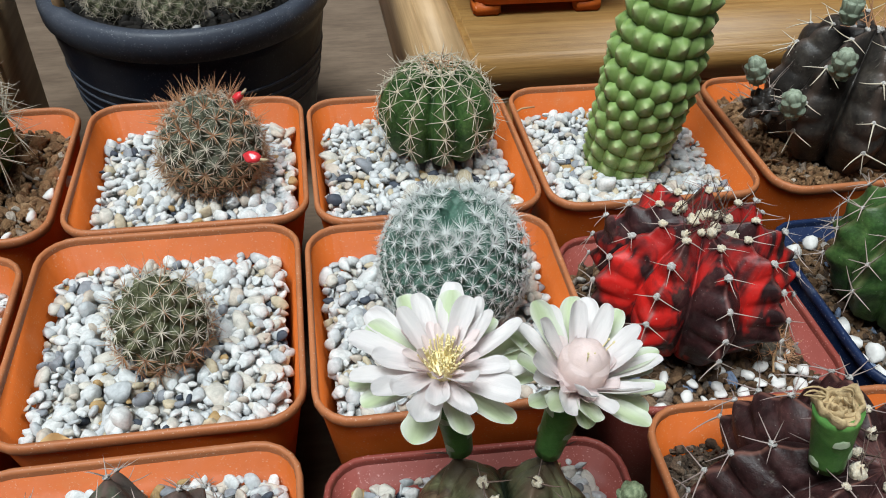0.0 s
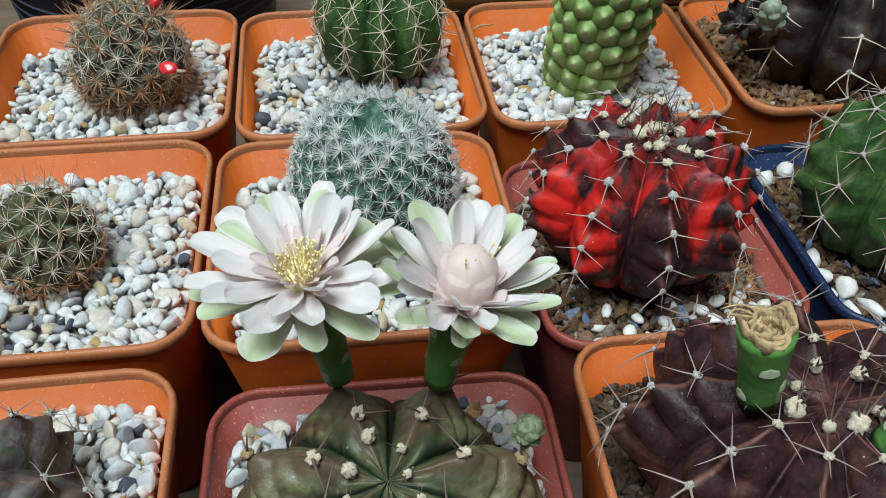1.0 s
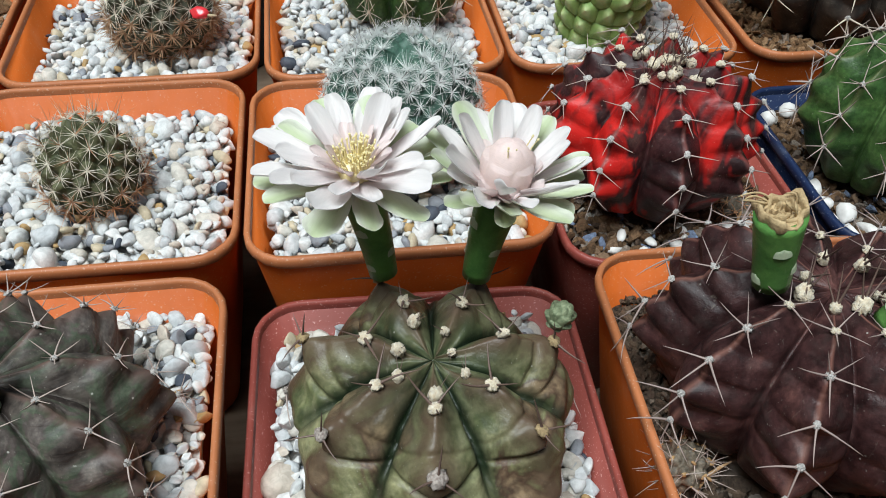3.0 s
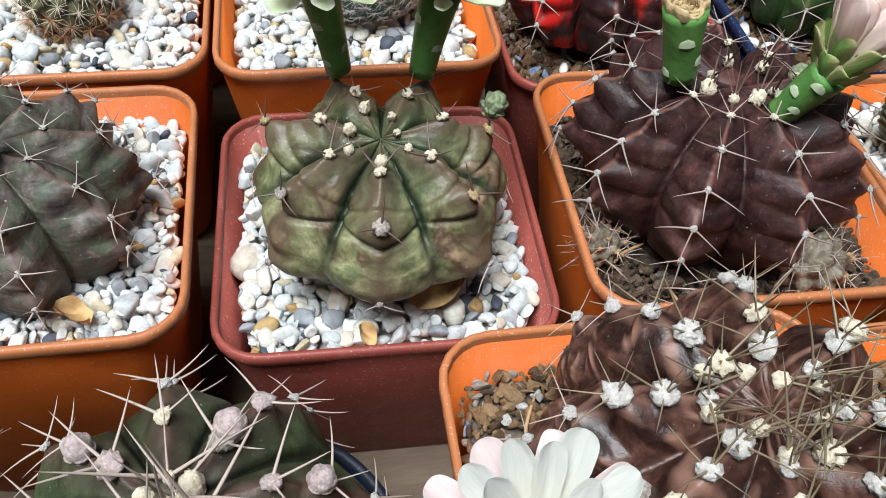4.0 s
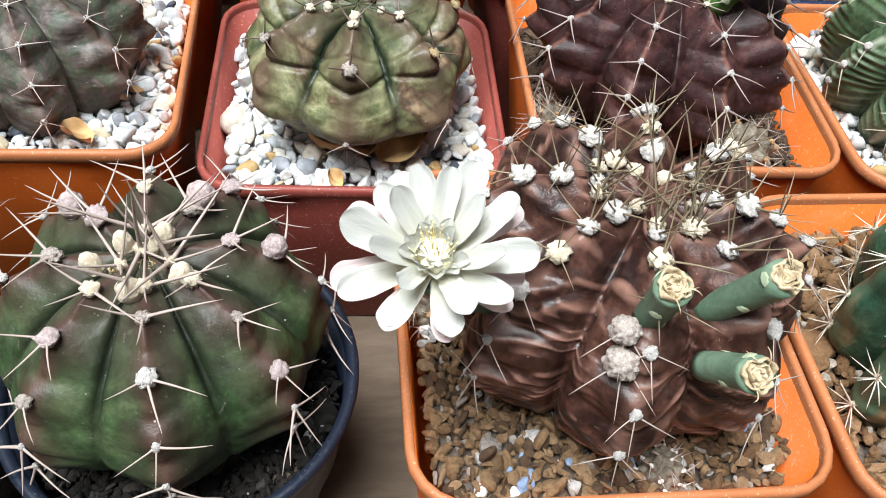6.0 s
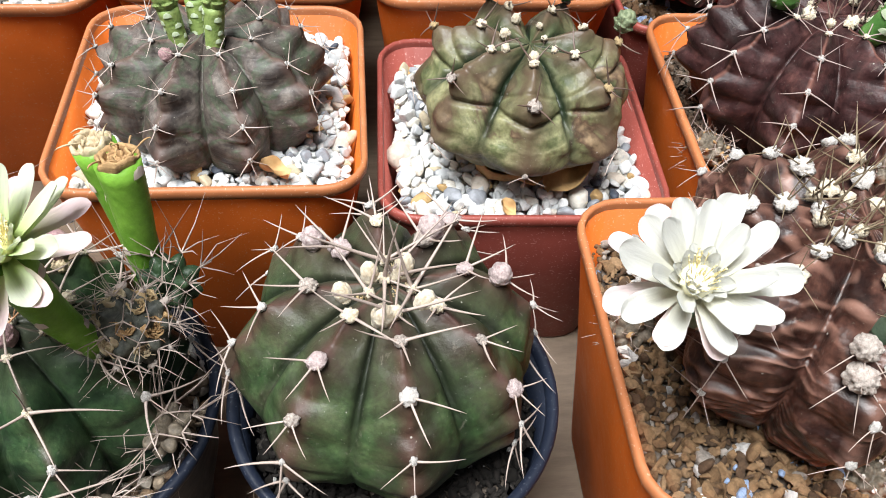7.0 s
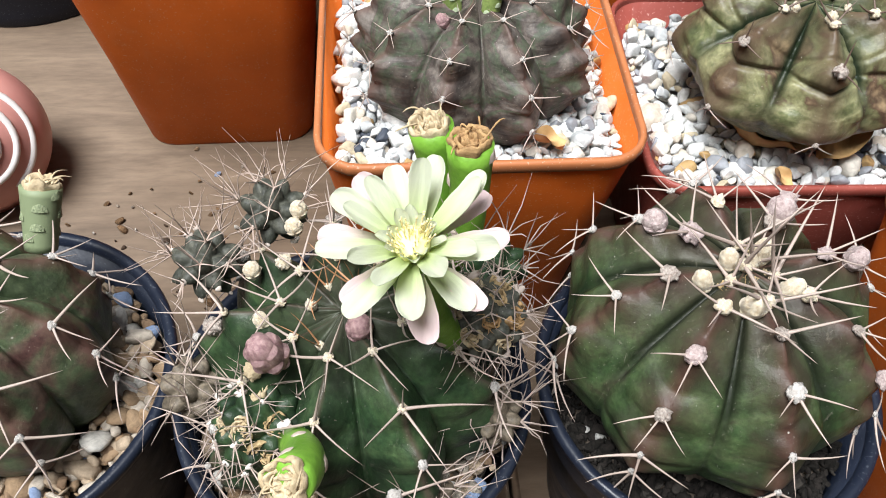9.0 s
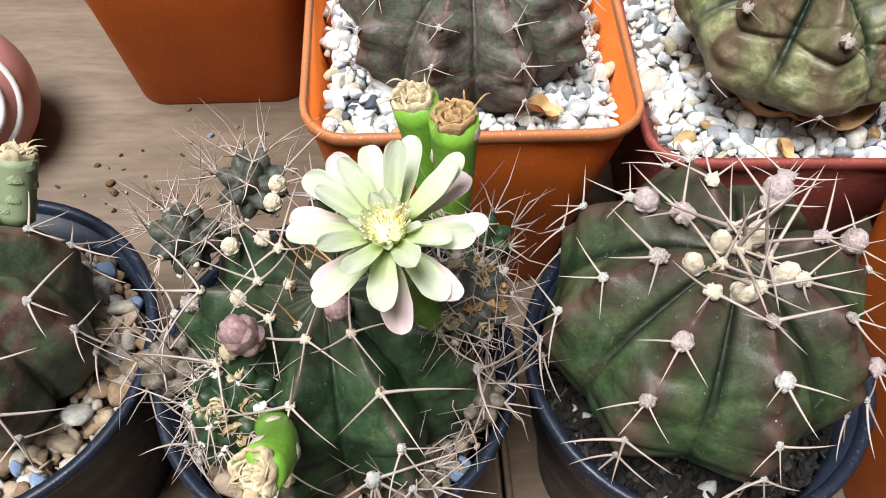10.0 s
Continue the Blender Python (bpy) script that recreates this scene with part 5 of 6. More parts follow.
for k in range(56):
    a = 6.28318 * k / 56
    q = 0.0150 + 0.0014 * math.sin(3 * a + 1) + 0.0010 * math.sin(8 * a) + r_.uniform(-0.0005, 0.0005)
    h = 0.0020 * math.sin(5 * a) + 0.0012 * math.sin(11 * a + 2)
    rings.append([bm.verts.new((x * math.cos(a), x * math.sin(a), z)) for x, z in ((q - 0.004, 0.0620), (q + 0.0022, 0.0655), (q + 0.0038, 0.0690 + h), (q + 0.0034, 0.0692 + h), (q + 0.0012, 0.0665), (q - 0.0045, 0.0630))])
for k in range(56):
    for i in range(5):
        bm.faces.new((rings[k][i], rings[(k + 1) % 56][i], rings[(k + 1) % 56][i + 1], rings[k][i + 1]))
part("dry_skin", bm, M_LEAF, two_flowered, "papery brown dried skin around the base")
PINK_RINGS = [(11, P_GREEN, 0.165, 0.3, 0.03, 80, 1.0, 0.0), (12, P_PINK, 0.155, 0.35, 0.05, 68, 1.04, 0.03), (9, P_PINK, 0.15, 0.4, 0.06, 56, 0.86, 0.07), (9, P_ROSE, 0.125, 0.5, -0.10, 42, 0.56, 0.09), (9, P_ROSE, 0.11, 0.5, -0.15, 26, 0.44, 0.10)]
f, mo, ax = flower_tube(two_flowered, Vector((0.0264, 0.1016, 0.0995)) - O, Vector((0.0220, 0.1022, 0.1245)) - O, 0.0030, 0.0045, M_TUBE, M_SCALE, (0.0006, 0, 0), label="open pinkish-white flower on a green tube")
open_flower(f, mo, (-0.06, -0.08, 1), 0.0164, PINK_RINGS, 0.3, 150)
CLOSED = [(7, P_GREEN, 0.145, 0.35, 0.02, 68, 0.80, -0.02), (10, P_GREEN, 0.145, 0.35, 0.02, 60, 1.0, 0.0), (9, P_PINK, 0.14, 0.35, 0.02, 52, 1.0, 0.03), (7, P_PINK, 0.135, 0.45, 0.02, 44, 0.9, 0.05), (8, P_ROSE, 0.20, 0.6, 0.06, 44, 0.52, 0.02)]
f, mo, ax = flower_tube(two_flowered, Vector((0.0452, 0.0973, 0.1005)) - O, Vector((0.0488, 0.0975, 0.1220)) - O, 0.0030, 0.0046, M_TUBE, M_SCALE, (-0.0006, 0, 0), label="half-open pale pink flower on a green tube")
open_flower(f, mo, (0.10, -0.08, 1), 0.0168, CLOSED, 0.1, 5, M_PALEHEART, 0.60)
put(new("closed_petals", bud_data(P_ROSE, 0.16)), f, frame_to(mo + Vector((0.03, -0.02, 0.31)) * 0.0168, (0.10, -0.08, 1)) @ size(0.0052, 0.0052, 0.0060), "ball of closed rose-white inner petals")

# the grey-brown one with green buds on its crown
shape = Ribbed(0.0284, 0.0205, 0.0815, 9, -70, [24, 46, 66, 88], groove=0.13, chin=0.060, notch=0.9, sink=0.14, down=0.95, sharp=1.0, crease=0.1, line=0.05, tight=2.6, seed=5, lump=0.03, square=0.88, cone=0.08)
grey = ribbed_cactus(-0.0490, 0.0830, "grey-brown chin cactus with white star spines and green buds", shape, S_C1,
    lambda i, k: (0.0010, M_WOOL, scaled(FIVE, 0.62, 6), M_SPINE, 0.9), "chin cacti")
O = Vector((-0.0490, 0.0830, 0))
for foot, top in (((-0.0545, 0.0790, 0.0960), (-0.0566, 0.0812, 0.1068)), ((-0.0465, 0.0770, 0.0960), (-0.0452, 0.0794, 0.1085)), ((-0.0505, 0.0830, 0.0965), (-0.0507, 0.0866, 0.1060))):
    f, mo, ax = flower_tube(grey, Vector(foot) - O, Vector(top) - O, 0.0021, 0.0027, M_BUDLIME, M_SCALE, name="bud_stalk", scales=16, label="scaly olive-lime unopened bud")
    bud(f, mo, ax, 0.0029, M_BUDLIME, "", 1.15, 0.28)
bud(grey, Vector((-0.0575, 0.0755, 0.0960)) - O, (-0.3, -0.3, 1), 0.0020, M_BUDPURPLE, "small round purple bud")

# the purple-brown one with a withered flower
shape = Ribbed(0.0316, 0.0225, 0.0860, 9, -121, [18, 36, 54, 73, 92], groove=0.13, line=0.06, chin=0.055, sink=0.12, down=1.0, sharp=1.1, crease=0.2, tight=2.0, notch=0.5, fold=0.004, cone=0.09, ripple=0.005, pleat=22, seed=8, lump=0.03, square=0.78)
purple = ribbed_cactus(0.1135, 0.0790, "purple-brown chin cactus with grey spines and a withered flower", shape, S_C3,
    lambda i, k: ((0.0013, 0.0012, 0.0011, 0.0011, 0.001)[k], M_CREAM if k == 0 else M_WOOL, scaled(THREE if k > 1 else FIVE, (0.85, 0.85, 0.95, 1.0, 0.9)[k], 6), M_SPINE_MAUVE, 0.78), "chin cacti")
crown(purple, shape, 7, M_CREAM, [(170, 62, 0.010, 0.1), (120, 50, 0.009, 0.1), (215, 55, 0.009, 0.1)], M_SPINE_DARK, 0.0021, 0.8, 4)
O = Vector((0.1135, 0.0790, 0))
f, mo, ax = flower_tube(purple, Vector((0.0995, 0.0805, 0.1085)) - O, Vector((0.0965, 0.0815, 0.1255)) - O, 0.0036, 0.0048, M_TUBE, M_SCALE, name="seed_pod", scales=6, label="green seed pod with a dry brown tip")
dried_top(f, mo, ax, 0.0044, M_DRY, 3)
f, mo, ax = flower_tube(purple, Vector((0.1195, 0.0700, 0.1050)) - O, Vector((0.1240, 0.0660, 0.1190)) - O, 0.0032, 0.0043, M_TUBE, M_SCALE, scales=9, label="opening peach and green flower bud")
open_flower(f, mo, (0.45, 0.15, 1), 0.0175, [(6, P_SEPAL, 0.34, 0.6, 0.10, 52, 0.42, -0.14), (6, P_SEPAL, 0.30, 0.5, 0.10, 44, 0.62, -0.02), (8, P_PEACH, 0.19, 0.45, 0.04, 36, 1.0, 0.05), (8, P_PEACH, 0.18, 0.5, 0.05, 24, 1.0, 0.05), (6, P_PEACH, 0.17, 0.5, 0.08, 12, 0.9, 0.05)], 0.2, 0, P_PEACH)
bud(purple, Vector((0.1320, 0.0850, 0.1010)) - O, (0.4, 0.2, 1), 0.0024, M_BUDGREEN, "small scaly green bud", 1.1)
offset(purple, Vector((0.1320, 0.0520, 0.0735)) - O, 0.0080, S_OFFSET, M_SPINE, 0.0038, 5, "dry spiny grey offset at the foot", 3, M_DRYDARK)
offset(purple, Vector((0.0840, 0.0640, 0.0730)) - O, 0.0050, S_OFFSET, M_SPINE, 0.0040, 6, "dry spiny grey offset at the foot", 2, M_DRYDARK)

# the bronzed green one thick with woolly buds
shape = Ribbed(0.0302, 0.0262, 0.0735, 8, -84, [26, 45, 69, 90, 108], groove=0.105, line=0.065, chin=0.050, sink=0.10, down=0.9, sharp=1.0, crease=0.1, notch=0.9, tight=3.0, seed=12, lump=0.026, square=0.92, shift=-6, cone=0.055, fade=0.65)
BRONZE = {(0, 0): (0.0018, M_BUDPALE), (0, 1): (0.0023, M_WOOL), (0, 2): (0.0012, M_WOOL), (1, 0): (0.0021, M_CREAM), (1, 1): (0.0016, M_BUDPALE), (1, 2): (0.0024, M_BUDPINK),
          (7, 0): (0.0021, M_CREAM), (7, 1): (0.0024, M_BUDPINK), (7, 2): (0.0019, M_BUDPALE), (6, 0): (0.0024, M_BUDPALE), (6, 1): (0.0014, M_WOOL), (2, 0): (0.0022, M_BUDPINK), (2, 1): (0.0016, M_BUDPALE),
          (3, 0): (0.0026, M_BUDPALE), (4, 0): (0.0019, M_CREAM), (5, 0): (0.0030, M_BUDPINK), (3, 1): (0.0025, M_BUDPINK), (5, 1): (0.0016, M_WOOL)}
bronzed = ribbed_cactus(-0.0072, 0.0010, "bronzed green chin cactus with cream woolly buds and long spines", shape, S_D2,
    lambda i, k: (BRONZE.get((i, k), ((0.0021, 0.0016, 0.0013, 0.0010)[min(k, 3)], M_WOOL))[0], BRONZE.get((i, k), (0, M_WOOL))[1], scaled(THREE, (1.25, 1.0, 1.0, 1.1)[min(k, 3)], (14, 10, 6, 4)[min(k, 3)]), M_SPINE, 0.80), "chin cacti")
crown(bronzed, shape, 6, M_CREAM, [(180, 52, 0.016, 0.1), (82, 20, 0.017, 0.1), (-80, 20, 0.017, -0.1), (0, 24, 0.014, 0.1)], M_SPINE, 0.0018, 0.66, 6)
for i, (al, r, mat) in enumerate(((30, 0.0027, M_BUDPINK), (40, 0.0024, M_BUDPINK), (42, 0.0023, M_BUDPINK))):
    p, nrm, down = shape.at((3, 5, 2)[i], radians(al))
    bud(bronzed, p, nrm + Vector((0, 0, 0.5)), r, mat, "woolly pinkish round bud")
for dx, dy, dz, r in ((-0.0080, -0.0020, 0.0948, 0.0019), (-0.0012, -0.0078, 0.0950, 0.0023), (0.0062, -0.0048, 0.0952, 0.0020), (0.0030, 0.0022, 0.0965, 0.0020), (-0.0032, 0.0010, 0.0966, 0.0018)):
    bud(bronzed, (dx, dy, dz), (dx * 40, dy * 40, 1), r, M_CREAM, "upright cream-coloured young bud", 1.55, 0.14)
for k, (dx, dy) in enumerate(((0.0005, -0.0020), (0.0045, 0.0000), (-0.0045, -0.0030), (0.0020, 0.0050))):
    dried_top(bronzed, Vector((dx, dy, 0.0962)), Vector((dx * 60, dy * 60, 1)), 0.0013, (M_DRY, M_DRYPALE)[k % 2], 81 + k)

# the deep green clumping one with the greenish-white flower
shape = Ribbed(0.0288, 0.0285, 0.0645, 9, -64, [20, 40, 60, 80, 99], groove=0.11, chin=0.055, cone=0.11, sink=0.06, down=0.9, sharp=1.1, line=0.045, tight=2.4, crease=0.1, seed=15, lump=0.03, square=0.95)
clump = ribbed_cactus(-0.0810, 0.0000, "deep green clumping chin cactus with pups and a greenish-white flower", shape, S_D1,
    lambda i, k: ((0.0013, 0.0012, 0.0014, 0.0011)[min(k, 3)], (M_CREAM, M_CREAM, M_WOOL, M_WOOL)[min(k, 3)], scaled([(0, 14, 0.0085, 0.1), (-70, 16, 0.010, 0.4), (72, 16, 0.010, -0.4), (178, 40, 0.0085, 0.3)] if k < 2 else [(0, 6, 0.0085, 0.2), (-62, 8, 0.009, 0.5), (64, 8, 0.009, -0.5)], (1.3, 1.35, 1.35, 1.25)[min(k, 3)], 10), M_SPINE, 0.60), "chin cacti")
crown(clump, shape, 6, M_CREAM, [(170, 60, 0.010, 0.2), (100, 45, 0.010, 0.2), (250, 45, 0.010, 0.2)], M_SPINE_RUST, 0.0015, 0.6, 8)
O = Vector((-0.0810, 0.0, 0))
LEMON_RINGS = [(8, P_LEMONOUT, 0.155, 0.3, -0.02, 86, 0.98, 0.0), (9, P_LEMON, 0.150, 0.35, 0.03, 70, 1.02, 0.04), (8, P_LEMON, 0.140, 0.4, 0.05, 52, 0.94, 0.07), (11, P_LEMON, 0.17, 0.6, -0.16, 22, 0.44, 0.04)]
f, mo, ax = flower_tube(clump, Vector((-0.0610, -0.0065, 0.0900)) - O, Vector((-0.0688, -0.0080, 0.1190)) - O, 0.0026, 0.0044, M_TUBELIME, M_SCALEPINK, (-0.004, 0.0, -0.002), scales=8, label="open greenish-white flower on a lime tube")
open_flower(f, mo, (-0.10, -0.24, 1), 0.0132, LEMON_RINGS, 0.5, 60, M_LEMONHEART, 0.32)
for foot, top, seed in (((-0.0595, 0.0235, 0.0800), (-0.0637, 0.0282, 0.1095), 5), ((-0.0575, 0.0170, 0.0810), (-0.0572, 0.0200, 0.1130), 6)):
    f, mo, ax = flower_tube(clump, Vector(foot) - O, Vector(top) - O, 0.0030, 0.0044, M_TUBELIME, M_SCALEPINK, (0.001, 0, 0), "seed_pod", 5, "lime-green seed pod with a dry tip")
    dried_top(f, mo, ax, 0.0038, (M_DRYPALE, M_DRYDARK)[seed - 5], seed)
pup = offset(clump, Vector((-0.0556, -0.0030, 0.0915)) - O, 0.0070, S_PUPDARK, M_SPINE, 0.0060, 31, "spiny pup crowded with dry brown scraps", 3, M_BUDPALE)
for k in range(11):
    a, h = k * 2.4, 0.95 - 0.085 * k
    d = Vector((math.cos(a) * math.sqrt(1 - h * h), math.sin(a) * math.sqrt(1 - h * h), h))
    dried_top(pup, d * 0.0064, d, 0.0016 + 0.0004 * (k % 2), (M_DRY, M_DRYPALE, M_DRYDARK)[k % 3], 61 + k)
pup = offset(clump, Vector((-0.0968, -0.0165, 0.0805)) - O, 0.0078, S_D1, M_SPINE, 0.0065, 32, "spiny pup tipped with dry brown scraps", 4, M_WOOL)
for k, (dx, dy, dz) in enumerate(((-0.3, -0.5, 0.8), (0.5, -0.4, 0.7), (0.0, 0.4, 0.9), (0.1, -0.9, 0.4), (-0.8, -0.2, 0.5))):
    dried_top(pup, Vector((dx, dy, dz)) * 0.0070, Vector((dx, dy, dz)), 0.0021, M_DRY if k % 2 else M_DRYPALE, 71 + k)
offset(clump, Vector((-0.0950, 0.0230, 0.0930)) - O, 0.0058, S_PUPDARK, M_SPINE_PINK, 0.0080, 33, "small dark spiny pup", 5, M_BUDPALE, 0.00020, 20)
offset(clump, Vector((-0.1085, 0.0160, 0.0860)) - O, 0.0060, S_PUPDARK, M_SPINE_PINK, 0.0080, 34, "small dark spiny pup", 5, M_BUDPALE, 0.00020, 20)
offset(clump, Vector((-0.0520, 0.0125, 0.0850)) - O, 0.0060, S_D1, M_SPINE, 0.0085, 35, "small dark spiny pup", 4, None, 0.00024, 22)
offset(clump, Vector((-0.0670, -0.0260, 0.0640)) - O, 0.0045, S_OFFSET, M_SPINE, 0.0100, 36, "grey spiny pup low on the side", 4, None, 0.00026, 18)
offset(clump, Vector((-0.1120, -0.0040, 0.0720)) - O, 0.0055, S_OFFSET, M_SPINE, 0.0100, 37, "grey spiny pup low on the side", 3, None, 0.00025, 18)
offset(clump, Vector((-0.0530, -0.0120, 0.0690)) - O, 0.0050, S_OFFSET, M_SPINE, 0.0095, 38, "grey spiny pup low on the side", 4, None, 0.00025, 18)
f, mo, ax = flower_tube(clump, Vector((-0.0900, -0.0225, 0.0850)) - O, Vector((-0.0885, -0.0372, 0.1035)) - O, 0.0030, 0.0039, M_TUBELIME, M_SCALEPINK, (0.0045, -0.002, 0.004), "seed_pod", 6, "lime-green seed pod with a dry tip")
dried_top(f, mo, Vector((-0.5, -0.45, 0.6)), 0.0038, M_DRYPALE, 9)
bud(clump, Vector((-0.0925, -0.0115, 0.0945)) - O, (-0.35, -0.15, 1), 0.0031, M_BUDPURPLE, "large scaly purple bud", 1.4, 0.26)
bud(clump, Vector((-0.0785, -0.0040, 0.0900)) - O, (0.05, -0.2, 1), 0.0025, M_BUDPURPLE, "small scaly purple bud", 1.1, 0.12)
bud(clump, Vector((-0.0720, 0.0150, 0.0930)) - O, (0.1, 0.2, 1), 0.0026, M_BUDPURPLE, "small scaly purple bud", 1.1, 0.12)
for px, py, pz in ((-0.0900, 0.0160, 0.0950), (-0.0890, 0.0190, 0.0965), (-0.0985, 0.0110, 0.0885), (-0.0960, 0.0000, 0.0880)):
    bud(clump, Vector((px, py, pz)) - O, (-0.2, 0.1, 1), 0.0017, M_CREAM, "small cream woolly bud")

for k, (rib, al, r, mat) in enumerate(((3, 30, 0.0019, M_DRYPALE), (4, 46, 0.0020, M_BUDPALE), (5, 28, 0.0018, M_CREAM), (6, 50, 0.0021, M_BUDPALE), (4, 22, 0.0017, M_DRYPALE), (7, 36, 0.0019, M_DRYPALE), (2, 24, 0.0016, M_CREAM), (5, 62, 0.0022, M_BUDPALE), (8, 66, 0.0019, M_DRYPALE))):
    p, nrm, down = shape.at(rib, radians(al))
    put(new("bud", crumpled_data(mat, k % 3)), clump, frame_to(p + nrm * r * 0.6, nrm) @ size(r), "crumpled dry bud")
p = Vector((-0.0735, -0.0285, 0.0735)) - O
areole(clump, p, Vector((0.25, -0.9, 0.35)).normalized(), Vector((0.1, -0.33, -0.93)).normalized(), 0.0023, M_WOOL, [(a, 12, 0.0165, 0.1) for a in (-85, -28, -12, 0, 14, 40, 78)], M_SPINE, 2, 0.5)

# the reddish-green one at the table's side
shape = Ribbed(0.0268, 0.0265, 0.0660, 8, -100, [24, 48, 72, 92], groove=0.13, chin=0.05, sink=0.1, down=0.9, sharp=1.1, line=0.04, crease=0.1, tight=2.2, seed=19, lump=0.03, square=0.92)
side = ribbed_cactus(-0.1570, 0.0080, "reddish-green chin cactus with long pale spines and a pod", shape, S_D0,
    lambda i, k: (0.0012, M_WOOL, scaled(THREE, 1.15, 6), M_SPINE, 0.85), "chin cacti")
O = Vector((-0.1570, 0.0080, 0))
f, mo, ax = flower_tube(side, Vector((-0.1450, 0.0270, 0.0790)) - O, Vector((-0.1428, 0.0345, 0.0900)) - O, 0.0033, 0.0042, M_BUDGREEN, M_BUDGREEN, (0, 0, 0), "seed_pod", 14, "pale green scaly pod with a cream dry tip")
dried_top(f, mo, ax, 0.0036, M_DRYPALE, 12)

# the copper-brown one with the white flower
shape = Ribbed(0.0325, 0.0270, 0.0920, 8, -103, [14, 24, 35, 50, 70, 90], groove=0.115, chin=0.045, sink=0.10, down=0.95, sharp=1.2, ripple=0.020, pleat=27, slant=3.2, notch=0.6, line=0.05, fine=0.020, cone=0.05, seed=22, lump=0.035, square=0.88)
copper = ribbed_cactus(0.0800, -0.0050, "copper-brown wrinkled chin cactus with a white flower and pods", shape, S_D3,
    lambda i, k: ((0.0025, 0.0027, 0.0025, 0.0019, 0.0014, 0.0011)[k] * (0.85, 1.15, 1.0)[(i + 2 * k) % 3], M_CREAM if (i + k) % 4 == 1 and k < 3 else M_WOOL, scaled(THREE + [(165, 30, 0.0085, 0.1), (200, 40, 0.0085, -0.1)] if k < 3 else THREE, (1.25, 1.2, 1.0, 0.8, 0.9, 0.8)[k], (42, 34, 20, 0, 0, 0)[k]), M_SPINE_OLIVE if k < 3 else M_SPINE, 0.55), "chin cacti")
crown(copper, shape, 9, M_CREAM, [(180, 68, 0.016, 0.1), (120, 58, 0.015, 0.2), (240, 58, 0.015, -0.2), (0, 60, 0.013, 0.1)], M_SPINE_OLIVE, 0.0021, 0.45, 10)
O = Vector((0.0800, -0.0050, 0))
WHITE_RINGS = [(9, P_WHITEOUT, 0.165, 0.3, 0.02, 82, 0.98, 0.0), (10, P_WHITE, 0.158, 0.35, 0.05, 66, 1.04, 0.04), (7, P_WHITE, 0.155, 0.4, 0.06, 50, 0.90, 0.07), (12, P_WHITE, 0.20, 0.6, -0.18, 18, 0.48, 0.02), (9, P_WHITE, 0.22, 0.6, -0.10, 10, 0.42, 0.02)]
f, mo, ax = flower_tube(copper, Vector((0.0545, -0.0150, 0.1020)) - O, Vector((0.0408, -0.0210, 0.1200)) - O, 0.0028, 0.0046, M_TUBEBLUE, M_SCALEPINK, (-0.004, 0, -0.002), label="wide-open white flower with pink-tipped outer petals")
open_flower(f, mo, (-0.15, -0.30, 1), 0.0134, WHITE_RINGS, 0.2, 40, M_PALEHEART, 0.38)
for foot, top, r, seed in (((0.0745, -0.0265, 0.1120), (0.0740, -0.0300, 0.1245), 0.0029, 21), ((0.0860, -0.0230, 0.1080), (0.0905, -0.0300, 0.1260), 0.0029, 22), ((0.0835, -0.0330, 0.1075), (0.0850, -0.0415, 0.1185), 0.0029, 23)):
    f, mo, ax = flower_tube(copper, Vector(foot) - O, Vector(top) - O, r * 0.85, r, M_TUBEBLUE, M_SCALE, (0.0006, 0, 0), "seed_pod", 5, "bluish-green seed pod with a dry tip")
    dried_top(f, mo, ax, r * 0.84, M_DRYPALE, seed)
for px, py, pz, r in ((0.0703, -0.0320, 0.1080, 0.0034), (0.0700, -0.0295, 0.1130, 0.0028), (0.0895, -0.0217, 0.1115, 0.0028), (0.0590, -0.0120, 0.1110, 0.0024)):
    p = Vector((px, py, pz)) - O
    q = put(new("bud", crumpled_data(M_BUDPALE, int(px * 1e5) % 3)), copper, frame_to(p, p - Vector((0, 0, 0.09))) @ size(r), "crumpled pale dried bud")
    for a in (-0.9, 0.1, 1.0):
        put(new("spine", spine_data(0.1, M_SPINE)), q, frame_to((0, 0, 0), (math.sin(a) * 1.2, -1, 0.1)) @ size(1.6, 1.6, 3.0))
offset(copper, Vector((0.0480, 0.0050, 0.0730)) - O, 0.0058, S_OFFSET, M_SPINE, 0.0030, 41, "dry brown woolly offset at the foot", 3, M_DRYDARK)
offset(copper, Vector((0.0860, -0.0350, 0.0740)) - O, 0.0042, S_OFFSET, M_SPINE, 0.0022, 42, "dry grey offset at the foot", 1, M_WOOL)

# the red and maroon one
shape = Ribbed(0.0272, 0.0240, 0.0830, 9, -96, [24, 42, 60, 78, 95], groove=0.13, line=0.05, chin=0.045, sink=0.1, down=0.95, sharp=1.0, crease=0.1, notch=0.9, tight=2.4, cone=0.115, seed=27, lump=0.03, square=0.88)
red = ribbed_cactus(0.1090, 0.1630, "vivid red and maroon chin cactus with pale spines", shape, S_B3,
    lambda i, k: ((0.0017, 0.0015, 0.0013, 0.0012, 0.0011)[k], M_CREAM if k == 0 else M_WOOL, scaled(THREE, (0.8, 0.75, 0.75, 0.75, 0.8)[k], 6), M_SPINE, 0.75), "chin cacti")
crown(red, shape, 12, M_CREAM, [(170, 64, 0.014, 0.3), (120, 50, 0.012, 0.2), (230, 52, 0.012, -0.2)], M_SPINE_DARK, 0.0020, 0.40, 12)
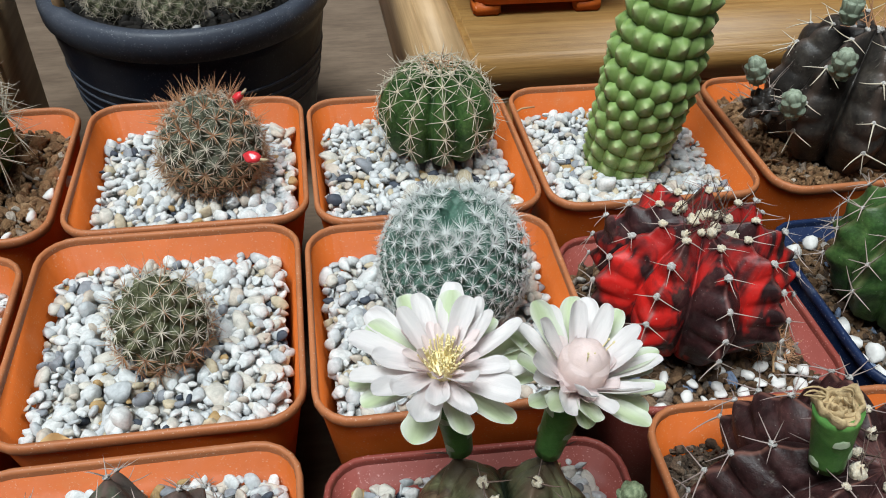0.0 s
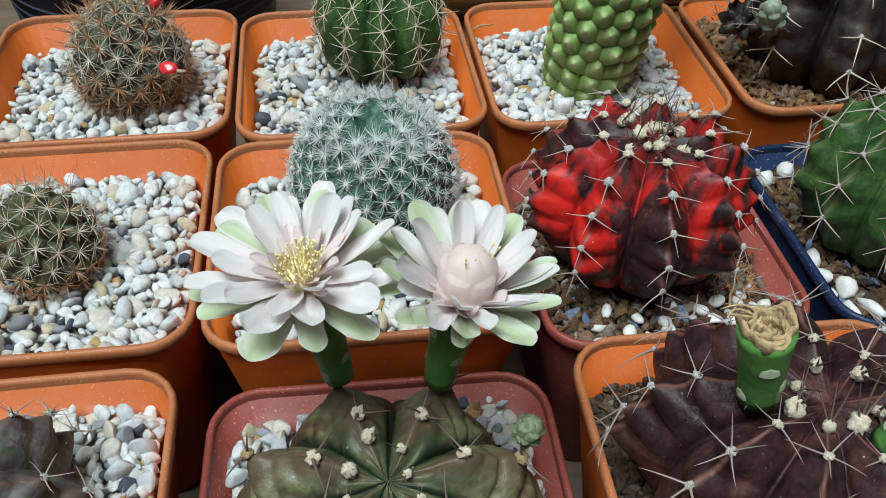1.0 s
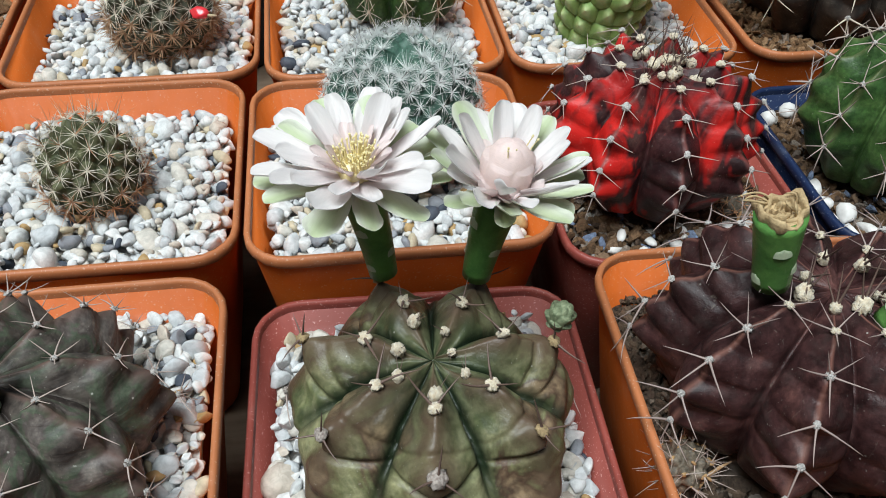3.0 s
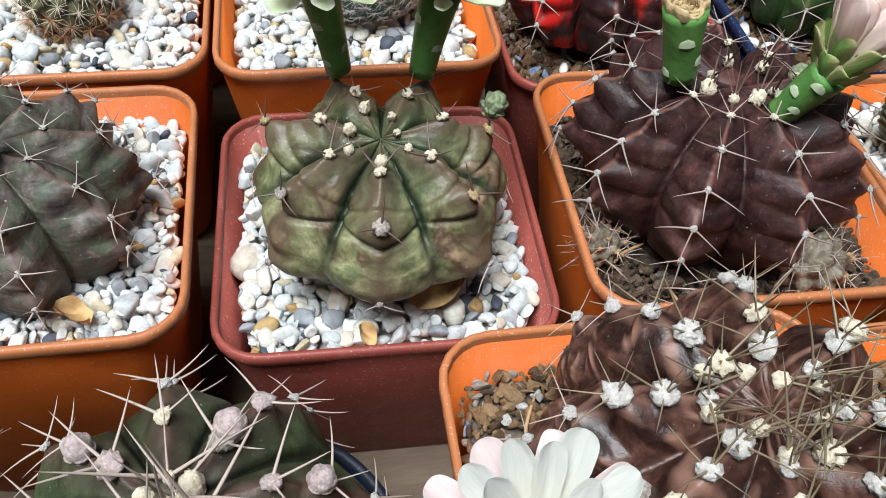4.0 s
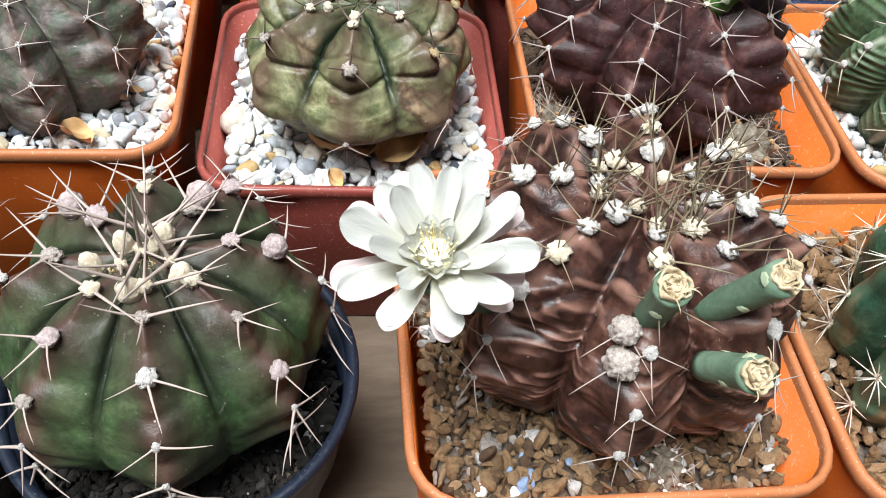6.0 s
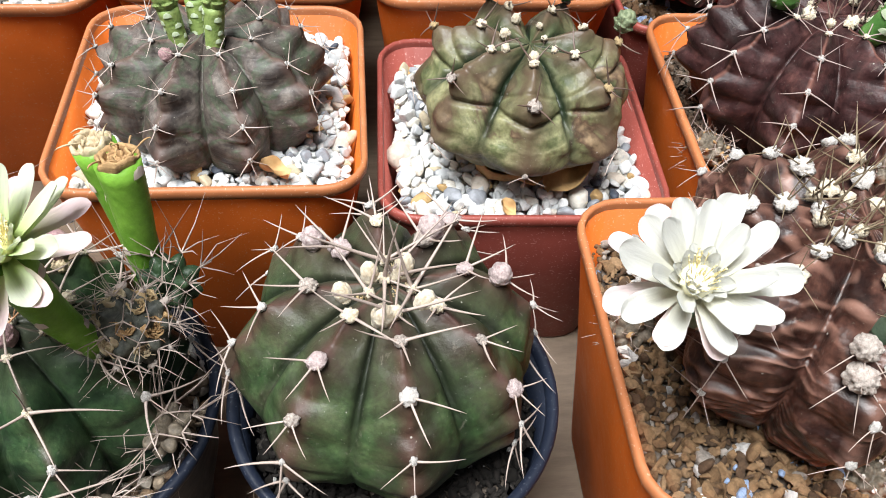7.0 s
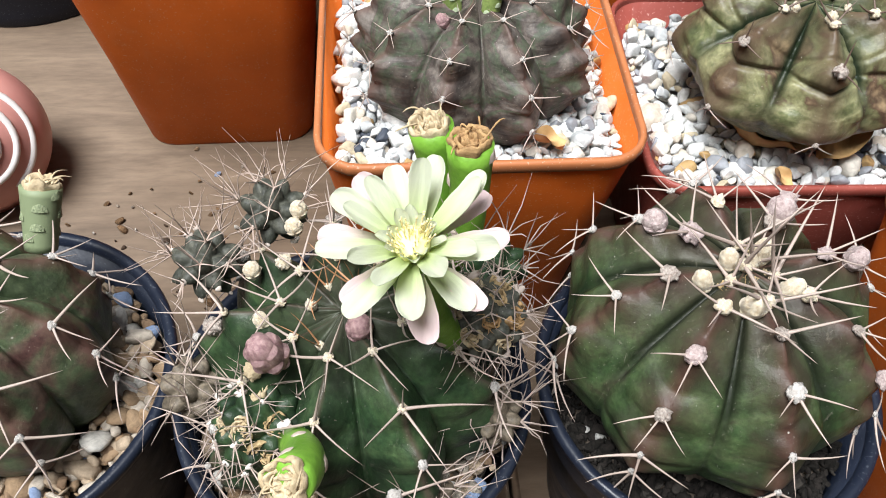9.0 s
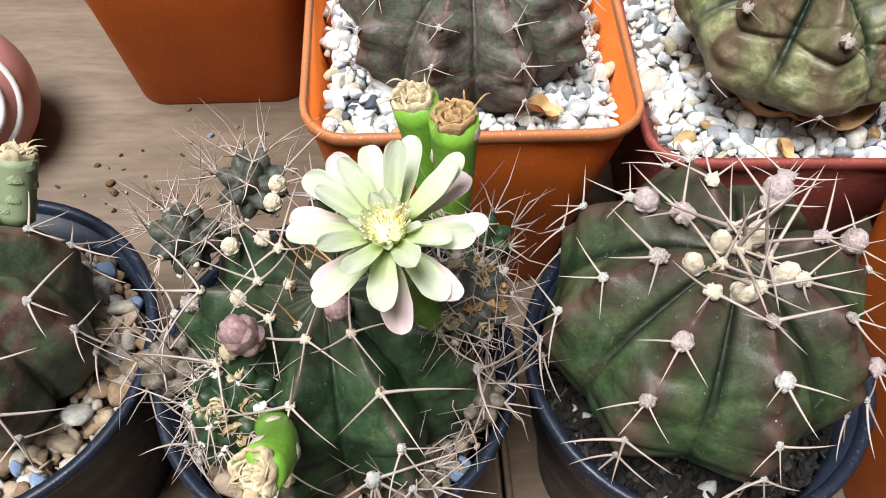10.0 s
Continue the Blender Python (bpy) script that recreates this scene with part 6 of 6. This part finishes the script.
offset(red, Vector((0.1335, 0.1480, 0.0640)) - Vector((0.1090, 0.1630, 0)), 0.0052, S_OFFSET, M_SPINE_RUST, 0.0040, 44, "dry brown tuft at the foot", 6, M_DRYDARK)

# the blackish one with grey-green pups
shape = Ribbed(0.0310, 0.0330, 0.0900, 8, -110, [26, 50, 74, 94], groove=0.24, line=0.04, chin=0.05, sink=0.08, down=0.8, sharp=1.4, seed=33, lump=0.03, square=0.9)
dark = ribbed_cactus(0.2060, 0.2430, "blackish chin cactus with grey-green scaly pups and white spines", shape, S_A4,
    lambda i, k: (0.0012, M_WOOL, scaled(THREE, (0.9, 1.1, 1.2, 1.2)[k], 10), M_SPINE_PALE, 0.9), "chin cacti")
crown(dark, shape, 7, M_WOOL, [(170, 62, 0.015, 0.2), (120, 50, 0.014, 0.2), (230, 50, 0.014, -0.2)], M_SPINE_RUST, 0.0015, 0.6, 14)
O = Vector((0.2060, 0.2430, 0))
for p, way, r in (((0.1860, 0.2280, 0.1120), (-0.2, -0.2, 1), 0.0040), ((0.1735, 0.2290, 0.0965), (-0.4, -0.2, 1), 0.0040), ((0.1640, 0.2420, 0.1035), (-0.4, 0, 1), 0.0036), ((0.1930, 0.2430, 0.1250), (0, 0, 1), 0.0036)):
    bud(dark, Vector(p) - O, way, r, S_PUP, "grey-green scaly pup", 1.45, 0.34)
offset(dark, Vector((0.1690, 0.2410, 0.0920)) - O, 0.0065, S_A4, M_SPINE, 0.0080, 45, "dark spiny pup", 2, None, 0.00020, 20)

# ---- other green cacti ----
def ribbed_green(x, y, label, shape, mat, per, length, smat, wool, wr, lift, thick, lean=(0, 0), clusters=True):
    """Many ribs with a star of spines at each areole, each star one mesh."""
    ob = new("cactus")
    ob.matrix_basis = pose(x, y, 0, lean[0], lean[1], 0)
    put(new("body", shape.mesh("body", mat, 60, 12)), ob)
    for i in range(shape.n):
        for k, al in enumerate(shape.levels):
            p, nrm, down = shape.at(i, al)
            stars = [(360 * q / per, math.degrees(math.atan(lift)), length, (q % 3 - 1) * 0.1) for q in range(per)] + [(0, 75, length, 0.1)]
            areole(ob, p, nrm, down, wr, wool, stars, smat, (i + k) % 4, thick / (0.035 * length))
    return tagged(ob, label, "cactus", "ribbed green cacti")


shape = Ribbed(0.0218, 0.0205, 0.0868, 11, -92, [14, 30, 47, 64, 82, 100], groove=0.24, chin=0.015, sink=0.05, down=0.9, sharp=1.5, seed=41, lump=0.012, square=0.9)
barrel = ribbed_green(0.0480, 0.2590, "glossy green barrel cactus with pale star spines", shape, S_GREEN, 8, 0.0062, M_SPINE_PALE, M_CREAM, 0.0008, 0.25, 0.00017)
crown(barrel, shape, 9, M_CREAM, [(180, 66, 0.0075, 0.2), (120, 50, 0.007, 0.2), (230, 50, 0.007, -0.2)], M_SPINE_RUST, 0.0012, 0.7, 16)
shape = Ribbed(0.0250, 0.0260, 0.0880, 11, -92, [18, 36, 54, 72, 90], groove=0.16, chin=0.02, sink=0.05, down=0.9, sharp=1.3, seed=42, lump=0.012, square=0.9)
ribbed_green(-0.1270, 0.2600, "green barrel cactus thick with straw-coloured spines", shape, S_GREEN, 10, 0.0110, M_SPINE_PALE, M_CREAM, 0.0009, 0.6, 0.00018)
shape = Ribbed(0.0222, 0.0250, 0.0850, 9, -120, [28, 50, 70, 90], groove=0.15, chin=0.06, cone=0.10, line=0.05, tight=2.4, sink=0.06, down=0.9, sharp=1.1, crease=0.1, seed=43, lump=0.02, square=0.9)
ribbed_green(0.1790, 0.1580, "fresh green chin cactus with curved pale spines", shape, S_GREEN, 5, 0.0070, M_SPINE, M_WOOL, 0.0010, 0.3, 0.00022)
shape = Ribbed(0.0330, 0.0270, 0.0850, 9, -150, [20, 36, 52, 68, 84, 100], groove=0.22, chin=0.015, sink=0.08, down=0.95, sharp=1.4, ripple=0.014, pleat=60, slant=5.0, seed=44, lump=0.012, square=0.85, twist=-0.28)
leafy = ribbed_cactus(0.1960, 0.0740, "leaf-green chin cactus with white woolly areoles along twisted ribs", shape, S_C4,
    lambda i, k: (0.0015, M_WOOL, [(-70, 14, 0.0075, 0.1), (20, 12, 0.0075, -0.1)], M_SPINE_PALE, 0.8), "chin cacti")
shape = Ribbed(0.0330, 0.0400, 0.0850, 11, -170, [20, 40, 60, 80, 100], groove=0.30, line=0.08, chin=0.03, sink=0.05, down=0.6, sharp=1.7, crease=0.1, seed=45, lump=0.03, square=0.75)
ribbed_green(0.1700, -0.0130, "bluish-green columnar cactus with corky scars and white star spines", shape, S_CEREUS, 9, 0.0058, M_SPINE_CREAM, M_CREAM, 0.0011, 0.45, 0.00017, (4, -6))


# ---- pincushion cacti ----
def pincushion(x, y, label, t, body_mat, layers, seed):
    ob = new("cactus")
    ob.matrix_basis = pose(x, y, 0)
    put(new("body", t.mesh("body", body_mat)), ob)
    P, Nn = t.points()
    for name, pick, per, length, lift, thick, centrals, clong, mat, lab in layers:
        idx = [i for i in range(len(P)) if pick(t.dirs[i])]
        V, F = star_spines(P[idx], Nn[idx], per, length, lift, thick, seed, centrals, clong)
        spine_part(name, V, F, mat, ob, lab)
    return tagged(ob, label, "cactus", "pincushion cacti")


t = Tubercled(0.0163, 0.0178, 0.0822, 130, 0.11, -0.80)
fruiting = pincushion(-0.0347, 0.2545, "pincushion cactus with brown corky base and red fruits", t, S_MAMDRY,
    [("spine_coat", lambda d: d[2] > -0.05, 13, 0.0046, 0.22, 0.00014, 0, 1, M_SPINE_CREAM, "pale star spines"),
     ("spine_fringe", lambda d: d[2] <= 0.15, 18, 0.0046, 0.35, 0.00024, 4, 1.2, M_SPINE_OLD, "rusty old spines around the base"),
     ("spine_crown", lambda d: d[2] > 0.50, 5, 0.0050, 0.8, 0.00021, 4, 1.5, M_SPINE_RUST, "rust-brown crown spines")], 3)
O = Vector((-0.0347, 0.2545, 0))
for p, way, r, long in (((-0.0200, 0.2370, 0.0885), (0.9, -0.5, -0.05), 0.0027, 1.35), ((-0.0235, 0.2570, 0.1000), (0.6, -0.3, 0.7), 0.0023, 1.35)):
    me = stone_shapes(1, 3, (1, 1), 0.05, 8)
    v = me[0][0] * np.array([2 * r, 2 * r, 2 * r * long])
    fr = put(new("fruit", mesh_np("fruit", v, me[1], M_FRUIT)), fruiting, frame_to(Vector(p) - O, way), "glossy red fruit")
    bm = bmesh.new()
    tube_mesh(bm, [(0, 0, r * long * 0.85), (0.0003, 0, r * long * 1.3), (0.0008, 0.0002, r * long * 1.7)], [0.0005, 0.0006, 0.0003], 7)
    part("fruit_tip", bm, M_DRYPALE, fr)
t = Tubercled(0.0122, 0.0135, 0.0805, 85, 0.12, -0.75)
pincushion(-0.0460, 0.1690, "small pincushion cactus with tangled brown spines", t, S_MAM,
    [("spine_coat", lambda d: d[2] > -0.2, 12, 0.0038, 0.30, 0.00014, 1, 1.2, M_SPINE_CREAM, "straw-coloured star spines"),
     ("spine_fringe", lambda d: d[2] <= 0.0, 11, 0.0042, 0.3, 0.00018, 2, 1.2, M_SPINE_RUST, "reddish-brown spines around the base"),
     ("spine_crown", lambda d: d[2] > 0.6, 0, 0.0048, 0.3, 0.00013, 3, 1.3, M_SPINE_RUST, "orange-brown crown spines")], 4)
t = Tubercled(0.0210, 0.0200, 0.0880, 300, 0.07, -0.85, 0, 0.80, 0.22)
pincushion(0.0390, 0.1750, "blue-green pincushion cactus veiled in fine white spines", t, S_MAMBLUE,
    [("spine_coat", lambda d: True, 20, 0.0030, 0.22, 0.00010, 0, 1, M_SPINE_WHITE, "fine white radial spines"),
     ("spine_crown", lambda d: d[2] > 0.74, 30, 0.0044, 0.7, 0.00012, 2, 1.2, M_SPINE_WHITE, "dense white crown spines"),
     ("spine_veil", lambda d: 0.1 < d[2] <= 0.93, 0, 0.0036, 0.3, 0.00011, 1, 1.2, M_SPINE_DARK, "thin dark central spines")], 5)
for x, y, r, seed in ((-0.052, 0.350, 0.013, 51), (-0.079, 0.362, 0.012, 52), (-0.024, 0.362, 0.012, 53), (-0.055, 0.384, 0.015, 54), (-0.015, 0.387, 0.014, 55)):
    t = Tubercled(r, r, 0.089 + r * 0.5, 90, 0.09, -0.6)
    pincushion(x, y, "small green pincushion cactus in the large black pot", t, S_MAM,
        [("spine_coat", lambda d: True, 11, r * 0.34, 0.4, 0.00012, 1, 1.3, M_SPINE_PALE, "pale star spines")], seed)
for x0, x1, y, lean in ((-0.0315, -0.0295, 0.355, 2), (-0.0905, -0.0895, 0.354, -6)):
    bm = bmesh.new()
    tube_mesh(bm, [(0, 0, 0.075), (0.0003, 0, 0.10), (0, 0.0002, 0.13), (0, 0, 0.16)], [0.0026, 0.0025, 0.0026, 0.0024], 10)
    st = part("stake", bm, M_STICK, None)
    st.matrix_basis = pose(x0, y, 0.0, 0, lean, 0)
    tagged(st, "thin brown bamboo stake pushed into the soil", "stake", "bamboo stakes")

# ---- the knobbly green stem: every tubercle its own piece ----
stem = tagged(new("knobbly_succulent"), "apple-green leaning stem covered in pointed tubercles", "succulent")
AX = [Vector(p) for p in ((0.1165, 0.2440, 0.062), (0.1185, 0.2435, 0.078), (0.1205, 0.2430, 0.094), (0.1225, 0.2430, 0.110), (0.1250, 0.2440, 0.130), (0.1280, 0.2450, 0.150), (0.1300, 0.2460, 0.163), (0.1308, 0.2463, 0.172))]
RD = [0.0110, 0.0142, 0.0164, 0.0166, 0.0149, 0.0142, 0.0122, 0.0045]
bm = bmesh.new()
tube_mesh(bm, [p for p in AX], [r * 0.90 for r in RD], 28)
stem.matrix_basis = pose(0.1165, 0.2440, 0)
core = part("stem", bm, S_TUB, stem, m=Matrix.Translation((-0.1165, -0.2440, 0)))
V, nu, nv = [], 16, 9
for i in range(nv):
    tt = i / (nv - 1)
    for k in range(nu):
        a = 2 * math.pi * k / nu
        q = (abs(math.cos(a)) ** 3.2 + abs(math.sin(a)) ** 3.2) ** (-1 / 3.2)
        rr = q * (1 - tt ** 1.7) ** 0.85 if tt < 1 else 0.02
        V.append((rr * math.cos(a), rr * math.sin(a) + 0.28 * tt * tt, tt * 1.05 - 0.15))
tub = mesh_np("tubercle", V, grid_faces(nv, nu), S_TUB)
values(tub, "crest", [i / (nv - 1) for i in range(nv) for k in range(nu)])
tip = wool_data(S_TUBTIP, 3)
rows = 18
for i in range(rows):
    s = 0.03 + 0.93 * i / (rows - 1)
    j = min(len(AX) - 2, int(s * (len(AX) - 1)))
    u = s * (len(AX) - 1) - j
    c, d, r = AX[j].lerp(AX[j + 1], u), (AX[j + 1] - AX[j]).normalized(), RD[j] * (1 - u) + RD[j + 1] * u
    count = max(7, round(2 * math.pi * r / 0.0074))
    q = d.to_track_quat("Z", "Y").to_matrix().to_4x4()
    for k in range(count):
        a = 2 * math.pi * (k + 0.5 * (i % 2) + 0.02 * i) / count
        w = math.pi * r / count
        m = Matrix.Translation((-0.1165, -0.2440, 0)) @ Matrix.Translation(c) @ q @ Matrix.Rotation(a, 4, "Z") @ Matrix.Translation((r * 0.86, 0, 0)) @ Matrix.Rotation(radians(90), 4, "Y") @ Matrix.Rotation(radians(90), 4, "Z") @ size(w * 1.16 * rnd.uniform(0.88, 1.06), 0.0047 * rnd.uniform(0.9, 1.1), rnd.uniform(0.0038, 0.0054))
        put(new("tubercle", tub), stem, m)

# ---- small litter ----
r_ = np.random.RandomState(91)
V, F, off = [], [], 0
for k in range(90):
    v = CRUMBS[0][r_.randint(16)] * 0.0018 * math.exp(r_.normal() * 0.4)
    V.append(v + (-0.140 + r_.normal() * 0.030, 0.085 + r_.normal() * 0.022, 0.0006))
    F.append(CRUMBS[1] + off)
    off += len(v)
tagged(new("soil_crumbs", mesh_np("soil_crumbs", np.concatenate(V), np.concatenate(F), M_MIXED)), "spilt brown soil crumbs scattered on the table", "soil", "", "stuff")

def litter_leaf(x, y, z, L, turn, tilt, label, mat=M_LEAF):
    V, nu, nv = [], 9, 12
    for sgn in (1, -1):
        for i in range(nv):
            tt = i / (nv - 1)
            w = L * 0.33 * math.sin(math.pi * (0.06 + 0.90 * tt)) ** 0.7
            for j in range(nu):
                s = 2 * j / (nu - 1) - 1
                V.append((w * s, L * (tt - 0.5), L * 0.22 * s * s + L * 0.10 * math.sin(7 * tt + 3 * s) + sgn * 0.00015))
    f1 = grid_faces(nv, nu, False)
    n = nu * nv
    ob = new("dry_leaf", mesh_np("dry_leaf", V, f1 + [tuple(n + k for k in q[::-1]) for q in f1], mat))
    ob.matrix_basis = pose(x, y, z, tilt, 10, turn)
    return tagged(ob, label, "leaf", "dry litter")


litter_leaf(0.0455, 0.0610, 0.0690, 0.0170, -50, 24, "curled dry brown leaf under the flowering cactus")
litter_leaf(0.0270, 0.0500, 0.0660, 0.0060, 20, 15, "small dry orange-brown leaf on the pebbles")
litter_leaf(-0.0330, 0.0560, 0.0760, 0.0080, 70, 15, "shrivelled dry brown leaf on the pebbles")
litter_leaf(-0.0700, 0.1355, 0.0725, 0.0090, 85, 5, "flat strip of dry bark on the pebbles")
for x, y, z, L, turn in ((0.056, 0.020, 0.0745, 0.012, 70), (0.0905, 0.0620, 0.0715, 0.010, 30), (0.088, 0.2780, 0.0745, 0.009, 20), (0.1320, 0.1420, 0.0665, 0.011, 60), (0.140, 0.020, 0.074, 0.012, 15), (0.098, 0.0455, 0.0715, 0.009, 110), (0.150, 0.015, 0.0745, 0.010, 140)):
    bm = bmesh.new()
    tube_mesh(bm, [(-L / 2, 0, 0), (-L / 6, L * 0.05, 0.0006), (L / 6, L * 0.02, 0.0004), (L / 2, -L * 0.04, 0.0002)], [0.00035, 0.0004, 0.0004, 0.0002], 6)
    tw = part("twig", bm, M_STICK, None)
    tw.matrix_basis = pose(x, y, z, 0, 0, turn)
    tagged(tw, "short dry stalk lying on the soil", "twig", "dry litter")
